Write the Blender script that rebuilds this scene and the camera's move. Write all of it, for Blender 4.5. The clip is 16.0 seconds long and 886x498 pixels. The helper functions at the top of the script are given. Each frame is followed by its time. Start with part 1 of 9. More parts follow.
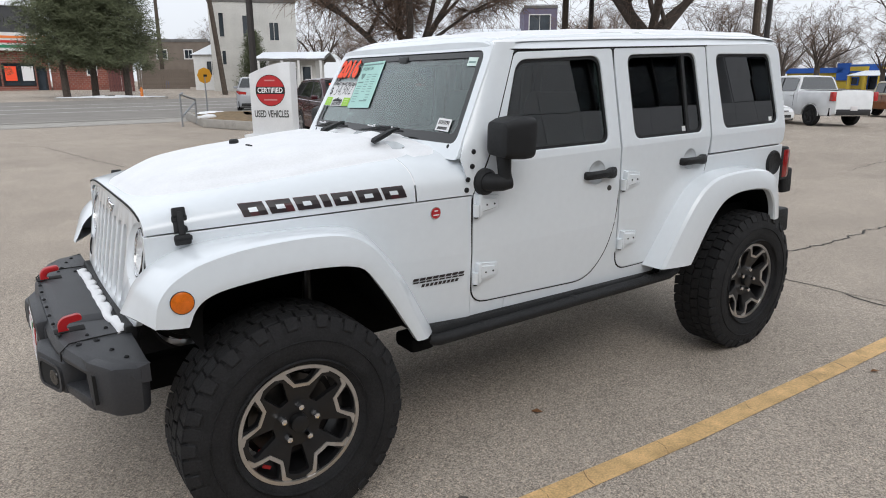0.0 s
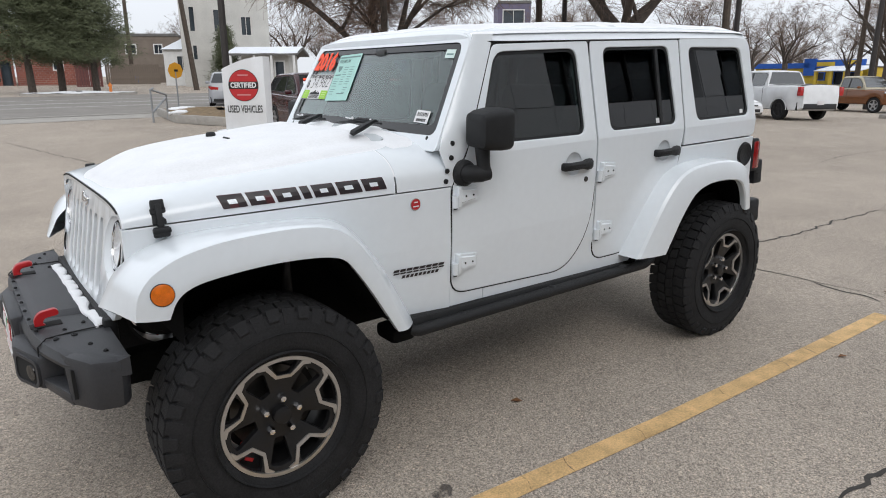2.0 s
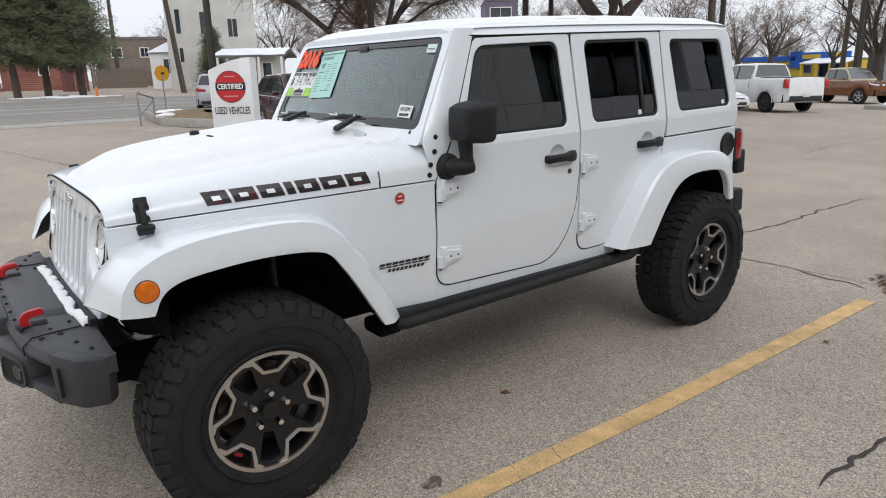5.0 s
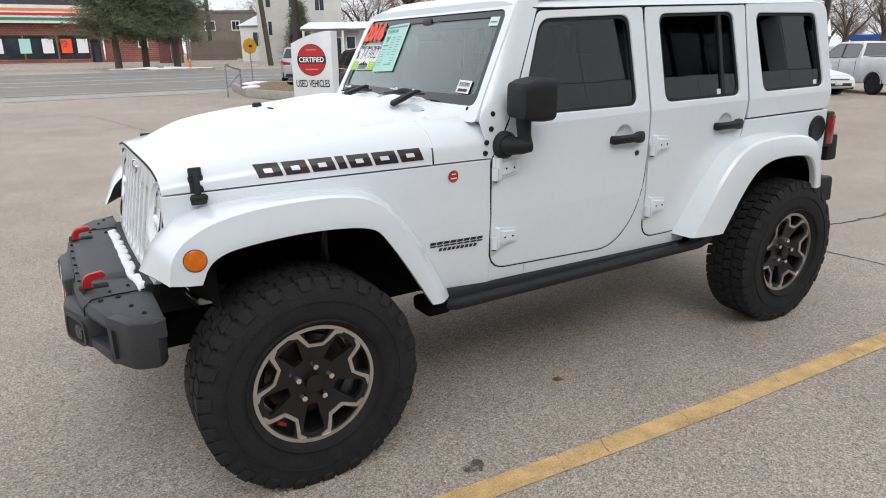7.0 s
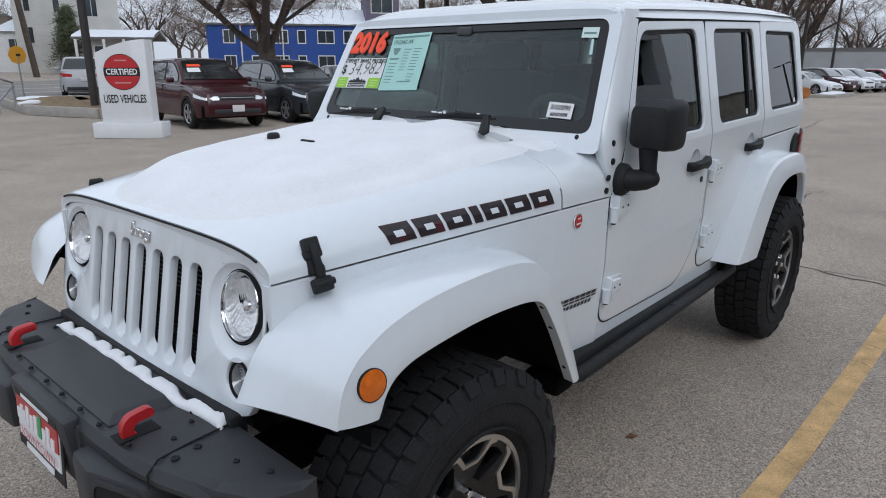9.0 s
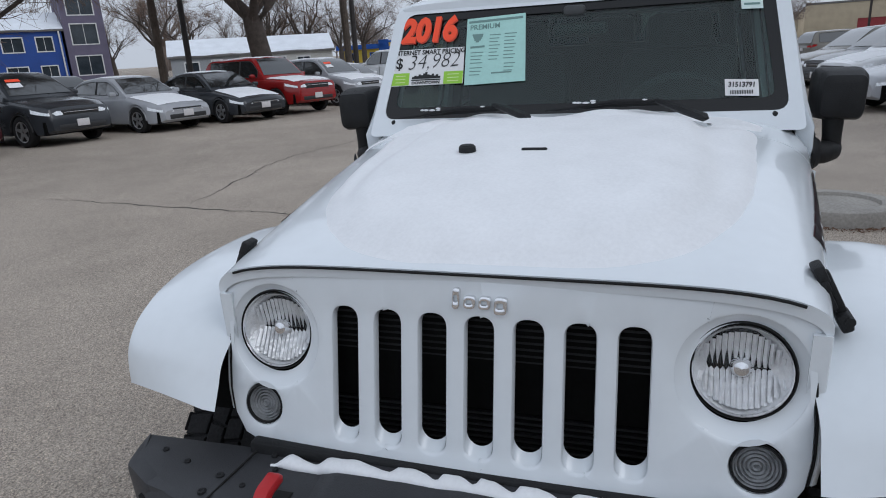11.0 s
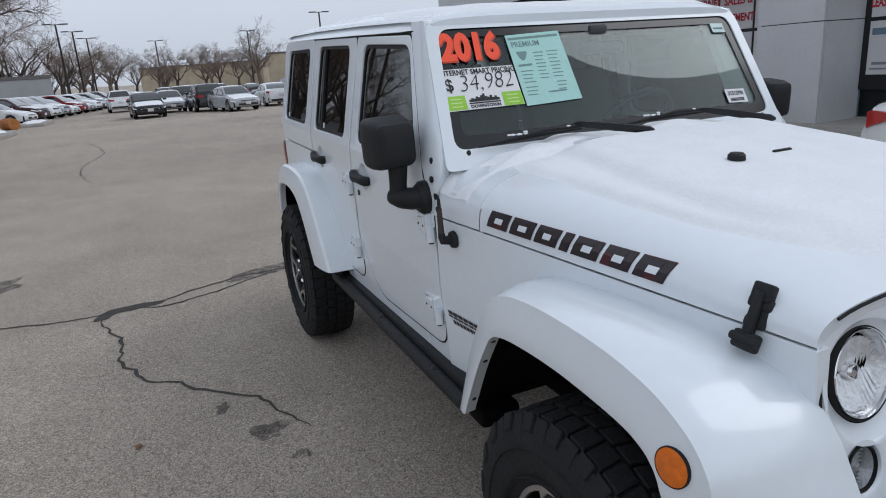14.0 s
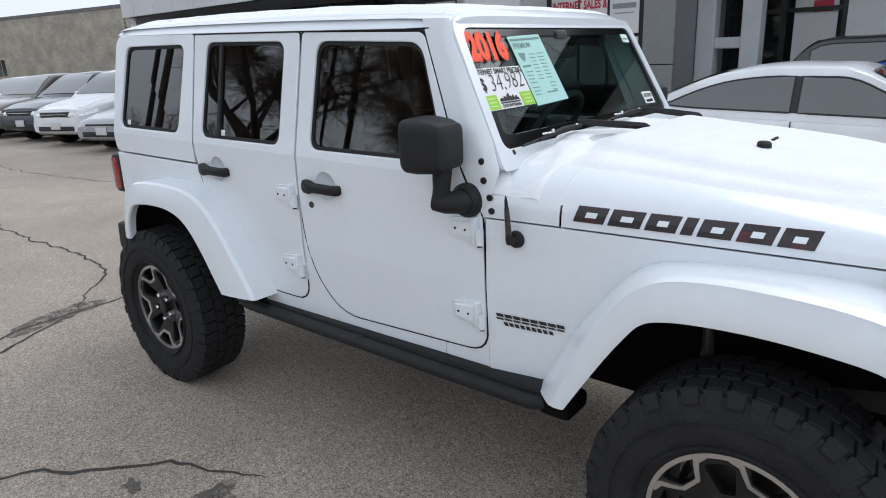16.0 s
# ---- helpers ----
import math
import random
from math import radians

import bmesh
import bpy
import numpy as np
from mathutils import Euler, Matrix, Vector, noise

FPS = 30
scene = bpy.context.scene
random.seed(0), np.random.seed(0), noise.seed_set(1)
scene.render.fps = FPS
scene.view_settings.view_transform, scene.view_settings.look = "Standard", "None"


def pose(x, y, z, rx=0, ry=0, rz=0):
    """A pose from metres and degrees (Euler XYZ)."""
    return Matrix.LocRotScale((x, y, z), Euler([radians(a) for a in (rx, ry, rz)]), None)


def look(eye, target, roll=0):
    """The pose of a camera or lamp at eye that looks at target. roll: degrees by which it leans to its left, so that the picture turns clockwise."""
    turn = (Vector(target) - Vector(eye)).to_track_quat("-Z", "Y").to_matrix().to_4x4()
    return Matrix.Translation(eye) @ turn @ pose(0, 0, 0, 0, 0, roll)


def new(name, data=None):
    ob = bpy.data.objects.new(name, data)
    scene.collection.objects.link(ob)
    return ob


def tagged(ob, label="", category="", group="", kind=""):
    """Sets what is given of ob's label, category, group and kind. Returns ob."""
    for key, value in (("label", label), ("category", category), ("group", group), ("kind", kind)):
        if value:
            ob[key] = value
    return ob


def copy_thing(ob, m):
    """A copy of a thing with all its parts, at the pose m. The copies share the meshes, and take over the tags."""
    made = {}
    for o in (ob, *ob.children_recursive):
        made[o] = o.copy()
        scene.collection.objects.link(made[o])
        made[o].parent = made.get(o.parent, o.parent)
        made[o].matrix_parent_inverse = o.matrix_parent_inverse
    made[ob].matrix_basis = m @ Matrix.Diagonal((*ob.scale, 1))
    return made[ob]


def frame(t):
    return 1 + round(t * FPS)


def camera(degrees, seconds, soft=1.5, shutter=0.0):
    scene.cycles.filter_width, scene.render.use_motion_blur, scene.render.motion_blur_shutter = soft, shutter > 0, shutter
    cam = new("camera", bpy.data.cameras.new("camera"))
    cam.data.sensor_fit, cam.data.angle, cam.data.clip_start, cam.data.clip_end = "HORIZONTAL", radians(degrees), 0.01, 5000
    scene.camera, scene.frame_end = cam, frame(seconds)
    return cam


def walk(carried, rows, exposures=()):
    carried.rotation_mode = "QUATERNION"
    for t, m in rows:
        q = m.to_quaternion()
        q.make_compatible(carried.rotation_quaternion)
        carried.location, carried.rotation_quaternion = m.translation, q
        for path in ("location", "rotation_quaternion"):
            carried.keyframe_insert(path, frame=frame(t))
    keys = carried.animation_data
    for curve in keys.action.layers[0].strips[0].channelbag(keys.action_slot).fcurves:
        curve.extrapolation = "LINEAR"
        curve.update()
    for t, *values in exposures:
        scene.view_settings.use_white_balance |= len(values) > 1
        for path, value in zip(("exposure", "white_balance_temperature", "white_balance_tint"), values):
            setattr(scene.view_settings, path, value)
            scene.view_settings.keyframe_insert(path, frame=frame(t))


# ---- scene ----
cam = camera(68.2, 16.0, soft=1.0)
PATH = [
    (0, (-0.82, -2.96, 1.655), (0.287, -1.371, 1.155), -0.2),
    (0.5, (-0.839, -2.978, 1.645), (0.33, -1.429, 1.164), 0.1),
    (1, (-0.838, -2.983, 1.647), (0.342, -1.45, 1.138), -0.3),
    (1.5, (-0.845, -2.974, 1.643), (0.335, -1.443, 1.131), 0.1),
    (2, (-0.847, -2.969, 1.641), (0.317, -1.426, 1.128), -0.2),
    (2.5, (-0.842, -2.974, 1.638), (0.328, -1.429, 1.144), -0.5),
    (3, (-0.839, -2.984, 1.634), (0.338, -1.442, 1.148), -0.7),
    (3.2, (-0.839, -2.987, 1.631), (0.331, -1.445, 1.128), -0.7),
    (5.3, (-0.838, -3.016, 1.622), (0.345, -1.489, 1.105), -1.2),
    (5.5, (-0.823, -3.029, 1.629), (0.331, -1.471, 1.139), -1.5),
    (6, (-0.758, -3.061, 1.637), (0.436, -1.535, 1.141), -0.4),
    (6.5, (-0.717, -3.076, 1.629), (0.415, -1.515, 1.1), -1.2),
    (7, (-0.723, -3.009, 1.616), (0.26, -1.367, 1.035), -0.6),
    (7.5, (-0.83, -2.782, 1.617), (0.256, -1.209, 1.03), -1.2),
    (8, (-0.926, -2.514, 1.605), (0.209, -0.954, 1.077), -1.2),
    (8.5, (-1.022, -2.173, 1.629), (0.173, -0.651, 1.123), 0.7),
    (9, (-1.207, -1.826, 1.628), (0.237, -0.555, 1.08), 0.1),
    (9.5, (-1.338, -1.495, 1.614), (0.213, -0.329, 1.127), 0.2),
    (9.7, (-1.373, -1.341, 1.624), (0.174, -0.19, 1.092), -1.7),
    (11.8, (-1.632, 0.244, 1.642), (0.274, 0.428, 1.065), -0.7),
    (12, (-1.613, 0.378, 1.636), (0.297, 0.478, 1.051), -0.3),
    (12.5, (-1.489, 0.703, 1.639), (0.43, 0.701, 1.078), -4.2),
    (13, (-1.392, 1.035, 1.64), (0.473, 0.567, 1.092), -0.9),
    (13.5, (-1.306, 1.347, 1.65), (0.476, 0.654, 1.063), -0.2),
    (14, (-1.12, 1.623, 1.673), (0.643, 0.855, 1.125), -4.0),
    (14.5, (-0.951, 1.893, 1.672), (0.616, 0.765, 1.155), -1.5),
    (15, (-0.802, 2.166, 1.69), (0.622, 0.881, 1.124), -1.3),
    (15.5, (-0.572, 2.313, 1.693), (0.847, 1.025, 1.12), -5.7),
    (16, (-0.354, 2.479, 1.7), (0.856, 0.993, 1.128), -2.5),
]
LIGHT = [(0, 0.42, 6360, 10), (5.5, 0.46, 6390, 10), (7.5, 0.63, 6400, 10), (9.2, 0.01, 5870, 10), (12.5, -0.18, 5880, 10), (14.5, 0.07, 5930, 10), (16, 0.46, 6030, 10)]
walk(cam, [(t, look(eye, target, roll)) for t, eye, target, roll in PATH], exposures=LIGHT)

# ---- world and light ----
world = bpy.data.worlds.new("overcast_sky")
scene.world = world
world.use_nodes = True
wn, wl = world.node_tree.nodes, world.node_tree.links
wn.clear()
w_out = wn.new("ShaderNodeOutputWorld")
w_bg = wn.new("ShaderNodeBackground")
w_sky = wn.new("ShaderNodeTexSky")
w_sky.sky_type = 'NISHITA'
w_sky.sun_disc = False
w_sky.sun_elevation = radians(38)
w_sky.sun_rotation = radians(200)
w_sky.air_density, w_sky.dust_density, w_sky.ozone_density = 1.0, 6.0, 1.0
# an overcast sheet: the sky's own colour is washed out to a pale grey, brightest half way up
w_mix = wn.new("ShaderNodeMixRGB")
w_mix.inputs[0].default_value = 0.93
w_geo = wn.new("ShaderNodeTexCoord")
w_sep = wn.new("ShaderNodeSeparateXYZ")
w_ramp = wn.new("ShaderNodeValToRGB")
w_ramp.color_ramp.elements[0].position = 0.0
w_ramp.color_ramp.elements[0].color = (6.9, 7.12, 7.42, 1)
w_ramp.color_ramp.elements[1].position = 1.0
w_ramp.color_ramp.elements[1].color = (5.6, 5.8, 6.1, 1)
for at_z, level in ((0.10, 7.7), (0.28, 10.4), (0.52, 10.3)):
    step = w_ramp.color_ramp.elements.new(at_z)
    step.color = (level, level * 1.035, level * 1.09, 1)
w_noise = wn.new("ShaderNodeTexNoise")
w_noise.inputs["Scale"].default_value = 2.2
w_noise.inputs["Detail"].default_value = 3
w_mul = wn.new("ShaderNodeMixRGB")
w_mul.blend_type = 'MULTIPLY'
w_mul.inputs[0].default_value = 0.22
wl.new(w_geo.outputs["Generated"], w_sep.inputs[0])
wl.new(w_sep.outputs["Z"], w_ramp.inputs[0])
wl.new(w_geo.outputs["Generated"], w_noise.inputs["Vector"])
wl.new(w_ramp.outputs[0], w_mul.inputs[1])
wl.new(w_noise.outputs["Fac"], w_mul.inputs[2])
wl.new(w_sky.outputs[0], w_mix.inputs[1])
wl.new(w_mul.outputs[0], w_mix.inputs[2])
wl.new(w_mix.outputs[0], w_bg.inputs[0])
w_bg.inputs[1].default_value = 0.104
wl.new(w_bg.outputs[0], w_out.inputs[0])

sun_data = bpy.data.lights.new("sun", 'SUN')
sun_data.energy = 0.65
sun_data.angle = radians(35)
sun_data.color = (1.0, 0.97, 0.93)
sun = new("sun", sun_data)
sun.matrix_world = look((0, 0, 30), (8, 28, 0))


# ---- materials ----
def srgb(r, g, b):
    f = lambda c: c / 12.92 if c <= 0.04045 else ((c + 0.055) / 1.055) ** 2.4
    return (f(r / 255), f(g / 255), f(b / 255), 1)


def mat(name, color, rough=0.5, metal=0.0, var=0.06, scale=6.0, bump=0.0, bscale=60.0, coat=0.0, spec=0.5, trans=0.0, emit=0.0):
    """A surface of one colour with slow stains, fine grain and fine relief."""
    m = bpy.data.materials.new(name)
    m.use_nodes = True
    n, l = m.node_tree.nodes, m.node_tree.links
    b = n["Principled BSDF"]
    c = color if len(color) == 4 else (*color, 1)
    b.inputs["Base Color"].default_value = c
    b.inputs["Roughness"].default_value = rough
    b.inputs["Metallic"].default_value = metal
    b.inputs["Coat Weight"].default_value = coat
    b.inputs["Specular IOR Level"].default_value = spec
    b.inputs["Transmission Weight"].default_value = trans
    tc = n.new("ShaderNodeTexCoord")
    if var > 0:
        a = n.new("ShaderNodeTexNoise")
        a.inputs["Scale"].default_value, a.inputs["Detail"].default_value = scale, 5
        g = n.new("ShaderNodeTexNoise")
        g.inputs["Scale"].default_value, g.inputs["Detail"].default_value = scale * 14, 3
        ad = n.new("ShaderNodeMath")
        ad.operation = 'ADD'
        mr = n.new("ShaderNodeMapRange")
        mr.inputs["From Min"].default_value, mr.inputs["From Max"].default_value = 0.6, 1.4
        mr.inputs["To Min"].default_value, mr.inputs["To Max"].default_value = 1 - var * 2, 1 + var * 2
        mx = n.new("ShaderNodeMixRGB")
        mx.blend_type, mx.inputs[0].default_value = 'MULTIPLY', 1
        mx.inputs[1].default_value = c
        l.new(tc.outputs["Object"], a.inputs["Vector"])
        l.new(tc.outputs["Object"], g.inputs["Vector"])
        l.new(a.outputs["Fac"], ad.inputs[0])
        l.new(g.outputs["Fac"], ad.inputs[1])
        l.new(ad.outputs[0], mr.inputs["Value"])
        l.new(mr.outputs[0], mx.inputs[2])
        l.new(mx.outputs[0], b.inputs["Base Color"])
    if bump > 0:
        t = n.new("ShaderNodeTexNoise")
        t.inputs["Scale"].default_value, t.inputs["Detail"].default_value = bscale, 4
        bp = n.new("ShaderNodeBump")
        bp.inputs["Strength"].default_value, bp.inputs["Distance"].default_value = bump, 0.01
        l.new(tc.outputs["Object"], t.inputs["Vector"])
        l.new(t.outputs["Fac"], bp.inputs["Height"])
        l.new(bp.outputs[0], b.inputs["Normal"])
    if emit:
        b.inputs["Emission Color"].default_value = c
        b.inputs["Emission Strength"].default_value = emit
    return m


def glass(name, tint, gloss_rough=0.0, see=0.35, ior=1.52, power=5.0, full=0.75):
    """A tinted pane: a mirror-like coat by Fresnel over a darkened view through."""
    m = bpy.data.materials.new(name)
    m.use_nodes = True
    n, l = m.node_tree.nodes, m.node_tree.links
    n.clear()
    out = n.new("ShaderNodeOutputMaterial")
    mix = n.new("ShaderNodeMixShader")
    tr = n.new("ShaderNodeBsdfTransparent")
    gl = n.new("ShaderNodeBsdfGlossy")
    # gloss rises from r0 to full at grazing angles; half on each face of the pane
    r0 = ((ior - 1) / (ior + 1)) ** 2
    lw = n.new("ShaderNodeLayerWeight")
    lw.inputs["Blend"].default_value = 0.5
    pw = n.new("ShaderNodeMath")
    pw.operation, pw.inputs[1].default_value = 'POWER', power
    fr = n.new("ShaderNodeMath")
    fr.operation, fr.inputs[1].default_value, fr.inputs[2].default_value = 'MULTIPLY_ADD', full * (1 - r0), r0 * full
    l.new(lw.outputs["Facing"], pw.inputs[0])
    l.new(pw.outputs[0], fr.inputs[0])
    q = math.sqrt(see)
    tr.inputs[0].default_value = (tint[0] * q, tint[1] * q, tint[2] * q, 1)
    gl.inputs["Color"].default_value = (1, 1, 1, 1)
    gl.inputs["Roughness"].default_value = gloss_rough
    l.new(fr.outputs[0], mix.inputs[0])
    l.new(tr.outputs[0], mix.inputs[1])
    l.new(gl.outputs[0], mix.inputs[2])
    l.new(mix.outputs[0], out.inputs[0])
    return m


def paint_by_object(name):
    """Car paint that takes each car's own colour."""
    m = mat(name, (0.5, 0.5, 0.5), 0.18, 0, 0, coat=0.25, spec=0.4)
    n, l = m.node_tree.nodes, m.node_tree.links
    oi = n.new("ShaderNodeObjectInfo")
    ns = n.new("ShaderNodeTexNoise")
    ns.inputs["Scale"].default_value, ns.inputs["Detail"].default_value = 3.0, 6
    mr = n.new("ShaderNodeMapRange")
    mr.inputs["To Min"].default_value, mr.inputs["To Max"].default_value = 0.82, 1.12
    mx = n.new("ShaderNodeMixRGB")
    mx.blend_type, mx.inputs[0].default_value = 'MULTIPLY', 1
    tc = n.new("ShaderNodeTexCoord")
    l.new(tc.outputs["Object"], ns.inputs["Vector"])
    l.new(ns.outputs["Fac"], mr.inputs["Value"])
    l.new(oi.outputs["Color"], mx.inputs[1])
    l.new(mr.outputs[0], mx.inputs[2])
    l.new(mx.outputs[0], n["Principled BSDF"].inputs["Base Color"])
    return m


def asphalt_material():
    m = bpy.data.materials.new("worn_asphalt")
    m.use_nodes = True
    n, l = m.node_tree.nodes, m.node_tree.links
    b = n["Principled BSDF"]
    b.inputs["Roughness"].default_value = 0.88
    b.inputs["Specular IOR Level"].default_value = 0.3
    tc = n.new("ShaderNodeTexCoord")

    def noise_tex(scale, detail, rough=0.6):
        t = n.new("ShaderNodeTexNoise")
        t.inputs["Scale"].default_value, t.inputs["Detail"].default_value, t.inputs["Roughness"].default_value = scale, detail, rough
        l.new(tc.outputs["Object"], t.inputs["Vector"])
        return t
    big, mid = noise_tex(0.16, 4), noise_tex(1.3, 5)
    vor = n.new("ShaderNodeTexVoronoi")
    vor.inputs["Scale"].default_value = 205
    l.new(tc.outputs["Object"], vor.inputs["Vector"])
    fine = noise_tex(330, 2)
    ramp = n.new("ShaderNodeValToRGB")
    e = ramp.color_ramp.elements
    e[0].position, e[0].color = 0.30, (0.292, 0.251, 0.208, 1)
    e[1].position, e[1].color = 0.72, (0.402, 0.347, 0.290, 1)
    l.new(big.outputs["Fac"], ramp.inputs[0])
    m1 = n.new("ShaderNodeMixRGB")
    m1.blend_type, m1.inputs[0].default_value = 'OVERLAY', 0.18
    l.new(ramp.outputs[0], m1.inputs[1])
    l.new(mid.outputs["Fac"], m1.inputs[2])
    # single stones of the aggregate, some light, some dark
    sep = n.new("ShaderNodeSeparateColor")
    l.new(vor.outputs["Color"], sep.inputs[0])
    mr = n.new("ShaderNodeMapRange")
    mr.inputs["To Min"].default_value, mr.inputs["To Max"].default_value = 0.44, 1.70
    l.new(sep.outputs[0], mr.inputs["Value"])
    m2 = n.new("ShaderNodeMixRGB")
    m2.blend_type, m2.inputs[0].default_value = 'MULTIPLY', 0.85
    l.new(m1.outputs[0], m2.inputs[1])
    l.new(mr.outputs[0], m2.inputs[2])
    m3 = n.new("ShaderNodeMixRGB")
    m3.blend_type, m3.inputs[0].default_value = 'OVERLAY', 0.35
    # sparse larger stones and pits
    big_v = n.new("ShaderNodeTexVoronoi")
    big_v.inputs["Scale"].default_value = 120
    l.new(tc.outputs["Object"], big_v.inputs["Vector"])
    sep2 = n.new("ShaderNodeSeparateColor")
    l.new(big_v.outputs["Color"], sep2.inputs[0])
    pick = n.new("ShaderNodeValToRGB")
    pick.color_ramp.interpolation = 'CONSTANT'
    pick.color_ramp.elements[0].color = (0.48, 0.48, 0.48, 1)
    pick.color_ramp.elements[1].position, pick.color_ramp.elements[1].color = 0.90, (1.55, 1.5, 1.42, 1)
    level = pick.color_ramp.elements.new(0.10)
    level.color = (1, 1, 1, 1)
    l.new(sep2.outputs[1], pick.inputs[0])
    m4 = n.new("ShaderNodeMixRGB")
    m4.blend_type, m4.inputs[0].default_value = 'MULTIPLY', 0.55
    l.new(m2.outputs[0], m4.inputs[1])
    l.new(pick.outputs[0], m4.inputs[2])
    l.new(m4.outputs[0], m3.inputs[1])
    l.new(fine.outputs["Fac"], m3.inputs[2])
    l.new(m3.outputs[0], b.inputs["Base Color"])
    bp = n.new("ShaderNodeBump")
    bp.inputs["Strength"].default_value, bp.inputs["Distance"].default_value = 0.45, 0.004
    l.new(vor.outputs["Distance"], bp.inputs["Height"])
    l.new(bp.outputs[0], b.inputs["Normal"])
    return m


WHITE = mat("white_car_paint", (0.745, 0.785, 0.815), 0.24, 0, 0.012, 2.0, coat=0.5)
SNOW = mat("old_snow", (0.82, 0.83, 0.845), 0.75, 0, 0.03, 8, 0.15, 25)
BLACKP = mat("black_textured_plastic", (0.015, 0.0155, 0.0165), 0.55, 0, 0.15, 20, 0.3, 400, spec=0.28)
BUMPER = mat("dark_grey_coated_steel", (0.036, 0.037, 0.041), 0.50, 0, 0.10, 9, 0.15, 300, spec=0.4)
RUBBER = mat("tyre_rubber", (0.0165, 0.0165, 0.0175), 0.82, 0, 0.25, 9, 0.4, 120, spec=0.3)
RIMB = mat("satin_black_wheel", (0.012, 0.012, 0.013), 0.38, 0.2, 0.08, 8)
RIMS = mat("machined_aluminium", (0.56, 0.54, 0.52), 0.34, 0.9, 0.05, 30)
CHROME = mat("chrome", (0.78, 0.78, 0.79), 0.10, 1.0, 0.0)
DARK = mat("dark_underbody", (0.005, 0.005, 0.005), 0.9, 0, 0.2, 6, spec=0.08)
SEAM = mat("black_gap", (0.008, 0.008, 0.008), 0.9, 0, 0)
RED = mat("red_powder_coat", (0.45, 0.016, 0.020), 0.35, 0, 0.05, 12)
AMBER = mat("amber_lens", (0.70, 0.15, 0.004), 0.25, 0, 0.15, 60, coat=0.2)
LENSRED = mat("red_lens", (0.26, 0.010, 0.009), 0.12, 0, 0.10, 40, coat=0.6)
REFL = mat("lamp_reflector", (0.84, 0.85, 0.86), 0.30, 0.55, 0.10, 60, 0.45, 90)
CLEAR = glass("clear_lens", (1, 1, 1), 0.0, 0.92)
WSHIELD = glass("windshield_glass", (0.80, 0.92, 0.89), 0.0, 0.84, 1.48, 3.8, 1.0)
TINT = glass("dark_tinted_glass", (0.8, 0.9, 1.0), 0.0, 0.03, 2.25)
DOORGLASS = glass("front_door_glass", (0.85, 0.95, 0.92), 0.0, 0.16, 2.1)
FRIT = mat("black_glass_border", (0.006, 0.006, 0.006), 0.12, 0, 0)
SEATM = mat("dark_grey_cloth", (0.055, 0.056, 0.060), 0.8, 0, 0.1, 30)
DASHM = mat("dark_dash_plastic", (0.055, 0.058, 0.060), 0.6, 0, 0.1, 20)
DECAL = mat("dark_decal", (0.022, 0.016, 0.018), 0.35, 0, 0.2, 30)
DECALRED = mat("dark_red_decal", (0.065, 0.012, 0.016), 0.35, 0, 0.1, 30)
ORANGE = mat("fluorescent_orange_sticker", (0.95, 0.085, 0.025), 0.6, 0, 0.02)
PAPER = mat("white_paper", (0.78, 0.78, 0.78), 0.65, 0, 0.02)
MINT = mat("mint_paper", (0.42, 0.68, 0.62), 0.65, 0, 0.03)
LIME = mat("lime_paper", (0.33, 0.62, 0.055), 0.65, 0, 0.03)
INK = mat("black_ink", (0.010, 0.010, 0.010), 0.6, 0, 0)
INKG = mat("faded_ink", (0.16, 0.27, 0.25), 0.6, 0, 0)
ASPHALT = asphalt_material()
CRACKM = mat("crack_dirt", (0.050, 0.045, 0.040), 0.95, 0, 0.2, 20)
STAIN = mat("oil_stain", (0.12, 0.105, 0.092), 0.8, 0, 0.25, 10)
def speckled(m, scale, lo, hi):
    """Lets the ground show between the specks of a stain."""
    n, l = m.node_tree.nodes, m.node_tree.links
    tc, t, r = n.new("ShaderNodeTexCoord"), n.new("ShaderNodeTexNoise"), n.new("ShaderNodeMapRange")
    t.inputs["Scale"].default_value, t.inputs["Detail"].default_value, t.inputs["Roughness"].default_value = scale, 6, 0.75
    r.inputs["From Min"].default_value, r.inputs["From Max"].default_value = lo, hi
    l.new(tc.outputs["Object"], t.inputs["Vector"])
    l.new(t.outputs["Fac"], r.inputs["Value"])
    l.new(r.outputs[0], n["Principled BSDF"].inputs["Alpha"])


speckled(STAIN, 16, 0.36, 0.62)
YELLOW = mat("worn_yellow_paint", (0.63, 0.415, 0.19), 0.8, 0, 0.22, 9, 0.3, 150)
CONC = mat("concrete", (0.34, 0.32, 0.29), 0.9, 0, 0.14, 3, 0.3, 80)
CARPAINT = paint_by_object("car_paint")
mat_lens = mat("clear_ribbed_lens", (0.38, 0.39, 0.40), 0.12, 0.3, 0.2, 60)
mat_grey = mat("plate_grey", (0.45, 0.46, 0.47), 0.5, 0, 0)
mat_green = mat("plate_green", (0.06, 0.35, 0.14), 0.5, 0, 0)
mat_orange_dark = mat("orange_shadow", (0.55, 0.05, 0.02), 0.6, 0, 0)
mat_lime_ink = mat("lime_ink", (0.62, 0.78, 0.35), 0.6, 0, 0)
mat_pale_red = mat("pale_red_print", (0.55, 0.22, 0.22), 0.6, 0, 0)
mat_pale_mint = mat("pale_mint_paper", (0.66, 0.78, 0.74), 0.6, 0, 0)


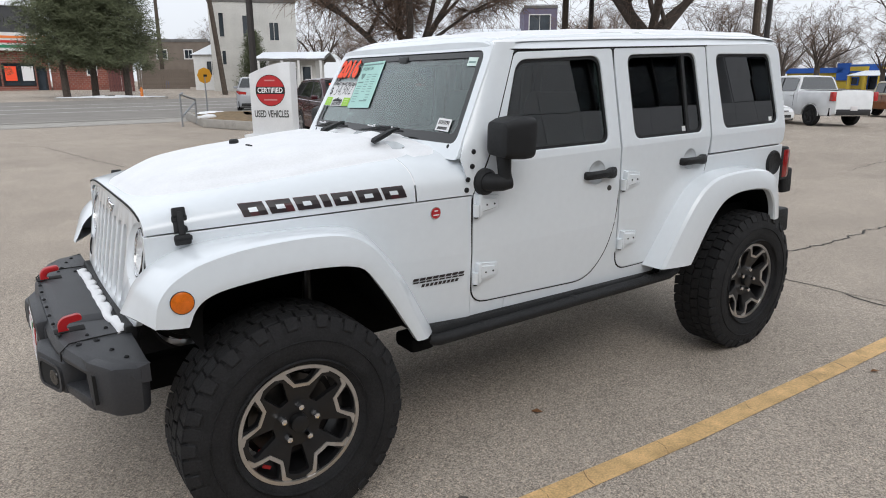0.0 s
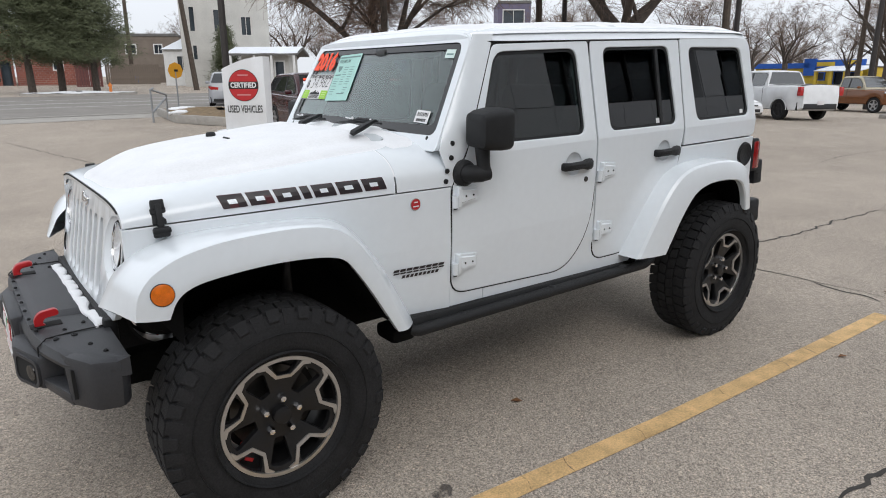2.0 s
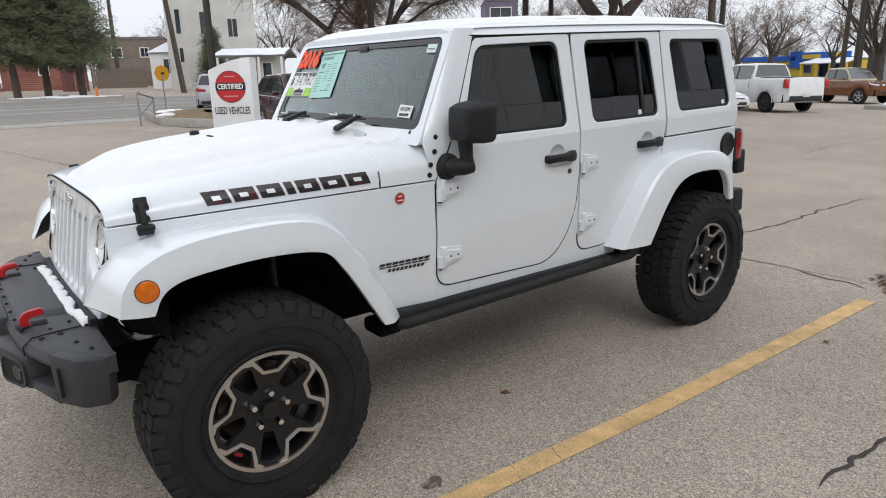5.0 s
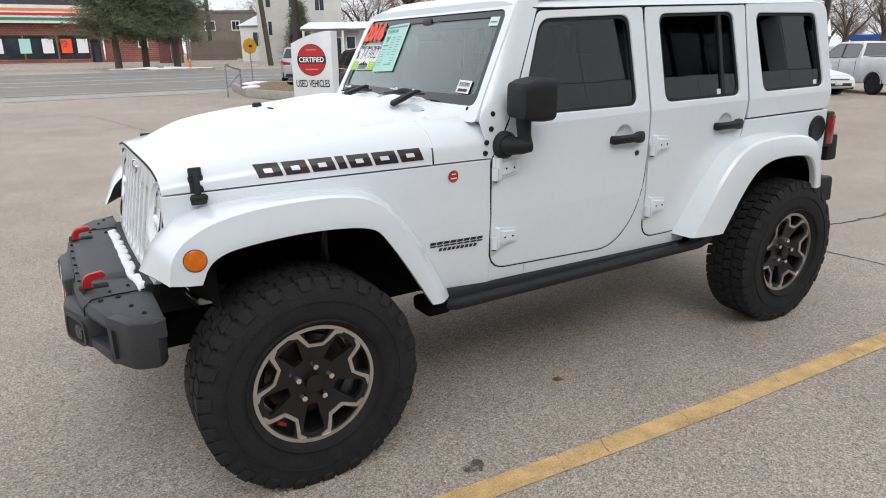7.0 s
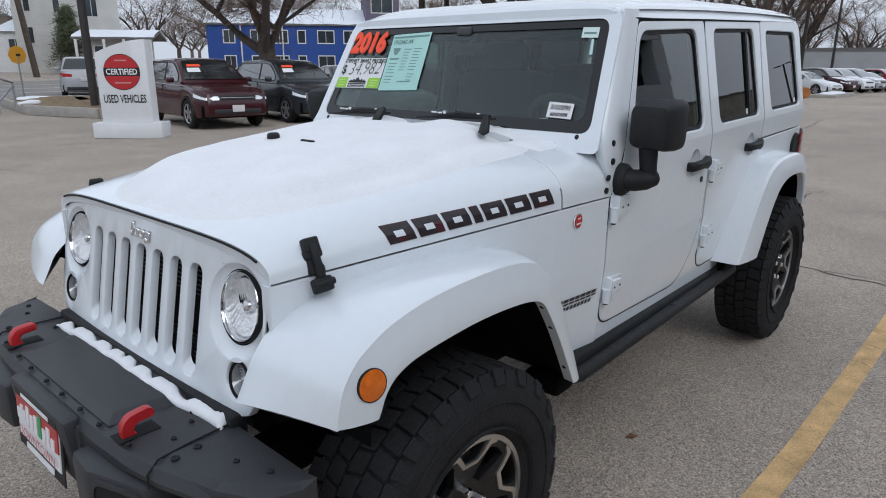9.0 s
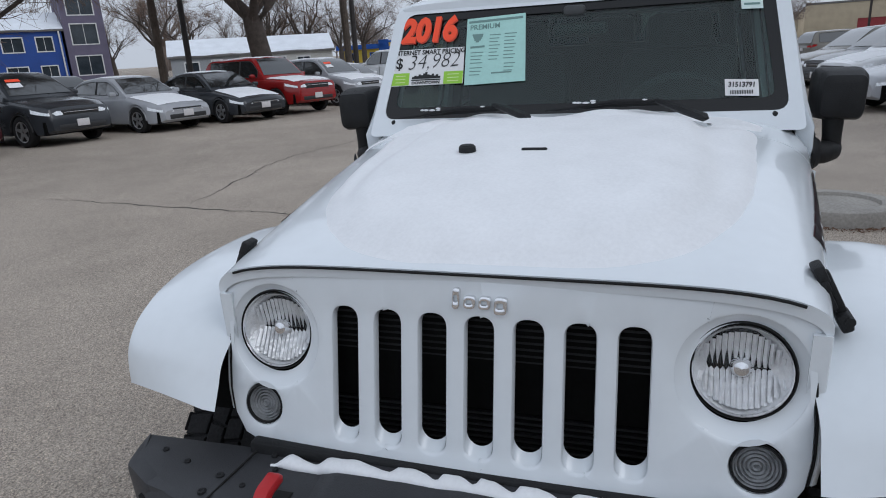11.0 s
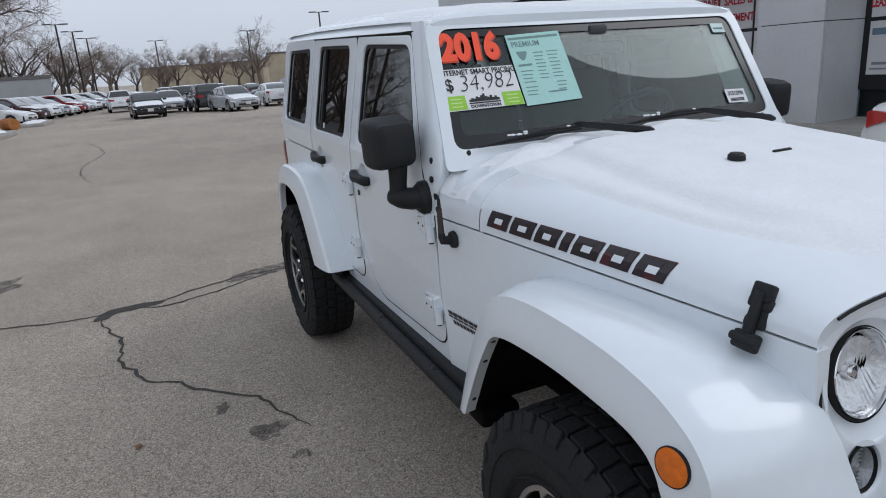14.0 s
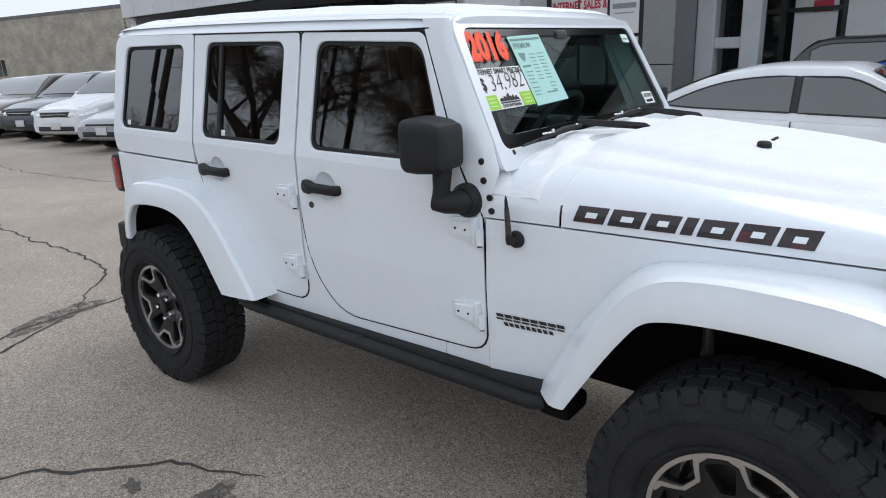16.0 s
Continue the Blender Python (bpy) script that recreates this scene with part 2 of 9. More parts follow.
# ---- shape helpers ----
def part(name, bm, material, parent=None, label="", smooth=35, fix=True):
    """Links a bmesh as one mesh object under a thing or a part."""
    if fix:
        bmesh.ops.recalc_face_normals(bm, faces=bm.faces[:])
    me = bpy.data.meshes.new(name)
    bm.to_mesh(me)
    bm.free()
    if material is not None:
        for one in (material if isinstance(material, (list, tuple)) else [material]):
            me.materials.append(one)
    if smooth:
        me.polygons.foreach_set("use_smooth", [True] * len(me.polygons))
        me.set_sharp_from_angle(angle=radians(smooth))
    ob = new(name, me)
    if parent is not None:
        ob.parent = parent
    if label:
        tagged(ob, label)
    return ob


def empty(name, m, label, category, group="", kind=""):
    ob = new(name)
    ob.empty_display_size = 0.2
    ob.matrix_world = m
    return tagged(ob, label, category, group, kind)


def box(bm, c, s, bevel=0.0, seg=2, rot=None):
    """A box by centre and full size, its edges rounded."""
    r = bmesh.ops.create_cube(bm, size=1)
    vs = r["verts"]
    for v in vs:
        v.co = Vector((v.co.x * s[0], v.co.y * s[1], v.co.z * s[2]))
    if bevel > 0:
        es = list({e for v in vs for e in v.link_edges})
        b = bmesh.ops.bevel(bm, geom=es, offset=bevel, segments=seg, affect='EDGES', profile=0.5)
        vs = list({v for f in b["faces"] for v in f.verts} | {v for v in vs if v.is_valid})
    m = Matrix.Translation(c) @ (rot.to_4x4() if rot is not None else Matrix.Identity(4))
    for v in vs:
        v.co = m @ v.co
    return vs


def hexa(bm, a, b, bevel=0.0):
    """A six-sided block between two quads a and b, given in the same order round."""
    va = [bm.verts.new(p) for p in a]
    vb = [bm.verts.new(p) for p in b]
    fs = [bm.faces.new(va), bm.faces.new(vb[::-1])]
    k = len(va)
    for i in range(k):
        fs.append(bm.faces.new((va[i], vb[i], vb[(i + 1) % k], va[(i + 1) % k])))
    bmesh.ops.recalc_face_normals(bm, faces=fs)
    if bevel > 0:
        bmesh.ops.bevel(bm, geom=list({e for f in fs for e in f.edges}), offset=bevel, segments=2, affect='EDGES', profile=0.5)


def loft(bm, rings, closed=True, cap=True):
    """Skins rings of points that all have the same count."""
    vs = [[bm.verts.new(p) for p in r] for r in rings]
    k = len(rings[0])
    for a, b in zip(vs, vs[1:]):
        for i in range(k if closed else k - 1):
            j = (i + 1) % k
            try:
                bm.faces.new((a[i], a[j], b[j], b[i]))
            except ValueError:
                pass
    if cap and closed:
        bm.faces.new(vs[0][::-1])
        bm.faces.new(vs[-1])
    return vs


def tube(bm, pts, r, n=8, cap=True):
    """A round bar along a line of points; r is one radius or one for each point."""
    pts = [Vector(p) for p in pts]
    rings, up = [], None
    for i, p in enumerate(pts):
        d = (pts[min(i + 1, len(pts) - 1)] - pts[max(i - 1, 0)]).normalized()
        if up is None:
            up = d.orthogonal().normalized()
        up = (up - d * up.dot(d)).normalized()
        side = d.cross(up)
        rr = r[i] if isinstance(r, (list, tuple)) else r
        rings.append([p + (up * math.cos(2 * math.pi * k / n) + side * math.sin(2 * math.pi * k / n)) * rr for k in range(n)])
    loft(bm, rings, True, cap)


def turned(bm, profile, axis_o, axis_d, n=32, start=0.0, sweep=2 * math.pi):
    """A lathe shape: profile of (along, radius) round an axis."""
    o, d = Vector(axis_o), Vector(axis_d).normalized()
    a = d.orthogonal().normalized()
    b = d.cross(a)
    rings = []
    for k in range(n):
        t = start + sweep * k / n
        u = a * math.cos(t) + b * math.sin(t)
        rings.append([bm.verts.new(o + d * h + u * r) for h, r in profile])
    for k in range(n):
        p, q = rings[k], rings[(k + 1) % n]
        for i in range(len(profile) - 1):
            if profile[i][1] < 1e-6 and profile[i + 1][1] < 1e-6:
                continue
            try:
                bm.faces.new((p[i], p[i + 1], q[i + 1], q[i]))
            except ValueError:
                pass
    bmesh.ops.remove_doubles(bm, verts=[v for r in rings for v in r], dist=1e-5)


def rounded(pts, r, n=5):
    """A closed 2D outline with its corners rounded by r (one radius or one a corner)."""
    out, k = [], len(pts)
    for i in range(k):
        p, a, b = Vector(pts[i]), Vector(pts[i - 1]), Vector(pts[(i + 1) % k])
        rr = r[i] if isinstance(r, (list, tuple)) else r
        if rr <= 0:
            out.append((p.x, p.y))
            continue
        da, db = a - p, b - p
        rr = min(rr, da.length * 0.48, db.length * 0.48)
        s, e = p + da.normalized() * rr, p + db.normalized() * rr
        for j in range(n + 1):
            t = j / n
            q = s * (1 - t) ** 2 + p * 2 * t * (1 - t) + e * t * t
            out.append((q.x, q.y))
    return out


def circle2(c, r, n=32):
    return [(c[0] + r * math.cos(2 * math.pi * k / n), c[1] + r * math.sin(2 * math.pi * k / n)) for k in range(n)]


def panel(bm, outer, holes, place, thick, bevel=0.004, cuts=()):
    """A sheet cut from an outline with holes, thickened and laid in space by place(u, v, depth)."""
    edges = []
    for loop in [outer, *holes]:
        vs = [bm.verts.new((u, v, 0)) for u, v in loop]
        edges += [bm.edges.new((vs[i], vs[(i + 1) % len(vs)])) for i in range(len(vs))]
    bmesh.ops.triangle_fill(bm, use_beauty=True, use_dissolve=False, edges=edges, normal=(0, 0, 1))
    for axis, c in cuts:
        no = (1, 0, 0) if axis == "u" else (0, 1, 0)
        bmesh.ops.bisect_plane(bm, geom=bm.verts[:] + bm.edges[:] + bm.faces[:], plane_co=(c if axis == "u" else 0, c if axis == "v" else 0, 0), plane_no=no)
    rim = [e for e in bm.edges if len(e.link_faces) == 1]
    front = bm.faces[:]
    ret = bmesh.ops.extrude_face_region(bm, geom=front)
    new_v = [g for g in ret["geom"] if isinstance(g, bmesh.types.BMVert)]
    for v in new_v:
        v.co.z = thick
    if bevel > 0:
        rim = [e for e in bm.edges if e.is_valid and abs(e.verts[0].co.z) < 1e-7 and abs(e.verts[1].co.z) < 1e-7
               and any(abs(w.co.z) > 1e-6 for f in e.link_faces for w in f.verts)]
        bmesh.ops.bevel(bm, geom=rim, offset=bevel, segments=2, affect='EDGES', profile=0.5)
    for v in bm.verts:
        v.co = Vector(place(v.co.x, v.co.y, v.co.z))


def ring_panel(bm, outer, inner, place, thick):
    """A flat frame between two outlines of the same count, thickened and laid in space by place(u, v, depth)."""
    k = len(outer)
    a = [[bm.verts.new(place(u, v, d)) for u, v in loop] for d in (0.0, thick) for loop in (outer, inner)]
    for i in range(k):
        j = (i + 1) % k
        bm.faces.new((a[0][i], a[0][j], a[1][j], a[1][i]))
        bm.faces.new((a[2][i], a[3][i], a[3][j], a[2][j]))
        bm.faces.new((a[0][i], a[2][i], a[2][j], a[0][j]))
        bm.faces.new((a[1][i], a[1][j], a[3][j], a[3][i]))


def text_mesh(body, size, place, bold=0.0, shear=0.0, align='CENTER', width=1.0):
    """Letters of the built-in font as flat geometry, laid in space by place(u, v)."""
    cu = bpy.data.curves.new("letters", 'FONT')
    cu.body, cu.size, cu.shear, cu.offset = body, size, shear, bold
    cu.align_x, cu.align_y = align, 'CENTER'
    cu.resolution_u = 3
    ob = bpy.data.objects.new("letters", cu)
    me = ob.to_mesh()
    bm = bmesh.new()
    bm.from_mesh(me)
    ob.to_mesh_clear()
    bpy.data.objects.remove(ob)
    bpy.data.curves.remove(cu)
    for v in bm.verts:
        v.co = Vector(place(v.co.x * width, v.co.y))
    return bm


def smoothstep(a, b, x):
    t = min(1.0, max(0.0, (x - a) / (b - a)))
    return t * t * (3 - 2 * t)


def lerp_table(tab, x):
    if x <= tab[0][0]:
        return tab[0][1]
    for (a, p), (b, q) in zip(tab, tab[1:]):
        if x <= b:
            return p + (q - p) * (x - a) / (b - a)
    return tab[-1][1]


# ---- ground ----
PITCH = 0.5


def ground_z(x, y):
    """Height of the lot: it tilts gently where the off-roader stands, and climbs a little to the far side of the street."""
    z = x * math.tan(radians(PITCH)) * (1 - smoothstep(5, 12, x)) * smoothstep(-12, -4, x) * (1 - smoothstep(12, 22, abs(y)))
    z += 0.0150 * (max(20.0, min(110.0, y)) - 20)
    z -= 0.010 * max(0.0, min(60.0, x - 12)) * (1 - smoothstep(14, 30, abs(y)))
    return z


def sheet(name, xs, ys, material, label, lift=0.0):
    bm = bmesh.new()
    rows = [[bm.verts.new((x, y, ground_z(x, y) + lift)) for x in xs] for y in ys]
    for a, b in zip(rows, rows[1:]):
        for i in range(len(xs) - 1):
            bm.faces.new((a[i], a[i + 1], b[i + 1], b[i]))
    return tagged(part(name, bm, material, None, "", 60), label, "ground", "", "structure")


def spread(*spans):
    out = []
    for a, b, n in spans:
        out += [a + (b - a) * i / n for i in range(n)]
    return out + [spans[-1][1]]


gx = spread((-900, -60, 6), (-60, -14, 10), (-14, 14, 56), (14, 60, 23), (60, 200, 14), (200, 1200, 8))
gy = spread((-900, -60, 6), (-60, -14, 10), (-14, 14, 20), (14, 60, 23), (60, 200, 14), (200, 1200, 8))
ground = sheet("ground", gx, gy, ASPHALT, "worn grey asphalt of a wide car lot with cracks and stains")


def strip(name, pts, width, material, parent, lift=0.004, jag=0.0, label="", taper=True):
    """A thin band that lies on the ground along a line of points."""
    fine = []
    for j, ((x0, y0), (x1, y1)) in enumerate(zip(pts, pts[1:])):
        n = max(2, int(math.hypot(x1 - x0, y1 - y0) / (0.045 if jag else 0.4)))
        # the bends are eased, so that a crack wanders and does not zigzag
        a, b, c, d = Vector(pts[max(0, j - 1)]), Vector((x0, y0)), Vector((x1, y1)), Vector(pts[min(len(pts) - 1, j + 2)])
        for i in range(n):
            t = i / n
            e = 0.5 * (2 * b + (c - a) * t + (2 * a - 5 * b + 4 * c - d) * t * t + (3 * b - a - 3 * c + d) * t ** 3) if jag else b + (c - b) * t
            fine.append((e.x, e.y))
    fine.append(pts[-1])
    bm = bmesh.new()
    left, right = [], []
    for i, (x, y) in enumerate(fine):
        a, b = fine[max(0, i - 1)], fine[min(len(fine) - 1, i + 1)]
        d = Vector((b[0] - a[0], b[1] - a[1])).normalized()
        nx, ny = -d.y, d.x
        k = jag * noise.noise((x * 3.1, y * 3.1, 0)) + jag * 0.4 * noise.noise((x * 11, y * 11, 4)) + jag * 0.16 * noise.noise((x * 31, y * 31, 7))
        w = width * (0.5 + (0.6 * abs(noise.noise((x * 5, y * 5, 9))) if jag else 0))
        if taper and jag:
            w *= min(1, 0.25 + 4 * min(i, len(fine) - 1 - i) / len(fine))
        p, q = (x + nx * (k + w), y + ny * (k + w)), (x + nx * (k - w), y + ny * (k - w))
        left.append(bm.verts.new((*p, ground_z(*p) + lift)))
        right.append(bm.verts.new((*q, ground_z(*q) + lift)))
    for i in range(len(fine) - 1):
        bm.faces.new((left[i], left[i + 1], right[i + 1], right[i]))
    return part(name, bm, material, parent, label, 0)


def blot(name, cx, cy, rx, ry, material, parent, lift=0.003, seed=0.0):
    bm = bmesh.new()
    c = bm.verts.new((cx, cy, ground_z(cx, cy) + lift))
    ring = []
    for k in range(28):
        t = 2 * math.pi * k / 28
        f = 0.75 + 0.5 * noise.noise((math.cos(t) * 1.7 + seed, math.sin(t) * 1.7, seed))
        x, y = cx + math.cos(t) * rx * f, cy + math.sin(t) * ry * f
        ring.append(bm.verts.new((x, y, ground_z(x, y) + lift)))
    for k in range(28):
        bm.faces.new((c, ring[k], ring[(k + 1) % 28]))
    return part(name, bm, material, parent, "", 0)


# cracks, stains and the stall line
pavement_marks = empty("crack", Matrix.Identity(4), "thin dark cracks branching through the asphalt", "crack", "", "structure")
CRACKS = [[(4.72, 5.04), (5.36, 5.13), (8.08, 5.69), (10.6, 5.35)], [(4.85, 7.5), (4.55, 4.93), (4.40, 3.51), (4.12, 2.13), (4.44, 1.03), (4.49, -0.24), (4.51, -0.56), (4.53, -0.85), (4.52, -1.05), (4.51, -1.30)], [(4.53, -0.80), (4.44, -1.0), (4.40, -1.3)],
          [(4.12, 2.13), (4.09, 1.62), (4.21, 1.23), (4.45, 0.75)], [(4.0, 2.10), (3.39, 2.03), (2.94, 1.92), (2.57, 1.65), (2.21, 1.31), (1.75, 1.16)],
          [(4.45, 0.75), (5.29, 0.18), (5.75, 0.10), (6.35, 0.06), (7.4, 0.10), (8.4, -0.01)], [(1.70, -2.13), (1.81, -2.12), (1.95, -2.13), (2.02, -2.11), (2.15, -2.155), (2.3, -2.18), (2.44, -2.22), (2.9, -2.33)],
          [(-2.5, 20.0), (0.09, 17.53), (0.57, 16.26), (1.3, 11.87), (2.2, 9.0)], [(2.0, 13.2), (4.2, 12.4), (7.0, 12.0)], [(12, 2.6), (15, 3.0), (19, 2.7), (24, 3.4)], [(9, -2.2), (13, -1.9), (17, -2.4)]]
for c in CRACKS:
    strip("crack_line", c, 0.016, CRACKM, pavement_marks, 0.003, 0.09 if len(c) < 8 else 0.05)
strip("crack_line", [(4.00, 2.20), (4.12, 2.05), (4.2, 1.7)], 0.11, CRACKM, pavement_marks, 0.0025, 0.05)
strip("crack_line", [(4.35, 1.2), (4.5, 0.85), (4.55, 0.5)], 0.16, STAIN, pavement_marks, 0.002, 0.05)
stains = empty("stain", Matrix.Identity(4), "small dark oil stains on the asphalt", "stain", "", "structure")
for k, (cx, cy, rx, ry) in enumerate(((5.46, 3.04, 0.34, 0.24), (1.84, 1.33, 0.12, 0.10), (1.55, 1.22, 0.06, 0.05), (0.55, -1.12, 0.06, 0.05), (-1.15, -1.75, 0.30, 0.16), (-1.5, -1.2, 0.2, 0.25), (9.5, 3.9, 0.5, 0.3), (2.18, 1.5, 0.07, 0.05))):
    blot("stain_spot", cx, cy, rx, ry, STAIN, stains, 0.0035, k * 3.7)
stall_line = tagged(strip("stall_line", [(-1.6, -1.12), (0.4, -1.258), (1.7, -1.342), (3.0, -1.385), (4.12, -1.412)], 0.106, YELLOW, None, 0.004), "worn yellow stall line painted on the asphalt", "line", "", "structure")
rng = random.Random(11)
breaks = empty("line_wear", Matrix.Identity(4), "small cracks through the yellow line", "crack", "", "structure")
for k in range(11):
    x = -1.0 + k * 0.45 + rng.uniform(-0.2, 0.2)
    y = lerp_table([(-1.6, -1.12), (0.4, -1.258), (1.7, -1.342), (3.0, -1.385), (4.12, -1.412)], x)
    strip("crack_line", [(x - 0.02, y - 0.055), (x + rng.uniform(-0.03, 0.03), y), (x + 0.02, y + 0.055)], 0.0035, STAIN, breaks, 0.0055, 0.01)
# round concrete kerb where the stall line ends, with dry litter round it
kerb_end = empty("kerb_island", Matrix.Translation((4.86, -1.80, ground_z(4.86, -1.80))), "round pale concrete kerb at the end of the stall line", "kerb", "", "structure")
bm = bmesh.new()
turned(bm, [(-0.05, 0.50), (0.09, 0.49), (0.125, 0.47), (0.135, 0.43), (0.130, 0.34), (0.10, 0.33), (0.10, 0.0001)], (0, 0, 0), (0, 0, 1), 40)
part("kerb_ring", bm, CONC, kerb_end)
bm = bmesh.new()
rng = random.Random(19)
for k in range(260):
    t, r = rng.uniform(1.7, 4.4), 0.505 + abs(rng.gauss(0, 0.05))
    o = Vector((math.cos(t) * r, math.sin(t) * r, 0.003 + rng.uniform(0, 0.008)))
    u = Vector((rng.uniform(-1, 1), rng.uniform(-1, 1), rng.uniform(-0.2, 0.3))).normalized()
    v = u.orthogonal().normalized() * rng.uniform(0.002, 0.006)
    l_ = rng.uniform(0.010, 0.035)
    bm.faces.new([bm.verts.new(p) for p in (o - u * l_, o + v, o + u * l_, o - v)])
LITTER = mat("dry_litter", (0.14, 0.075, 0.045), 0.9, 0, 0.3, 40)
tagged(part("litter", bm, LITTER, kerb_end, "", 0), "dry brown leaf litter against the kerb", "", "", "stuff")
# stray leaves
rng = random.Random(11)
LEAF = mat("dead_leaf", (0.20, 0.09, 0.035), 0.8, 0, 0.2, 30)
for cx, cy in ((3.18, -1.54), (3.5, -0.62), (1.3, -0.75), (2.0, 1.9), (0.9, 1.5), (3.2, 2.9), (2.4, -2.4)):
    b = bmesh.new()
    t = rng.uniform(0, 6)
    o = Vector((cx, cy, ground_z(cx, cy) + 0.006))
    u, v = Vector((math.cos(t), math.sin(t), 0)), Vector((-math.sin(t), math.cos(t), 0))
    q = [o - u * 0.03, o + v * 0.018 + Vector((0, 0, 0.008)), o + u * 0.03, o - v * 0.018 + Vector((0, 0, 0.006))]
    hexa(b, q, [p - Vector((0, 0, 0.0015)) for p in q])
    tagged(part("leaf", b, LEAF, None, "", 0), "small dry brown leaf lying on asphalt", "leaf", "stray leaves")


# ---- the white off-roader ----
jeep = empty("off_road_vehicle", pose(0, 0, 0, 0, -PITCH, 0), "white lifted four-door off-road vehicle, black wheels, snow on hood", "car")


def hood_half(x):
    return 0.775 - 0.1326 * max(0.0, 0.885 - x)


def side_y(x, z):
    y = hood_half(x)
    if z > 1.33:
        y -= (z - 1.33) * 0.19
    if z < 0.95:
        y -= (0.95 - z) * 0.05
    return y


def on_side(s, proud=0.0):
    return lambda u, v, d: (u, s * (side_y(u, v) + proud - d), v)


HOODLINE = 1.212
HOODTOP = [(-0.46, 1.279), (-0.445, 1.288), (-0.42, 1.296), (-0.36, 1.308), (-0.2, 1.330), (0.0, 1.351), (0.3, 1.377), (0.62, 1.398), (0.90, 1.410)]


def hood_z(x, y):
    w, t = hood_half(x), lerp_table(HOODTOP, x)
    v = min(1.0, abs(y) / w)
    z = HOODLINE + (t - HOODLINE) * (1 - v ** 5.5) ** (1 / 2.6)
    z += 0.022 * (1 - smoothstep(0.30, 0.46, abs(y))) * smoothstep(-0.34, -0.05, x)
    return z


def hood_side_y(x, z):
    w, t = hood_half(x), lerp_table(HOODTOP, x)
    k = min(1.0, max(0.0, (z - HOODLINE) / (t - HOODLINE)))
    return w * max(0.0, 1 - k ** 2.6) ** (1 / 5.5)


def cap_surface(bm, x0, x1, nx, lift=0.0, skirt=True):
    """The curved upper skin of the hood or the cowl between two stations."""
    ys = [math.sin(math.pi / 2 * k / 22) for k in range(-22, 23)]
    rows = []
    for i in range(nx + 1):
        x = x0 + (x1 - x0) * i / nx
        w = hood_half(x)
        row = []
        for v in ys:
            vv = math.copysign(1 - (1 - abs(v)) ** 1.0, v)
            row.append(bm.verts.new((x, vv * w, hood_z(x, vv * w) + lift)))
        rows.append(row)
    for a, b in zip(rows, rows[1:]):
        for i in range(len(ys) - 1):
            bm.faces.new((a[i], a[i + 1], b[i + 1], b[i]))
    if skirt:
        for row, dx in ((rows[0], 0.004), (rows[-1], -0.004)):
            low = [bm.verts.new((v.co.x + dx, v.co.y * 0.99, v.co.z - 0.03)) for v in row]
            for i in range(len(row) - 1):
                bm.faces.new((row[i], row[i + 1], low[i + 1], low[i]))
    return rows


bm = bmesh.new()
cap_surface(bm, -0.436, 0.620, 60)
hood = part("hood", bm, WHITE, jeep, "white hood half covered with melting snow", 50)
bm = bmesh.new()
cap_surface(bm, 0.627, 0.895, 14)
part("cowl", bm, WHITE, jeep, "", 50)

# dark inner shell that shows through the gaps
bm = bmesh.new()
loft(bm, [[(x, s * (hood_half(x) - 0.02), z) for s, z in ((-1, 0.80), (-1, HOODLINE - 0.01), (1, HOODLINE - 0.01), (1, 0.80))] for x in (-0.40, 0.0, 0.5, 0.88)])
for v in bm.verts:
    if v.co.x < 0.6 and v.co.z < 1.0:
        v.co.z, v.co.y = 0.95, math.copysign(0.52, v.co.y)
part("engine_bay", bm, DARK, jeep)

# floor, dash and seats
bm = bmesh.new()
box(bm, (2.10, 0, 0.80), (2.46, 1.46, 0.20))
box(bm, (3.33, 0, 1.02), (0.03, 1.46, 0.40))
part("tub_floor", bm, DARK, jeep)
bm = bmesh.new()
loft(bm, [[(x, y, z) for x, z in ((0.90, 1.18), (0.93, 1.385), (1.12, 1.40), (1.22, 1.34), (1.24, 1.18))] for y in (-0.66, -0.35, 0, 0.35, 0.66)])
part("dashboard", bm, DASHM, jeep)


def seat(x, y, w, parent, name="seat"):
    s = part(name, (lambda b: (box(b, (x, y, 1.02), (0.50, w, 0.16), 0.05), b)[1])(bmesh.new()), SEATM, parent)
    b = bmesh.new()
    box(b, (x + 0.28, y, 1.32), (0.14, w, 0.56), 0.05, rot=Euler((0, radians(12), 0)).to_matrix())
    part("seat_back", b, SEATM, s)
    b = bmesh.new()
    box(b, (x + 0.36, y, 1.66), (0.09, min(w, 0.28), 0.17), 0.04)
    part("headrest", b, SEATM, s)


seat(1.52, -0.37, 0.50, jeep)
seat(1.52, 0.37, 0.50, jeep)
seat(2.45, 0, 1.20, jeep, "rear_bench")
bm = bmesh.new()
n = 28
ring = [Vector((1.30 - 0.10 * math.sin(2 * math.pi * k / n), -0.37 + 0.185 * math.cos(2 * math.pi * k / n), 1.36 + 0.16 * math.sin(2 * math.pi * k / n))) for k in range(n)]
tube(bm, ring + [ring[0]], 0.016, 8, False)
box(bm, (1.29, -0.37, 1.35), (0.04, 0.16, 0.10), 0.02)
box(bm, (1.29, -0.37, 1.35), (0.02, 0.34, 0.03), 0.008)
part("steering_wheel", bm, SEATM, jeep)
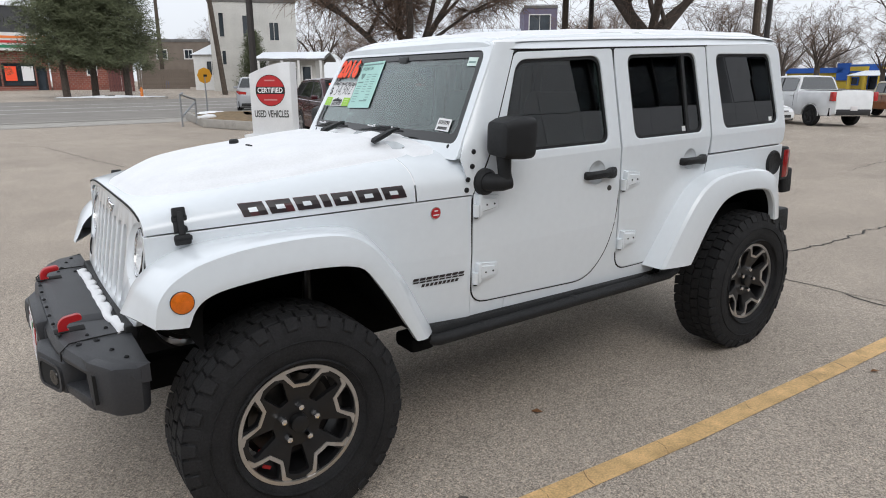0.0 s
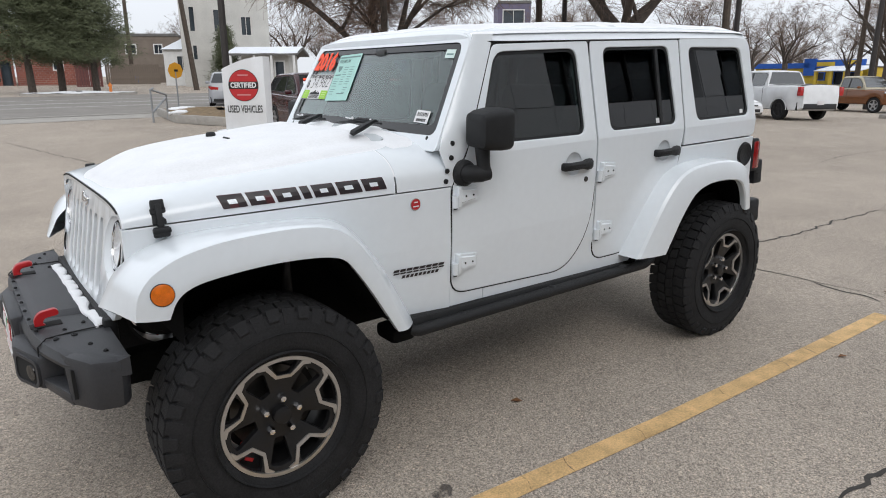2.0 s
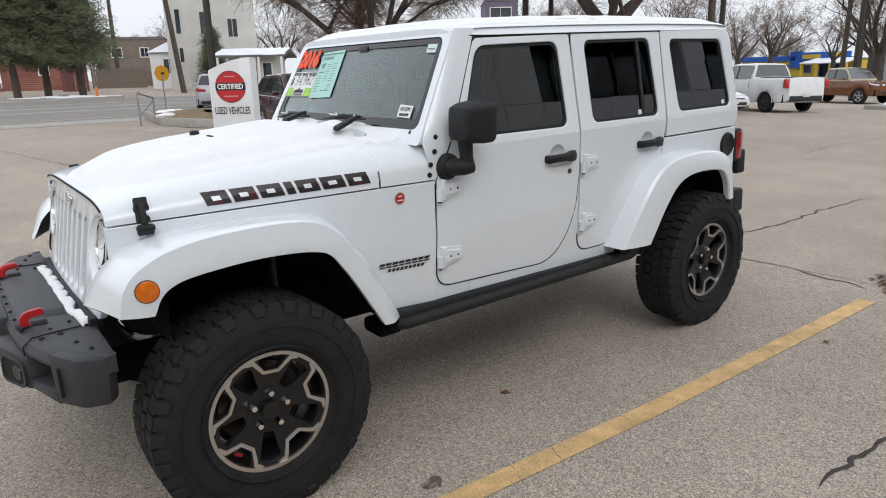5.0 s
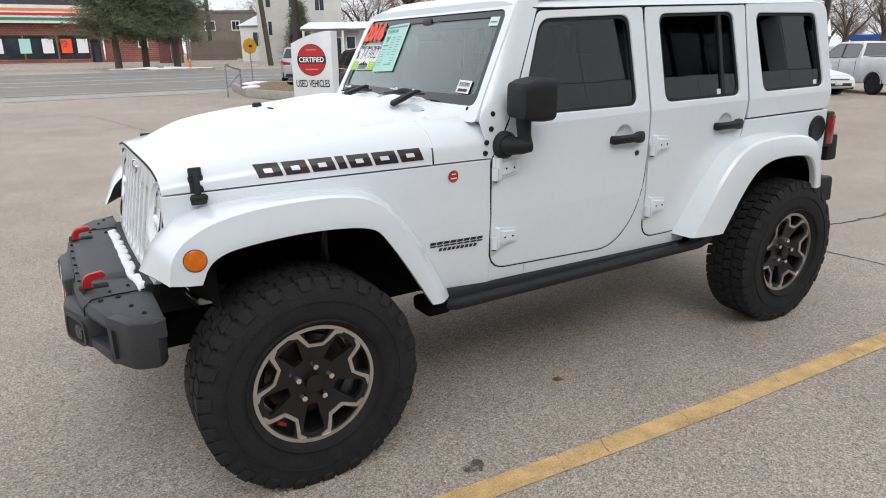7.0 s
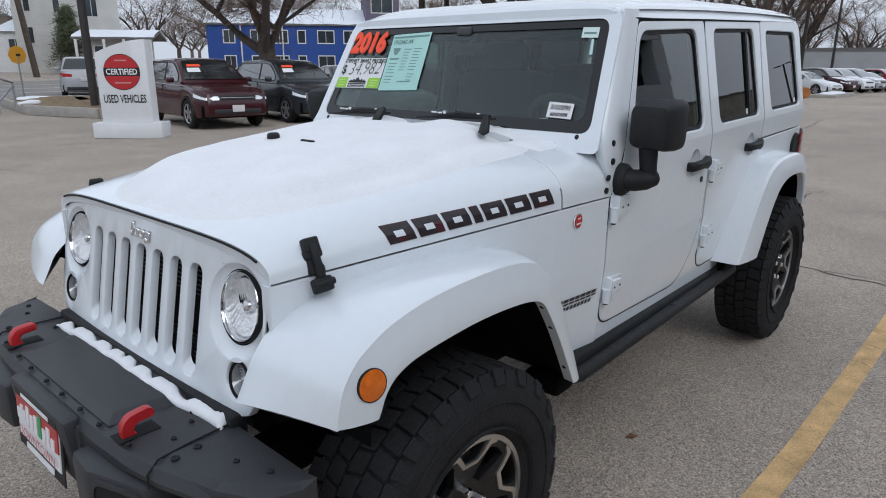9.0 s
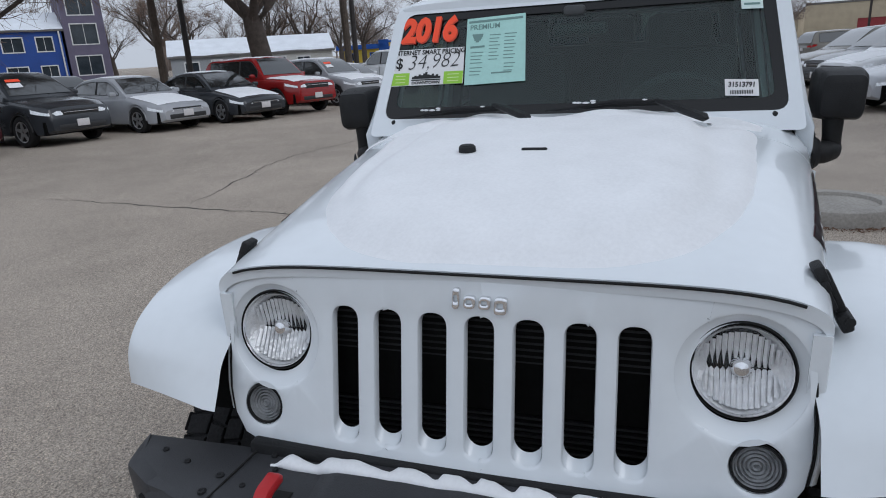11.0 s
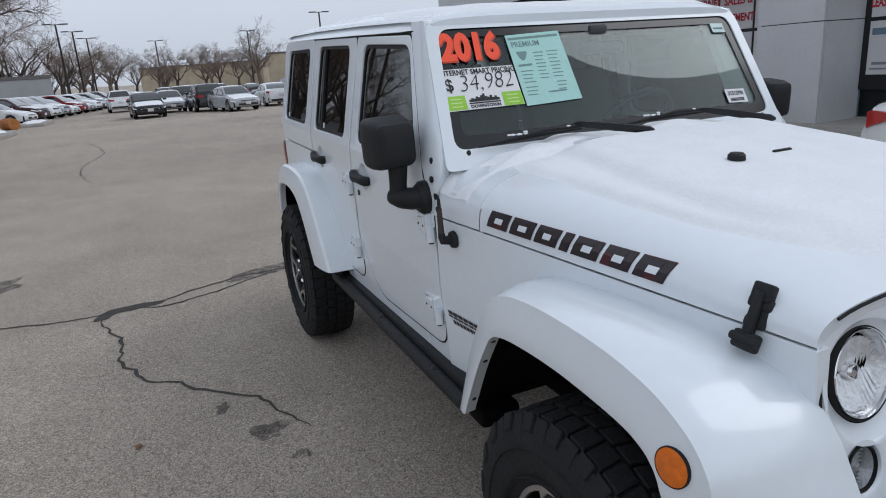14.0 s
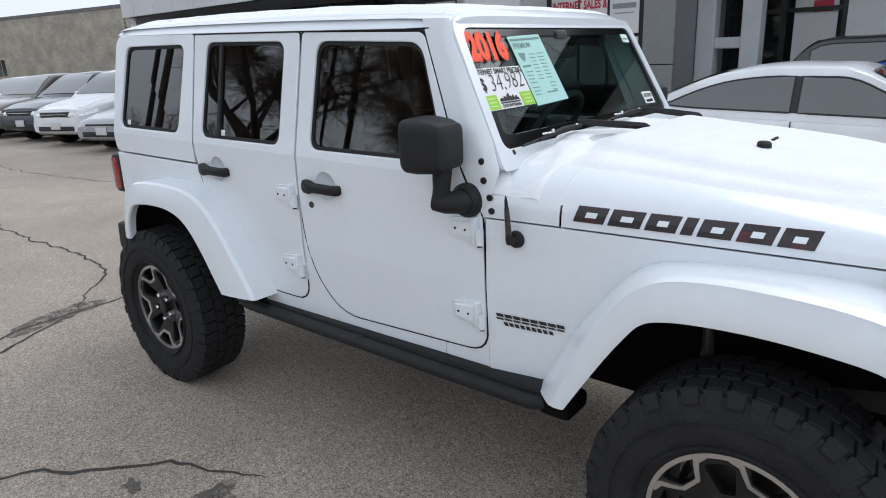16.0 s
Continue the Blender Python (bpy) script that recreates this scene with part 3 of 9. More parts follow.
# padded sport bar over the seats
for pts in [[(1.16, s * 0.56, 1.76), (1.9, s * 0.58, 1.79), (3.1, s * 0.58, 1.76)] for s in (-1, 1)] + [[(1.95, s * 0.62, 0.95), (1.95, s * 0.60, 1.5), (1.92, s * 0.56, 1.79)] for s in (-1, 1)] + [[(1.93, -0.58, 1.79), (1.93, 0.58, 1.79)]]:
    bm = bmesh.new()
    tube(bm, pts, 0.033, 8)
    part("sport_bar", bm, SEATM, jeep)
bm = bmesh.new()
box(bm, (1.06, -0.02, 1.715), (0.03, 0.20, 0.05), 0.02)
part("rear_view_mirror", bm, BLACKP, jeep)
bm = bmesh.new()
box(bm, (1.075, 0.0, 1.785), (0.05, 0.08, 0.035), 0.012)
part("mirror_mount", bm, DASHM, jeep)

# side panels and doors
BEND = [("v", 0.95), ("v", 1.33), ("u", 0.885)]
WIN1 = rounded([(1.055, 1.372), (1.762, 1.362), (1.748, 1.772), (1.205, 1.766)], [0.05, 0.05, 0.06, 0.06])
WIN2 = rounded([(1.955, 1.362), (2.528, 1.358), (2.502, 1.772), (1.945, 1.772)], 0.05)
WIN3 = rounded([(2.722, 1.362), (3.283, 1.362), (3.232, 1.756), (2.685, 1.764)], 0.05)
DOOR1 = rounded([(0.892, 0.697), (1.635, 0.663), (1.775, 0.800), (1.836, 1.000), (1.838, 1.806), (1.195, 1.800), (1.000, 1.375), (0.898, 1.212)],
                [0.09, 0.11, 0.13, 0.15, 0.02, 0.03, 0.05, 0.01])
DOOR2 = rounded([(1.850, 0.676), (2.20, 0.674), (2.46, 0.87), (2.572, 1.20), (2.588, 1.35), (2.602, 1.808), (1.850, 1.806)],
                [0.09, 0.15, 0.20, 0.1, 0.05, 0.02, 0.02])


def inset(loop, d):
    cx, cy = sum(p[0] for p in loop) / len(loop), sum(p[1] for p in loop) / len(loop)
    xs, ys = [p[0] for p in loop], [p[1] for p in loop]
    fx, fy = 1 - 2 * d / (max(xs) - min(xs)), 1 - 2 * d / (max(ys) - min(ys))
    return [(cx + (x - cx) * fx, cy + (y - cy) * fy) for x, y in loop]


def tyre_and_wheel(parent, x, s):
    """A wheel with its mud tyre; s is the side."""
    w = new("wheel")
    w.parent = parent
    w.location = (x, s * 0.86, 0.42)
    w.rotation_euler = (0, radians({(0, -1): 6, (2, -1): 17, (0, 1): -22, (2, 1): 30}[(int(x), s)]), 0)
    # local frame: outer side is +s in y
    bmw = bmesh.new()
    prof = [(-0.215, 0.225), (-0.230, 0.27), (-0.230, 0.34), (-0.216, 0.394), (-0.200, 0.4165), (-0.010, 0.4175), (0.020, 0.408), (0.036, 0.366), (0.037, 0.29), (0.024, 0.252), (0.006, 0.236)]
    turned(bmw, prof, (0, 0, 0), (0, s, 0), 64)
    for rr in (0.262, 0.338):
        pr = [(0.030, rr - 0.004), (0.041, rr), (0.030, rr + 0.004)]
        turned(bmw, pr, (0, 0, 0), (0, s, 0), 64)
    part("tyre", bmw, RUBBER, w, "black off-road tyre with worn blocky tread")
    # shoulder lugs and tread blocks, one mesh a row
    da = 0.0615
    for row, (a, b, off) in enumerate(((-0.222, -0.166, 0.5), (-0.160, -0.112, 0.0), (-0.106, -0.060, 0.5), (-0.053, 0.010, 0.0), (0, 0, 0), (0, 0, 0))):
        if row < 4:
            tw = 0.02 * (1 if row % 2 else -1)
            top = 0.430 if row in (1, 2) else 0.428
            corners = ((-da, a), (da, a), (da + tw, b), (-da + tw, b))
            lo = [(math.cos(t) * 0.402, s * y, math.sin(t) * 0.402) for t, y in corners]
            hi = [(math.cos(t) * top, s * y, math.sin(t) * top) for t, y in corners]
        else:
            rlo = 0.378 if row == 4 else 0.362
            corners = ((-0.052, rlo, 0.0315), (0.052, rlo, 0.0315), (0.0595, 0.419, 0.012), (-0.0595, 0.419, 0.012))
            lo = [(math.cos(t) * (r - 0.012), s * (y - 0.012), math.sin(t) * (r - 0.012)) for t, r, y in corners]
            hi = [(math.cos(t) * (r + 0.006), s * (y + 0.005), math.sin(t) * (r + 0.006)) for t, r, y in corners]
            if row == 4:
                hi = [(x * 1.012, y * 1.0, z * 1.012) for x, y, z in hi]
        bmw = bmesh.new()
        hexa(bmw, lo, hi, 0.003)
        first = part("tread_lug" if row < 4 else "sidewall_lug", bmw, RUBBER, w, "", 0)
        count, base = (44, off) if row < 4 else (22, row - 4)
        first.rotation_euler = (0, -2 * math.pi * base / 44, 0)
        for k in range(1, count):
            lug = new(first.name.split(".")[0], first.data)
            lug.parent = w
            lug.rotation_euler = (0, -2 * math.pi * (k * (44 // count) + base) / 44, 0)
    # rim barrel
    bmw = bmesh.new()
    turned(bmw, [(0.002, 0.240), (0.008, 0.238), (0.002, 0.230), (-0.05, 0.215), (-0.20, 0.21), (-0.21, 0.235)], (0, 0, 0), (0, s, 0), 48)
    turned(bmw, [(-0.125, 0.19), (-0.118, 0.10), (-0.11, 0.0001)], (0, 0, 0), (0, s, 0), 32)
    rim = part("rim", bmw, RIMB, w)
    # face: five pockets near the edge, five windows between the spokes, all cut through
    def at(r, deg):
        r = r * 1.06
        return (r * math.cos(radians(deg)), r * math.sin(radians(deg)))
    outer = circle2((0, 0), 0.232, 80)
    holes = []
    for k in range(5):
        c = 90 + 72 * k
        holes.append(rounded([at(0.205, c - 14), at(0.208, c - 7), at(0.209, c), at(0.208, c + 7), at(0.205, c + 14), at(0.176, c + 12), at(0.156, c + 8), at(0.156, c - 8), at(0.176, c - 12)], [0.006, 0, 0, 0, 0.006, 0.008, 0.01, 0.01, 0.008], 3))
        d = c + 36
        holes.append(rounded([at(0.092, d - 11), at(0.186, d - 12.5), at(0.190, d), at(0.186, d + 12.5), at(0.092, d + 11)], [0.008, 0.012, 0, 0.012, 0.008], 3))


    def dish(u, v, dep):
        r = math.hypot(u, v)
        yy = 0.002 - 0.030 * smoothstep(0.216, 0.06, r) if r < 0.216 else 0.002
        return (u, s * (yy - dep), v)
    bmw = bmesh.new()
    panel(bmw, outer, holes, dish, 0.024, 0.004)
    part("spoke_face", bmw, RIMB, w)
    # machined edging: rim lip and the border of each pocket
    bmw = bmesh.new()
    turned(bmw, [(0.003, 0.2375), (0.0115, 0.2365), (0.0115, 0.2225), (0.003, 0.2215)], (0, 0, 0), (0, s, 0), 64)
    for k in range(5):
        c = 90 + 72 * k
        path = [at(0.213, c - 27), at(0.200, c - 19.5), at(0.172, c - 15.5), at(0.148, c - 10.5), at(0.148, c + 10.5), at(0.172, c + 15.5), at(0.200, c + 19.5), at(0.213, c + 27)]
        wid = [0.010, 0.0085, 0.0070, 0.0070, 0.0070, 0.0070, 0.0085, 0.010]
        vs = []
        for i, (u, v) in enumerate(path):
            rad = Vector((u, v)).normalized()
            a, b = Vector(path[max(0, i - 1)]), Vector(path[min(7, i + 1)])
            dd = (b - a).normalized()
            nn = Vector((-dd.y, dd.x))
            ring = []
            for e, h in ((-1, -0.006), (-1, 0.005), (1, 0.005), (1, -0.006)):
                q = Vector((u, v)) + nn * e * wid[i]
                yy = dish(q.x, q.y, 0)[1] * s
                ring.append((q.x, s * (yy + h), q.y))
            vs.append(ring)
        loft(bmw, vs)
    part("machined_edge", bmw, RIMS, w, "bright machined aluminium edging")
    bmw = bmesh.new()
    turned(bmw, [(-0.03, 0.036), (0.0, 0.034), (0.004, 0.026), (0.004, 0.0001)], (0, 0, 0), (0, s, 0), 20)
    part("hub_cap", bmw, RIMB, w)
    for k in range(5):
        u, v = at(0.064, 90 + 72 * k)
        bmw = bmesh.new()
        turned(bmw, [(-0.03, 0.0150), (-0.004, 0.0150), (0.004, 0.011), (0.006, 0.0001)], (u, 0, v), (0, s, 0), 6)
        part("lug_nut", bmw, CHROME, w)
    if x < 1:
        u, v = at(0.185, 234 if s < 0 else 306)
        bmw = bmesh.new()
        box(bmw, (u, s * -0.030, v), (0.034, 0.004, 0.014), 0.001, rot=Euler((0, radians(25), 0)).to_matrix())
        part("wheel_mark", bmw, RED, w)
    bmw = bmesh.new()
    turned(bmw, [(-0.10, 0.0001), (-0.10, 0.165), (-0.125, 0.165)], (0, 0, 0), (0, s, 0), 32)
    part("brake_disc", bmw, mat_disc, w)
    bmw = bmesh.new()
    box(bmw, (-0.07, s * -0.085, -0.14), (0.12, 0.03, 0.05), 0.012)
    part("brake_caliper", bmw, RED if x < 1 else BLACKP, w)
    return w


mat_disc = mat("brake_steel", (0.10, 0.095, 0.09), 0.45, 0.8, 0.1, 20)
for s in (-1, 1):
    tyre_and_wheel(jeep, 0.0, s)
    tyre_and_wheel(jeep, 2.946, s)

FLARE_R_OUT = [(2.085, 0.660), (2.17, 0.785), (2.26, 0.91), (2.36, 1.025), (2.46, 1.092), (2.58, 1.122), (2.76, 1.130), (2.94, 1.120), (3.06, 1.090), (3.13, 1.030), (3.165, 0.93), (3.19, 0.80)]
FLARE_R_IN = [(2.31, 0.655), (2.37, 0.745), (2.43, 0.835), (2.50, 0.92), (2.57, 0.975), (2.66, 1.005), (2.76, 1.015), (2.90, 1.010), (3.00, 0.990), (3.05, 0.945), (3.08, 0.88), (3.095, 0.80)]


def catmull(pts, n):
    pts = [Vector(p) for p in pts]
    out = []
    for i in range(len(pts) - 1):
        p0, p1, p2, p3 = pts[max(0, i - 1)], pts[i], pts[i + 1], pts[min(len(pts) - 1, i + 2)]
        for k in range(n):
            t = k / n
            out.append(0.5 * ((2 * p1) + (p2 - p0) * t + (2 * p0 - 5 * p1 + 4 * p2 - p3) * t * t + (3 * p1 - p0 - 3 * p2 + p3) * t ** 3))
    out.append(pts[-1])
    return out


def rear_flare(s, outs, ins):
    """The rear arch flare: a white skin with a short return and a dark liner behind it."""
    o2, i2 = catmull(outs, 5), catmull(ins, 5)
    skin, liner = [], []
    for o, i in zip(o2, i2):
        body = side_y(o.x, 1.0) - 0.02
        up = (o - Vector((2.76, 0.5))).normalized()
        d = i - o
        inner = o + up * 0.012
        prof = [(body, inner), (0.76, o * 0.35 + inner * 0.65), (0.835, o * 0.8 + inner * 0.2), (0.872, o), (0.885, o + d * 0.08), (0.897, o + d * 0.35), (0.906, o + d * 0.70), (0.908, o + d * 0.94), (0.900, i), (0.868, i + up * 0.004)]
        skin.append([(p.x, s * y, p.y) for y, p in prof])
        liner.append([(p.x, s * y, p.y) for y, p in ((0.872, i + up * 0.007), (0.80, i + up * 0.030), (0.60, i + up * 0.045))])
    bmf = bmesh.new()
    loft(bmf, skin, False)
    for r in (skin[0], skin[-1]):
        bmf.faces.new([bmf.verts.new(p) for p in r])
    part("fender_flare", bmf, WHITE, jeep, "", 21)
    bmf = bmesh.new()
    loft(bmf, liner, False)
    part("flare_liner", bmf, DARK, jeep, "", 40)


for s in (-1, 1):
    bm = bmesh.new()
    panel(bm, [(-0.440, 1.206), (0.886, 1.206), (0.886, 0.632), (0.60, 0.632), (0.50, 0.80), (0.36, 1.00), (0.22, 1.09), (-0.25, 1.09), (-0.44, 0.96)], [], on_side(s), 0.03, 0.003, [("u", 0.2), ("v", 0.95)])
    part("front_fender", bm, WHITE, jeep, "", 0)
    bm = bmesh.new()
    panel(bm, DOOR1, [WIN1, circle2((1.672, 1.222), 0.056, 28)], on_side(s), 0.045, 0.005, BEND)
    door1 = part("front_door", bm, WHITE, jeep, "", 0)
    bm = bmesh.new()
    panel(bm, DOOR2, [WIN2, circle2((2.412, 1.219), 0.054, 28)], on_side(s), 0.045, 0.005, BEND)
    door2 = part("rear_door", bm, WHITE, jeep, "", 0)
    # dark gaps round the doors
    for loop, door in ((DOOR1, door1), (DOOR2, door2)):
        bm = bmesh.new()
        ring_panel(bm, inset(loop, -0.0045), inset(loop, 0.0035), on_side(s, -0.002), 0.006)
        part("door_seal", bm, SEAM, door)
    # sill under and between the doors
    bm = bmesh.new()
    panel(bm, [(0.889, 0.634), (1.088, 0.630), (1.088, 0.76), (0.889, 0.76)], [], on_side(s, -0.004), 0.03, 0.002)
    part("sill_end", bm, WHITE, jeep, "", 0)
    bm = bmesh.new()
    panel(bm, [(1.091, 0.630), (2.32, 0.600), (2.46, 0.84), (2.42, 0.88), (2.20, 0.74), (1.95, 0.76), (1.845, 0.86), (1.845, 1.30), (1.80, 1.30), (1.72, 0.92), (1.58, 0.74), (1.091, 0.76)], [], on_side(s, -0.004), 0.03, 0.002, [("v", 0.95)])
    part("sill", bm, WHITE, jeep, "", 0)
    bm = bmesh.new()
    panel(bm, [(2.205, 0.665), (2.27, 0.765), (2.345, 0.870), (2.43, 0.970), (2.515, 1.035), (2.62, 1.064), (2.76, 1.072), (2.92, 1.065), (3.03, 1.040), (3.09, 0.990), (3.12, 0.905), (3.14, 0.80), (3.15, 0.64), (3.345, 0.64), (3.345, 1.224), (2.580, 1.224), (2.470, 0.868)], [], on_side(s), 0.03, 0.004, [("v", 0.95)])
    part("rear_quarter", bm, WHITE, jeep, "", 0)
    bm = bmesh.new()
    panel(bm, rounded([(2.594, 1.232), (3.352, 1.232), (3.340, 1.815), (2.609, 1.815)], [0.005, 0.05, 0.08, 0.005]), [WIN3], on_side(s, 0.002), 0.035, 0.006, [("v", 1.33)])
    part("hardtop_side", bm, WHITE, jeep, "", 0)
    # pillar between the windshield and the door
    bm = bmesh.new()
    rings = []
    for k in range(9):
        z = 1.215 + (1.842 - 1.215) * k / 8
        fx = 0.855 + (max(z, 1.375) - 1.42) * 0.545 + 0.006
        fy = 0.748 - 0.070 * max(0.0, (z - 1.375) / 0.475)
        fx, fy = (0.893 - 0.10 * smoothstep(1.215, 1.36, z) * 0.6, side_y(0.89, z)) if z < 1.375 else (fx, fy)
        rx = lerp_table([(1.212, 0.893), (1.375, 0.990), (1.800, 1.189), (1.85, 1.21)], z)
        ry = side_y(0.9, z)
        rings.append([(fx, s * (fy - 0.004), z), (fx + 0.012, s * (fy + (ry - fy) * 0.6), z), ((fx + rx) / 2, s * (ry + 0.001), z), (rx, s * ry, z), (rx, s * (ry - 0.05), z), (fx + 0.03, s * (fy - 0.05), z)])
    loft(bm, rings)
    part("windshield_pillar", bm, WHITE, jeep, "", 50)
    # dark panel behind the seams
    bm = bmesh.new()
    panel(bm, [(0.86, 0.66), (2.30, 0.66), (2.60, 0.9), (2.62, 1.345), (0.95, 1.345), (0.86, 1.2)], [], on_side(s, -0.05), 0.01, 0, [("v", 0.95), ("v", 1.33), ("u", 0.885)])
    part("inner_side", bm, DARK, jeep)
    for xx in (1.844, 2.606):
        bm = bmesh.new()
        box(bm, (xx, s * 0.655, 1.58), (0.05, 0.04, 0.5))
        for v in bm.verts:
            v.co.y = s * (side_y(v.co.x, v.co.z) - (0.05 if abs(v.co.y) > 0.655 else 0.09))
        part("door_pillar", bm, DARK, jeep)
    # glass with rubber edge
    for name, loop, door in (("front_window", WIN1, door1), ("rear_window", WIN2, door2), ("quarter_window", WIN3, jeep)):
        bm = bmesh.new()
        ring_panel(bm, inset(loop, -0.006), inset(loop, 0.014), on_side(s, -0.010), 0.012)
        part("window_seal", bm, BLACKP, door)
        bm = bmesh.new()
        panel(bm, inset(loop, 0.002), [], on_side(s, -0.015), 0.004, 0)
        part(name, bm, DOORGLASS if door is door1 else TINT, door, "lightly tinted window glass" if door is door1 else "dark tinted window glass", 0).visible_shadow = False
    bm = bmesh.new()
    box(bm, (2.395, s * (side_y(2.4, 1.56) - 0.012), 1.565), (0.022, 0.012, 0.40), rot=Euler((radians(s * 10.8), 0, 0)).to_matrix())
    part("window_divider", bm, BLACKP, door2)
    # hinges
    for door, hx, hzs in ((door1, 0.897, (1.158, 0.842)), (door2, 1.853, (1.158, 0.842))):
        for hz in hzs:
            y0 = side_y(hx + 0.05, hz)
            # tapered leaf with a raised middle, a standing flange and a barrel below it
            bm = bmesh.new()
            loft(bm, [[(hx + dx, s * (y0 + yy * t), hz + k * h + 0.004) for yy, k in ((-0.005, -1), (0.010, -0.96), (0.010, 0.96), (-0.005, 1))] for dx, h, t in ((0.026, 0.047, 1), (0.05, 0.044, 1), (0.132, 0.033, 0.8), (0.143, 0.030, 0.2))])
            hinge = part("hinge", bm, WHITE, door)
            bm = bmesh.new()
            loft(bm, [[(hx + dx, s * (y0 + yy), hz + k * h + 0.004) for yy, k in ((0.006, -1), (0.018 * t, -0.80), (0.018 * t, 0.80), (0.006, 1))] for dx, h, t in ((0.034, 0.034, 1), (0.05, 0.033, 1), (0.118, 0.024, 0.9), (0.126, 0.021, 0.4))])
            part("hinge_pad", bm, WHITE, hinge)
            bm = bmesh.new()
            hexa(bm, [(hx + 0.014, s * (y0 - 0.004), hz - 0.046), (hx + 0.040, s * (y0 - 0.004), hz - 0.046), (hx + 0.040, s * (y0 - 0.004), hz + 0.054), (hx + 0.014, s * (y0 - 0.004), hz + 0.054)],
                 [(hx + 0.016, s * (y0 + 0.026), hz - 0.043), (hx + 0.036, s * (y0 + 0.022), hz - 0.043), (hx + 0.036, s * (y0 + 0.022), hz + 0.049), (hx + 0.016, s * (y0 + 0.026), hz + 0.049)], 0.003)
            part("hinge_flange", bm, WHITE, hinge)
            bm = bmesh.new()
            tube(bm, [(hx + 0.004, s * (y0 + 0.014), hz - 0.044), (hx + 0.004, s * (y0 + 0.014), hz + 0.010)], 0.0145, 12)
            part("hinge_barrel", bm, WHITE, hinge)
            bm = bmesh.new()
            tube(bm, [(hx + 0.004, s * (y0 + 0.014), hz - 0.051), (hx + 0.004, s * (y0 + 0.014), hz - 0.043)], 0.009, 8)
            part("hinge_pin", bm, BLACKP, hinge)
            for dx in (0.062, 0.105):
                bm = bmesh.new()
                turned(bm, [(0.015, 0.0048), (0.019, 0.0044), (0.020, 0.0001)], (hx + dx, s * y0, hz + 0.002), (0, s, 0), 8)
                part("bolt", bm, FRIT, hinge)
    # handles: a recessed cup behind a black bar
    for door, hx, hz in ((door1, 1.685, 1.215), (door2, 2.425, 1.212)):
        y0 = side_y(hx, hz)
        bm = bmesh.new()
        turned(bm, [(-0.003, 0.0575), (-0.007, 0.053), (-0.015, 0.040), (-0.020, 0.022), (-0.021, 0.0001)], (hx - 0.013, s * y0, hz + 0.007), (0, s, 0), 28)
        part("handle_cup", bm, WHITE, door)
        bm = bmesh.new()
        loft(bm, [[(hx + dx, s * (y0 + yy + oy), hz + zz * r) for yy, zz in ((-0.006, -1), (0.014, -1), (0.022, -0.5), (0.022, 0.5), (0.014, 1), (-0.006, 1))] for dx, oy, r in ((-0.105, 0.0, 0.012), (-0.095, 0.008, 0.020), (-0.06, 0.018, 0.018), (0.03, 0.020, 0.018), (0.055, 0.018, 0.026), (0.095, 0.010, 0.026), (0.105, 0.0, 0.018))])
        part("door_handle", bm, BLACKP, door)
    bm = bmesh.new()
    turned(bm, [(0.0, 0.014), (0.004, 0.013), (0.005, 0.0001)], (1.765, s * side_y(1.765, 1.14), 1.135), (0, s, 0), 16)
    part("door_lock", bm, mat_disc, door1)
    # mirror
    bm = bmesh.new()
    turned(bm, [(0.0, 0.060), (0.02, 0.058), (0.035, 0.045), (0.036, 0.0001)], (0.955, s * 0.772, 1.262), (0, s, 0), 24)
    tube(bm, [(0.950, s * 0.79, 1.264), (0.965, s * 0.822, 1.262), (0.995, s * 0.846, 1.262), (1.030, s * 0.856, 1.266)], [0.040, 0.039, 0.037, 0.034], 14)
    tube(bm, [(1.008, s * 0.853, 1.256), (1.004, s * 0.850, 1.31), (1.0, s * 0.845, 1.40)], [0.030, 0.029, 0.034], 14)
    mirror = part("side_mirror", bm, BLACKP, jeep, "large black plastic door mirror")
    bm = bmesh.new()
    ring = rounded([(0.835, 1.368), (1.080, 1.360), (1.085, 1.550), (0.835, 1.555)], 0.045)
    loft(bm, [[(1.050 + dy, s * (0.856 + (u - 0.955) * 0.62 * f), 1.450 + (v - 1.457) * 0.92 * f) for u, v in ring] for f, dy in ((0.55, -0.108), (0.80, -0.098), (0.93, -0.062), (1.0, 0.0), (0.99, 0.045), (0.94, 0.056))])
    part("mirror_housing", bm, BLACKP, mirror)
    bm = bmesh.new()
    loft(bm, [[(1.099 + dx, s * (0.856 + (u - 0.955) * 0.55), 1.450 + (v - 1.457) * 0.80) for u, v in ring] for dx in (0.0, 0.010)])
    part("mirror_glass", bm, CHROME, mirror)
    rear_flare(s, FLARE_R_OUT, FLARE_R_IN)
    # wheel wells
    for cx, front in ((0.02, True), (2.72, False)):
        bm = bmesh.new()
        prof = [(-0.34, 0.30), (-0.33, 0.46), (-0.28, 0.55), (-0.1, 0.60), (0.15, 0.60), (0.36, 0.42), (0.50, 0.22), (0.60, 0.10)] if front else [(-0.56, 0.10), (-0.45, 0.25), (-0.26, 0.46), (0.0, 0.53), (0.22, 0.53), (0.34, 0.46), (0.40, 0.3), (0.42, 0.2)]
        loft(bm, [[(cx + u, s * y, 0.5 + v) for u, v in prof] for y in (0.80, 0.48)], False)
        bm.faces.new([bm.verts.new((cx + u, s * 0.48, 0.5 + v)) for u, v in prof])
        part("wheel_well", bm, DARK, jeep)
    # rock rail and step tube
    bm = bmesh.new()
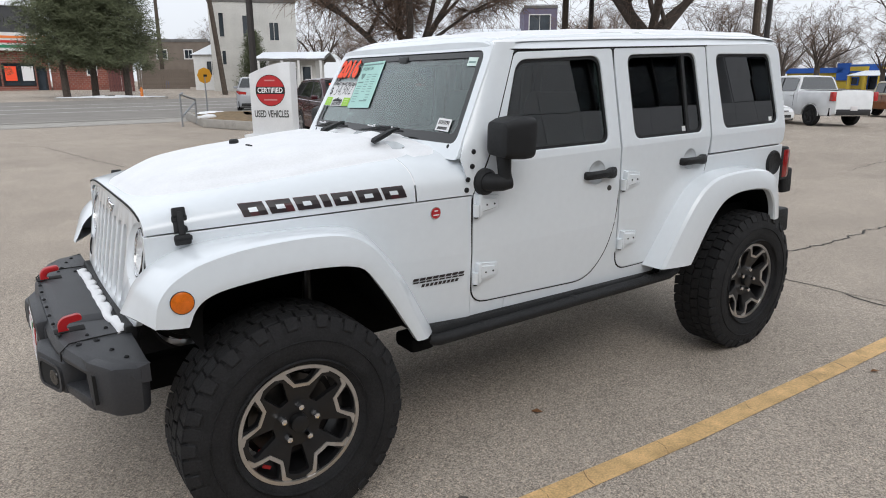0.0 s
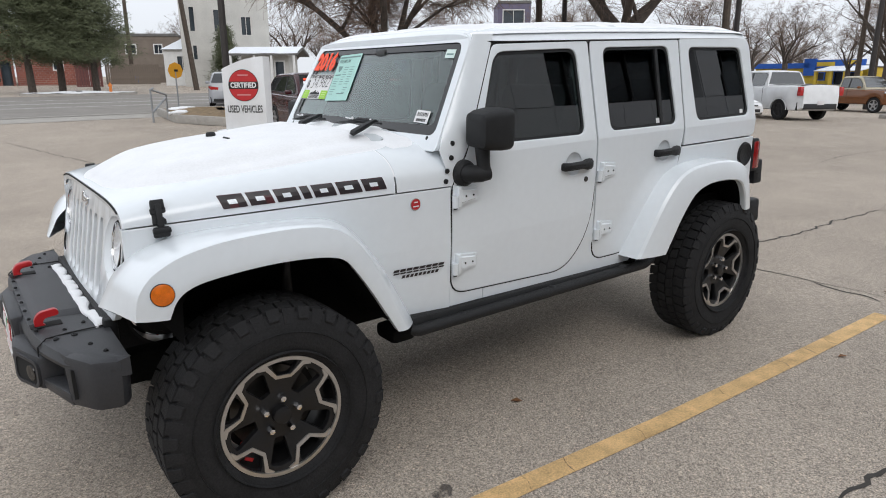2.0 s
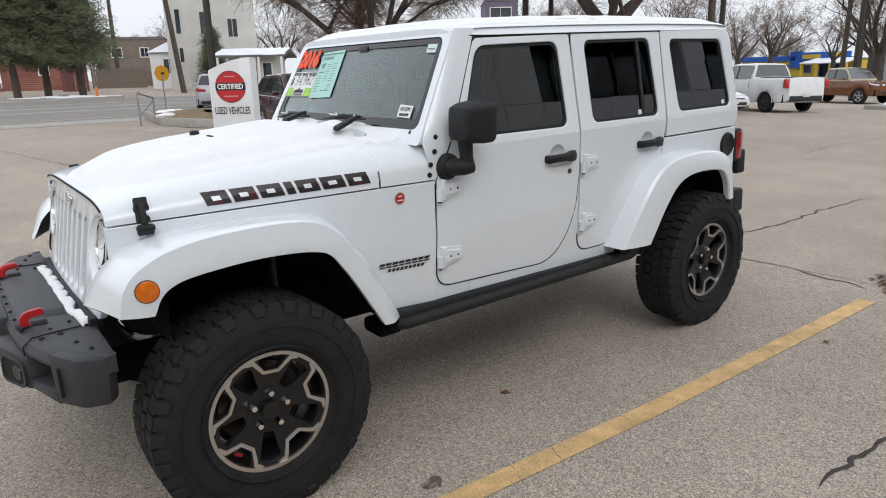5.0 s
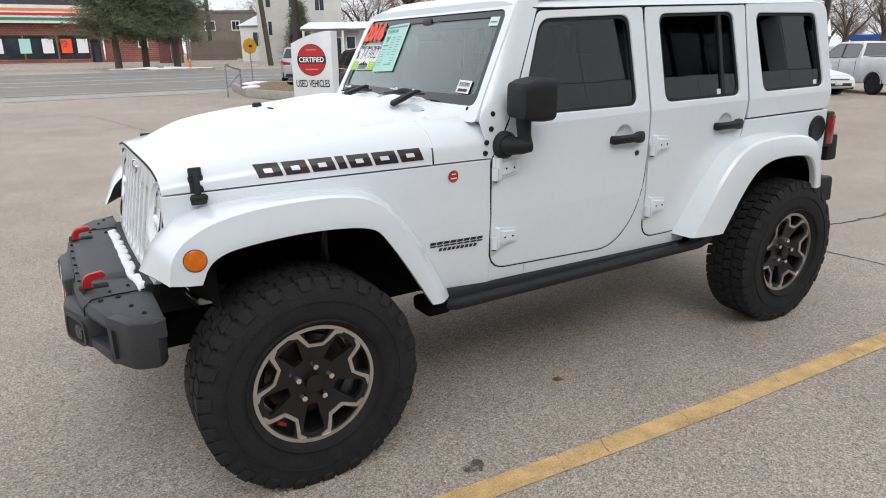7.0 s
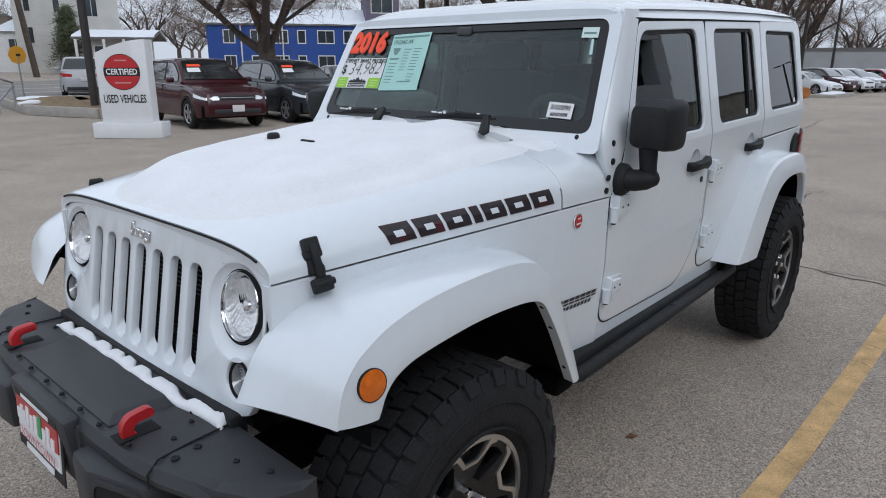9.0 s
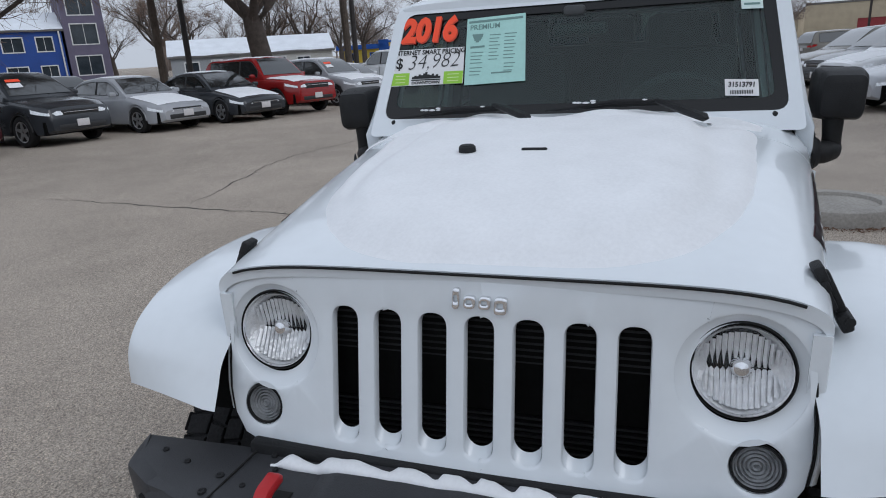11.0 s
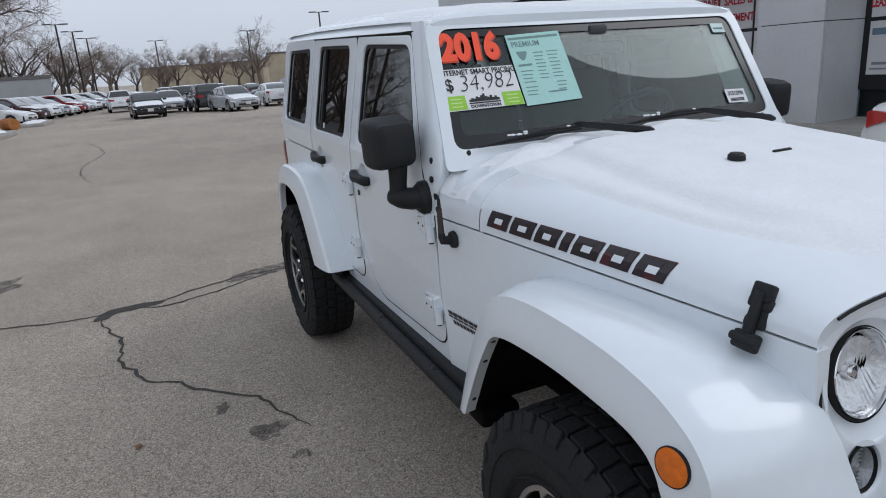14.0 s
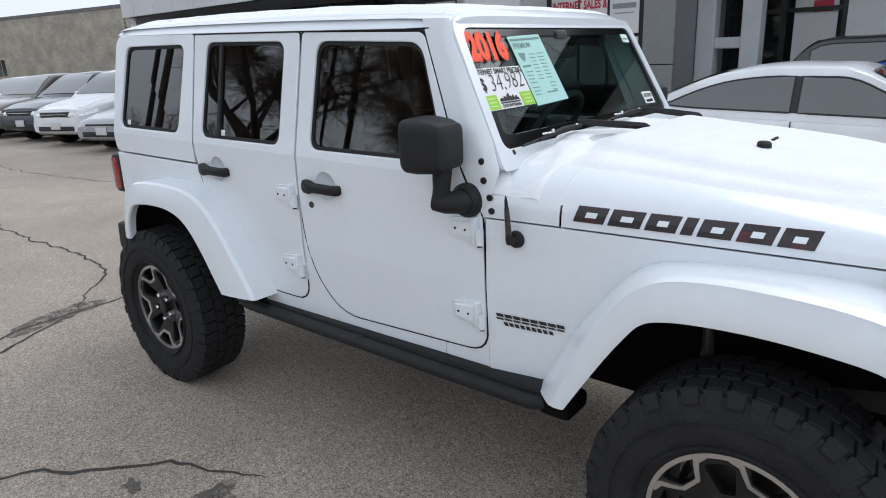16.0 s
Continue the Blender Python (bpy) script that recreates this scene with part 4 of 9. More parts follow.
    hexa(bm, [(0.62, s * 0.70, 0.570), (0.62, s * 0.790, 0.570), (0.62, s * 0.782, 0.640), (0.62, s * 0.70, 0.640)], [(2.32, s * 0.70, 0.570), (2.32, s * 0.790, 0.570), (2.32, s * 0.782, 0.608), (2.32, s * 0.70, 0.608)], 0.01)
    rail = part("rock_rail", bm, BLACKP, jeep, "black steel rock rail under the doors")
    bm = bmesh.new()
    tube(bm, [(0.600, s * 0.765, 0.590), (0.68, s * 0.808, 0.588), (1.4, s * 0.810, 0.586), (2.24, s * 0.808, 0.584), (2.36, s * 0.765, 0.584)], 0.027, 14)
    part("step_tube", bm, BLACKP, rail)
    for xx in (0.92, 1.50, 2.06):
        bm = bmesh.new()
        bmesh.ops.create_uvsphere(bm, u_segments=12, v_segments=8, radius=1, matrix=Matrix.Translation((xx, s * 0.808, 0.602)) @ Matrix.Diagonal((0.026, 0.020, 0.016, 1)))
        part("step_bracket", bm, BLACKP, rail)
    # bolts up the windshield base and the cowl
    for bx, by, bz in ((0.862, 0.690, 1.372), (0.850, 0.705, 1.345)):
        bm = bmesh.new()
        turned(bm, [(0.0, 0.0115), (0.006, 0.011), (0.009, 0.0001)], (bx - 0.004, s * (by - 0.035), bz + 0.040), (-0.8, s * 0.2, 0.5), 12)
        part("cowl_bolt", bm, BLACKP, jeep)
    for bx, bz in ((0.905, 1.395), (0.890, 1.335), (0.868, 1.280), (0.862, 1.235)):
        bm = bmesh.new()
        turned(bm, [(0.0, 0.0115), (0.006, 0.011), (0.009, 0.0001)], (bx, s * (side_y(bx, bz) - 0.002), bz), (0, s, 0), 12)
        part("hinge_bolt", bm, BLACKP, jeep)
    # tail lamp
    bm = bmesh.new()
    box(bm, (3.40, s * 0.705, 1.10), (0.09, 0.13, 0.21), 0.012)
    lampb = part("tail_lamp", bm, BLACKP, jeep)
    bm = bmesh.new()
    box(bm, (3.415, s * 0.712, 1.10), (0.075, 0.125, 0.18), 0.012)
    part("tail_lens", bm, LENSRED, lampb)
    # lamps in the grille are set further below
    bm = bmesh.new()
    box(bm, (3.43, s * 0.50, 0.72), (0.20, 0.52, 0.16), 0.02)
    part("rear_bumper_end", bm, BLACKP, jeep)

bm = bmesh.new()
box(bm, (3.345, 0, 1.10), (0.03, 1.50, 0.78), 0.01)
part("tailgate", bm, WHITE, jeep)
bm = bmesh.new()
panel(bm, [(-0.68, 1.40), (0.68, 1.40), (0.63, 1.80), (-0.63, 1.80)], [], lambda u, v, d: (3.34 - d, u, v), 0.01, 0)
part("tailgate_window", bm, TINT, jeep, "", 0)
bm = bmesh.new()
box(bm, (3.44, 0, 0.72), (0.18, 0.6, 0.14), 0.02)
part("rear_bumper", bm, BLACKP, jeep)
bm = bmesh.new()
box(bm, (3.50, -0.60, 0.98), (0.10, 0.30, 0.16), 0.015)
part("plate_bracket", bm, BLACKP, jeep)
# fuel door on the driver side
bm = bmesh.new()
turned(bm, [(0.0, 0.076), (0.010, 0.074), (0.014, 0.066), (0.010, 0.06), (0.010, 0.0001)], (3.252, -side_y(3.25, 1.12), 1.12), (0, -1, 0), 32)
part("fuel_door", bm, BLACKP, jeep, "round black fuel filler door")
# antenna on the passenger side
bm = bmesh.new()
turned(bm, [(0.0, 0.030), (0.012, 0.027), (0.02, 0.014), (0.021, 0.0001)], (0.772, side_y(0.772, 1.15), 1.150), (0, 1, 0), 20)
tube(bm, [(0.772, 0.775, 1.150), (0.772, 0.800, 1.154), (0.773, 0.802, 1.166), (0.774, 0.802, 1.178)], [0.016, 0.015, 0.012, 0.010], 10)
antenna = part("antenna", bm, BLACKP, jeep, "stubby antenna with a brown sleeve and dark tip")
bm = bmesh.new()
tube(bm, [(0.774, 0.802, 1.172), (0.778, 0.801, 1.210), (0.783, 0.799, 1.258)], [0.0105, 0.0095, 0.0080], 10)
part("sleeve", bm, mat("antenna_bronze", (0.055, 0.040, 0.033), 0.45, 0.4, 0.1, 40), antenna)
bm = bmesh.new()
tube(bm, [(0.783, 0.799, 1.257), (0.784, 0.7985, 1.265), (0.786, 0.798, 1.285), (0.788, 0.797, 1.303)], [0.0082, 0.0062, 0.0055, 0.0015], 10)
part("tip", bm, BLACKP, antenna)

# windshield frame, glass and roof
def on_shield(u, v, d):
    return (0.855 + (v - 1.42) * 0.545 + d, u, v)


bm = bmesh.new()
ring_panel(bm, rounded([(-0.744, 1.364), (0.744, 1.364), (0.678, 1.850), (-0.678, 1.850)], [0.022, 0.022, 0.07, 0.07]), rounded([(-0.696, 1.425), (0.696, 1.425), (0.640, 1.812), (-0.640, 1.812)], 0.045), on_shield, 0.085)
part("windshield_frame", bm, WHITE, jeep)
bm = bmesh.new()
ring_panel(bm, rounded([(-0.700, 1.421), (0.700, 1.421), (0.644, 1.816), (-0.644, 1.816)], 0.045), rounded([(-0.655, 1.465), (0.655, 1.465), (0.606, 1.782), (-0.606, 1.782)], 0.035), lambda u, v, d: on_shield(u, v, d + 0.007), 0.003)
part("windshield_border", bm, FRIT, jeep, "black ceramic border of the windshield", 0)
bm = bmesh.new()
panel(bm, rounded([(-0.697, 1.424), (0.697, 1.424), (0.641, 1.813), (-0.641, 1.813)], 0.045), [], lambda u, v, d: on_shield(u, v, d + 0.012), 0.005, 0)
shield = part("windshield", bm, WSHIELD, jeep, "slightly tinted windshield with sale stickers", 0)
shield.visible_shadow = False

bm = bmesh.new()
rings = []
for x, w, zc, ze in ((1.075, 0.655, 1.852, 1.832), (1.10, 0.668, 1.872, 1.822), (1.16, 0.684, 1.888, 1.814), (1.30, 0.689, 1.898, 1.812), (1.90, 0.690, 1.908, 1.812), (2.60, 0.690, 1.905, 1.812), (3.20, 0.688, 1.888, 1.812), (3.31, 0.680, 1.872, 1.814), (3.352, 0.665, 1.840, 1.816)):
    ring = []
    for k in range(25):
        v = -1 + 2 * k / 24
        v = math.copysign(abs(v) ** 0.75, v)
        ring.append((x, w * v, ze + (zc - ze) * (1 - abs(v) ** 5) ** (1 / 2.2)))
    ring += [(x, w * 0.97, ze - 0.02), (x, -w * 0.97, ze - 0.02)]
    rings.append(ring)
loft(bm, rings)
roof = part("hardtop_roof", bm, WHITE, jeep, "white hardtop roof with a thin layer of snow", 50)
for s in (-1, 1):
    bm = bmesh.new()
    tube(bm, [(1.105, s * 0.674, 1.814), (1.20, s * 0.6825, 1.8098), (1.85, s * 0.6845, 1.8095), (2.61, s * 0.6845, 1.8095)], 0.0045, 6)
    part("roof_seal", bm, SEAM, jeep)

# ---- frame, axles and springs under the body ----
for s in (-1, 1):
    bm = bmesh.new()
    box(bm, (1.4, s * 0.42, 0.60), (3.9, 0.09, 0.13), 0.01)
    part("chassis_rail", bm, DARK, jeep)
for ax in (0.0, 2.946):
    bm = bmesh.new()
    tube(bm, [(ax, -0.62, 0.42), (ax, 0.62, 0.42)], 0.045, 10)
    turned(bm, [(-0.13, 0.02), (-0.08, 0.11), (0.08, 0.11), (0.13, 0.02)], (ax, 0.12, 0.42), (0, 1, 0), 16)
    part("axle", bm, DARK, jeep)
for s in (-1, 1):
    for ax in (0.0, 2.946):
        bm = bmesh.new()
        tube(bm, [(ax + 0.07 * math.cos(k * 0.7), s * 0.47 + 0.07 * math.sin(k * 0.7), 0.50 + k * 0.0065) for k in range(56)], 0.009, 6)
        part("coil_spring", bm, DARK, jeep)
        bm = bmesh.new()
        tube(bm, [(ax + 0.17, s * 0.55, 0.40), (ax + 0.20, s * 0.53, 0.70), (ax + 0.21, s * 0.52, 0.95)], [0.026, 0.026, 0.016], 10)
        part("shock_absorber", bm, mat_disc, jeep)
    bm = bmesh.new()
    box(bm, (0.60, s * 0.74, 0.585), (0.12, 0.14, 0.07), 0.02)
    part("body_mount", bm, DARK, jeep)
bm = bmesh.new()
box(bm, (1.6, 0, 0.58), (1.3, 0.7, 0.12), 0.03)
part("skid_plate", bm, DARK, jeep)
bm = bmesh.new()
box(bm, (-0.50, 0, 0.80), (0.05, 1.06, 0.12), 0.01)
part("lower_valance", bm, BLACKP, jeep)

# ---- lettering on the body stands as plain blocks ----
for s in (-1, 1):
    start, pitch = -0.083, 0.0975
    for k, w in enumerate((0.088, 0.088, 0.088, 0.030, 0.086, 0.094, 0.092)):
        x0 = start + sum((0.088, 0.088, 0.088, 0.030, 0.086, 0.094, 0.092)[:k]) + 0.016 * k
        z0, z1 = 1.238, 1.284

        def blk(name, xa, xb, za, zb, proud, m):
            b = bmesh.new()
            rows = []
            for zz in (za, (za + zb) / 2, zb):
                row = []
                for t in (0, 0.5, 1):
                    xx = xa + (xb - xa) * t + (zz - z0) * 0.30 * -s * -1 * (1 if s < 0 else -1)
                    row.append(b.verts.new((xx, s * (hood_side_y(xx, zz) + proud), zz)))
                rows.append(row)
            for p, q in zip(rows, rows[1:]):
                for i in range(2):
                    b.faces.new((p[i], p[i + 1], q[i + 1], q[i]))
            part(name, b, m, hood, "", 0)
        blk("decal_edge", x0 - 0.0018, x0 + w + 0.0018, z0 - 0.0018, z1 + 0.0018, 0.0022, DECALRED)
        if w < 0.05:
            blk("decal_block", x0, x0 + w, z0, z1, 0.0034, DECAL)
        else:
            # a frame of four strokes, open on one side
            blk("decal_block", x0, x0 + 0.026, z0, z1, 0.0034, DECAL)
            blk("decal_block", x0 + 0.0255, x0 + w, z1 - 0.015, z1, 0.0034, DECAL)
            if k != 1:
                blk("decal_block", x0 + w * 0.66, x0 + w, z0, z1 - 0.0145, 0.0034, DECAL)
            if k in (1, 2, 4, 5):
                blk("decal_block", x0 + 0.0255, x0 + w * 0.665, z0, z0 + 0.013, 0.0034, DECAL)
            blk("decal_gap", x0 + 0.026, x0 + w * 0.66, z0 + 0.014, z1 - 0.0155, 0.0036, WHITE)

    def stroke(xa, xb, za, zb, m=DECAL, pr=0.003):
        b = bmesh.new()
        b.faces.new([b.verts.new((x, s * (side_y(x, z) + pr), z)) for x, z in ((xa, za), (xb, za), (xb + 0.006, zb), (xa + 0.006, zb))])
        part("name_bar", b, m, jeep, "", 0)
    for k in range(8):
        x0 = 0.600 + k * 0.0315
        stroke(x0, x0 + 0.027, 0.845, 0.852)
        stroke(x0, x0 + 0.027, 0.856, 0.868)
    for k in range(9):
        x0 = 0.640 + k * 0.0205
        stroke(x0, x0 + 0.015, 0.824, 0.838)
# round red badge
b0 = (0.712, -side_y(0.712, 1.155), 1.152)
bm = bmesh.new()
turned(bm, [(0.0, 0.0275), (0.003, 0.0265), (0.0035, 0.0001)], b0, (0, -1, 0), 32)
badge = part("badge", bm, CHROME, jeep, "small round red and silver badge")
bm = bmesh.new()
turned(bm, [(0.0036, 0.0235), (0.0046, 0.023), (0.0046, 0.0001)], b0, (0, -1, 0), 32)
part("badge_face", bm, RED, badge)
for dz, w in ((0.010, 0.018), (-0.008, 0.030)):
    bm = bmesh.new()
    box(bm, (b0[0], b0[1] - 0.005, b0[2] + dz), (w, 0.002, 0.005))
    part("badge_bar", bm, PAPER, badge)
# ---- hood fittings ----
for y, x, h in ((0.183, 0.180, 0.034),):
    bm = bmesh.new()
    turned(bm, [(0.0, 0.024), (0.014, 0.023), (0.020, 0.017), (0.021, 0.0001)], (x, y, hood_z(x, y) + h), (0, 0, 1), 20)
    part("hood_stop", bm, BLACKP, hood, "black rubber hood bumper")
bm = bmesh.new()
box(bm, (0.190, 0, hood_z(0.190, 0) + 0.036), (0.012, 0.07, 0.010), 0.004)
part("washer_nozzle", bm, BLACKP, hood)
for s in (-1, 1):
    bm = bmesh.new()
    panel(bm, [(0.645, s * 0.56), (0.655, s * 0.56), (0.655, s * 0.45), (0.645, s * 0.45)], [], lambda u, v, d: (u + 0.10, v, hood_z(u + 0.1, v) + 0.002 - d), 0.004, 0)
    part("cowl_slot", bm, SEAM, jeep)

# ---- stickers on the windshield ----
def on_glass(lift):
    return lambda u, v: on_shield(-u, v, 0.0085 - lift)


def tag_sheet(name, pts, material, lift, label=""):
    b = bmesh.new()
    f = on_glass(lift)
    hexa(b, [f(u, v) for u, v in pts], [on_shield(-u, v, 0.0100 - lift) for u, v in pts])
    return tagged(part(name, b, material, None, "", 0), label, "sticker") if label else part(name, b, material, shield, "", 0)


def glass_text(body, size, u, v, lift, material, shear=0.0, bold=0.0, width=1.0, tilt=0.0):
    f = on_glass(lift)
    c, n_ = math.cos(radians(tilt)), math.sin(radians(tilt))
    part("lettering", text_mesh(body, size, lambda a, b: f(u + a * c - b * n_, v + a * n_ + b * c), bold, shear, 'CENTER', width), material, shield, "", 0, False)


glass_text("2016", 0.118, -0.540, 1.742, 0.0050, mat_orange_dark, 0.12, 0.006, 0.92)
glass_text("2016", 0.118, -0.544, 1.747, 0.0062, ORANGE, 0.12, 0.006, 0.92)
tag_sheet("price_sheet", [(-0.680, 1.546), (-0.394, 1.548), (-0.398, 1.680), (-0.678, 1.680)], PAPER, 0.003)
for u0, u1 in ((-0.678, -0.608), (-0.470, -0.396)):
    tag_sheet("lime_panel", [(u0, 1.549), (u1, 1.549), (u1, 1.594), (u0, 1.594)], LIME, 0.0045)
    for k in range(3):
        tag_sheet("small_print", [(u0 + 0.015, 1.558 + k * 0.012), (u1 - 0.015, 1.558 + k * 0.012), (u1 - 0.015, 1.561 + k * 0.012), (u0 + 0.015, 1.561 + k * 0.012)], mat_lime_ink, 0.0055)
glass_text("INTERNET SMART PRICING", 0.0235, -0.536, 1.668, 0.0050, INK, 0, 0.0006)
glass_text("$", 0.055, -0.652, 1.628, 0.0050, INK, 0, 0.001)
glass_text("34,982", 0.078, -0.518, 1.632, 0.0050, INK, 0.25, -0.0014, 0.98, 2)
for k, h in enumerate((0.006, 0.010, 0.008, 0.014, 0.011, 0.017, 0.022, 0.013, 0.010, 0.015, 0.008, 0.012, 0.006)):
    u0 = -0.596 + k * 0.0087
    tag_sheet("skyline_block", [(u0, 1.571), (u0 + 0.0082, 1.571), (u0 + 0.0082, 1.573 + h), (u0, 1.573 + h)], INK, 0.0047)
tag_sheet("name_bar", [(-0.598, 1.5645), (-0.482, 1.5645), (-0.482, 1.5685), (-0.598, 1.5685)], INK, 0.0047)
glass_text("DOWNTOWN", 0.0135, -0.540, 1.556, 0.0050, INK, 0, 0.0006, 1.25)
tag_sheet("mint_sheet", [(-0.388, 1.540), (-0.162, 1.548), (-0.178, 1.788), (-0.394, 1.780)], MINT, 0.0036)
tag_sheet("mint_header", [(-0.386, 1.763), (-0.186, 1.770), (-0.187, 1.778), (-0.387, 1.771)], INKG, 0.0047)
glass_text("PREMIUM", 0.0260, -0.325, 1.748, 0.0050, INKG, 0, 0.0003, 1.05, 2)
for k, (u0, u1, v) in enumerate(((-0.365, -0.335, 1.708), (-0.368, -0.332, 1.714), (-0.370, -0.330, 1.720), (-0.362, -0.338, 1.702), (-0.356, -0.344, 1.696))):
    tag_sheet("shield_mark", [(u0, v - 0.003), (u1, v - 0.003), (u1, v + 0.003), (u0, v + 0.003)], INKG, 0.0047)
tag_sheet("mark_bar", [(-0.375, 1.672), (-0.322, 1.674), (-0.322, 1.681), (-0.375, 1.679)], INKG, 0.0047)
for c0, c1, n_, v0 in ((-0.305, -0.265, 8, 1.716), (-0.250, -0.205, 8, 1.718), (-0.372, -0.325, 4, 1.655), (-0.372, -0.325, 3, 1.600), (-0.245, -0.205, 3, 1.612)):
    for k in range(n_):
        e = (k * 37 % 11) / 11 * 0.012
        tag_sheet("small_print", [(c0, v0 - k * 0.0125), (c1 - e, v0 - k * 0.0125), (c1 - e, v0 - k * 0.0125 + 0.0028), (c0, v0 - k * 0.0125 + 0.0028)], INKG, 0.0047)
tag_sheet("small_print", [(-0.290, 1.578), (-0.215, 1.580), (-0.215, 1.585), (-0.290, 1.583)], INKG, 0.0047)
tag_sheet("stock_label", [(0.506, 1.474), (0.606, 1.470), (0.602, 1.522), (0.502, 1.526)], PAPER, 0.0036)
glass_text("31513791", 0.0215, 0.554, 1.507, 0.0050, INK, 0, 0.0008, 0.95, -2)
for k in range(14):
    u0 = 0.520 + k * 0.0050
    tag_sheet("bar_line", [(u0, 1.478), (u0 + 0.0028, 1.478), (u0 + 0.0028, 1.490), (u0, 1.490)], INK, 0.0047)
tag_sheet("corner_label", [(0.545, 1.748), (0.610, 1.746), (0.606, 1.782), (0.541, 1.784)], mat_pale_mint, 0.0036)
tag_sheet("corner_mark", [(0.552, 1.760), (0.600, 1.759), (0.599, 1.766), (0.551, 1.767)], INKG, 0.0047)

# small tags in the rear side windows
for s in (-1, 1):
    for xx, zz in ((2.37, 1.385), (3.215, 1.385)):
        bm = bmesh.new()
        y0 = side_y(xx, zz) - 0.0135
        bm.faces.new([bm.verts.new((xx + dx, s * (y0 - dz * 0.19), zz + dz)) for dx, dz in ((-0.017, -0.012), (0.017, -0.012), (0.017, 0.014), (-0.017, 0.014))])
        part("window_tag", bm, PAPER, jeep, "", 0)

# ---- snow ----
def snow_depth(x, y):
    w = hood_half(x)
    n1 = noise.noise((x * 2.6, y * 2.6, 1.7)) * 0.07 + noise.noise((x * 9, y * 9, 4.7)) * 0.015
    n2 = noise.noise((x * 2.2, y * 2.2, 9.3)) * 0.09
    r = ((abs(y) / (w * 0.97)) ** 3.5 + (max(0.0, 0.35 - x) / 0.92) ** 3.5) ** (1 / 3.5)
    low = smoothstep(0.83, 0.75, r + n1 * 0.5)
    r2 = ((abs(y) / 0.43) ** 3 + (max(0.0, 0.20 - x) / 0.57) ** 3) ** (1 / 3)
    high = smoothstep(1.06, 0.90, r2 + n2 * 0.6)
    lump = noise.noise((x * 5, y * 5, 3)) + 0.3 * noise.noise((x * 17, y * 17, 8))
    return smoothstep(0.74, 0.60, x) * (0.017 * low + 0.021 * high * low + 0.0035 * low * lump)


bm = bmesh.new()
nx, ny = 110, 120
rows = []
for i in range(nx + 1):
    x = -0.43 + (0.876 + 0.43) * i / nx
    w = hood_half(x) * 0.985
    row = []
    for j in range(ny + 1):
        y = w * (-1 + 2 * j / ny)
        d = snow_depth(x, y)
        if x > 0.70:
            d += 0.030 * math.exp(-((x - 0.775) / 0.045) ** 2) * math.exp(-((y + 0.14) / 0.13) ** 2) + 0.010 * smoothstep(0.60, 0.72, x) * smoothstep(0.10, 0.45, noise.noise((x * 8, y * 5, 2.2)) + 0.2) + 0.020 * smoothstep(0.16, 0.06, abs(y - 0.50) + 0.05 * noise.noise((x * 14, y * 14, 6))) * smoothstep(0.70, 0.73, x) * smoothstep(0.84, 0.80, x)
        row.append(bm.verts.new((x, y, hood_z(x, y) + d - 0.0030)))
    rows.append(row)
for a, b in zip(rows, rows[1:]):
    for j in range(ny):
        bm.faces.new((a[j], a[j + 1], b[j + 1], b[j]))
tagged(part("hood_snow", bm, SNOW, jeep, "", 60), "thin melting snow lying on the hood", "", "", "stuff")
bm = bmesh.new()
rows = []
for i in range(91):
    x = 1.09 + 2.24 * i / 90
    row = []
    for j in range(41):
        v = -1 + 2 * j / 40
        zc = lerp_table([(1.075, 1.852), (1.10, 1.872), (1.16, 1.888), (1.30, 1.898), (1.90, 1.908), (2.60, 1.905), (3.20, 1.888), (3.31, 1.872), (3.352, 1.84)], x)
        w = 0.672
        z = 1.812 + (zc - 1.812) * (1 - abs(v * 0.97) ** 5) ** (1 / 2.2)
        n1 = noise.noise((x * 2.5, v * 2.0, 5.1))
        d = 0.008 * smoothstep(0.97, 0.80, abs(v) + 0.06 * n1) * smoothstep(1.09, 1.16, x) * smoothstep(3.33, 3.22, x) * (0.9 + 0.5 * noise.noise((x * 8, v * 5, 0)))
        row.append(bm.verts.new((x, w * v, z + d - 0.003)))
    rows.append(row)
for a, b in zip(rows, rows[1:]):
    for j in range(40):
        bm.faces.new((a[j], a[j + 1], b[j + 1], b[j]))
tagged(part("roof_snow", bm, SNOW, jeep, "", 60), "thin snow on the hardtop", "", "", "stuff")
rng = random.Random(5)
# flecks on the tyres' shoulders
bm = bmesh.new()
for k in range(16):
    t = radians(90 + rng.uniform(-16, 34))
    s = -1 if k % 3 else 1
    r, yy = 0.418, rng.uniform(0.70, 0.845)
    c = Vector((math.cos(t) * -r, s * yy, 0.42 + math.sin(t) * r))
    m = Matrix.Translation(c) @ Matrix.Diagonal((rng.uniform(0.008, 0.02), rng.uniform(0.006, 0.016), 0.006, 1))
    bmesh.ops.create_icosphere(bm, subdivisions=1, radius=1, matrix=m)
tagged(part("tyre_snow", bm, SNOW, jeep, "", 60), "flecks of snow on the tyres", "", "", "stuff")


# ---- last proportions of the body: a slight smooth stretch, the wheels apart ----
def trim(x, y, z):
    dx = 0.0075 - 0.0337 * x + 0.0138 * x * x - 0.0201 * z - 0.0177 * x * z + 0.0118 * z * z
    dy = 0.0252 + 0.0045 * x - 0.0306 * abs(y) - 0.0179 * z
    dz = 0.0339 - 0.0028 * x - 0.0019 * x * x - 0.0901 * z + 0.0210 * x * z + 0.0162 * z * z
    return (x + dx, y + math.copysign(dy * min(1.0, abs(y) / 0.4), y), z + dz)


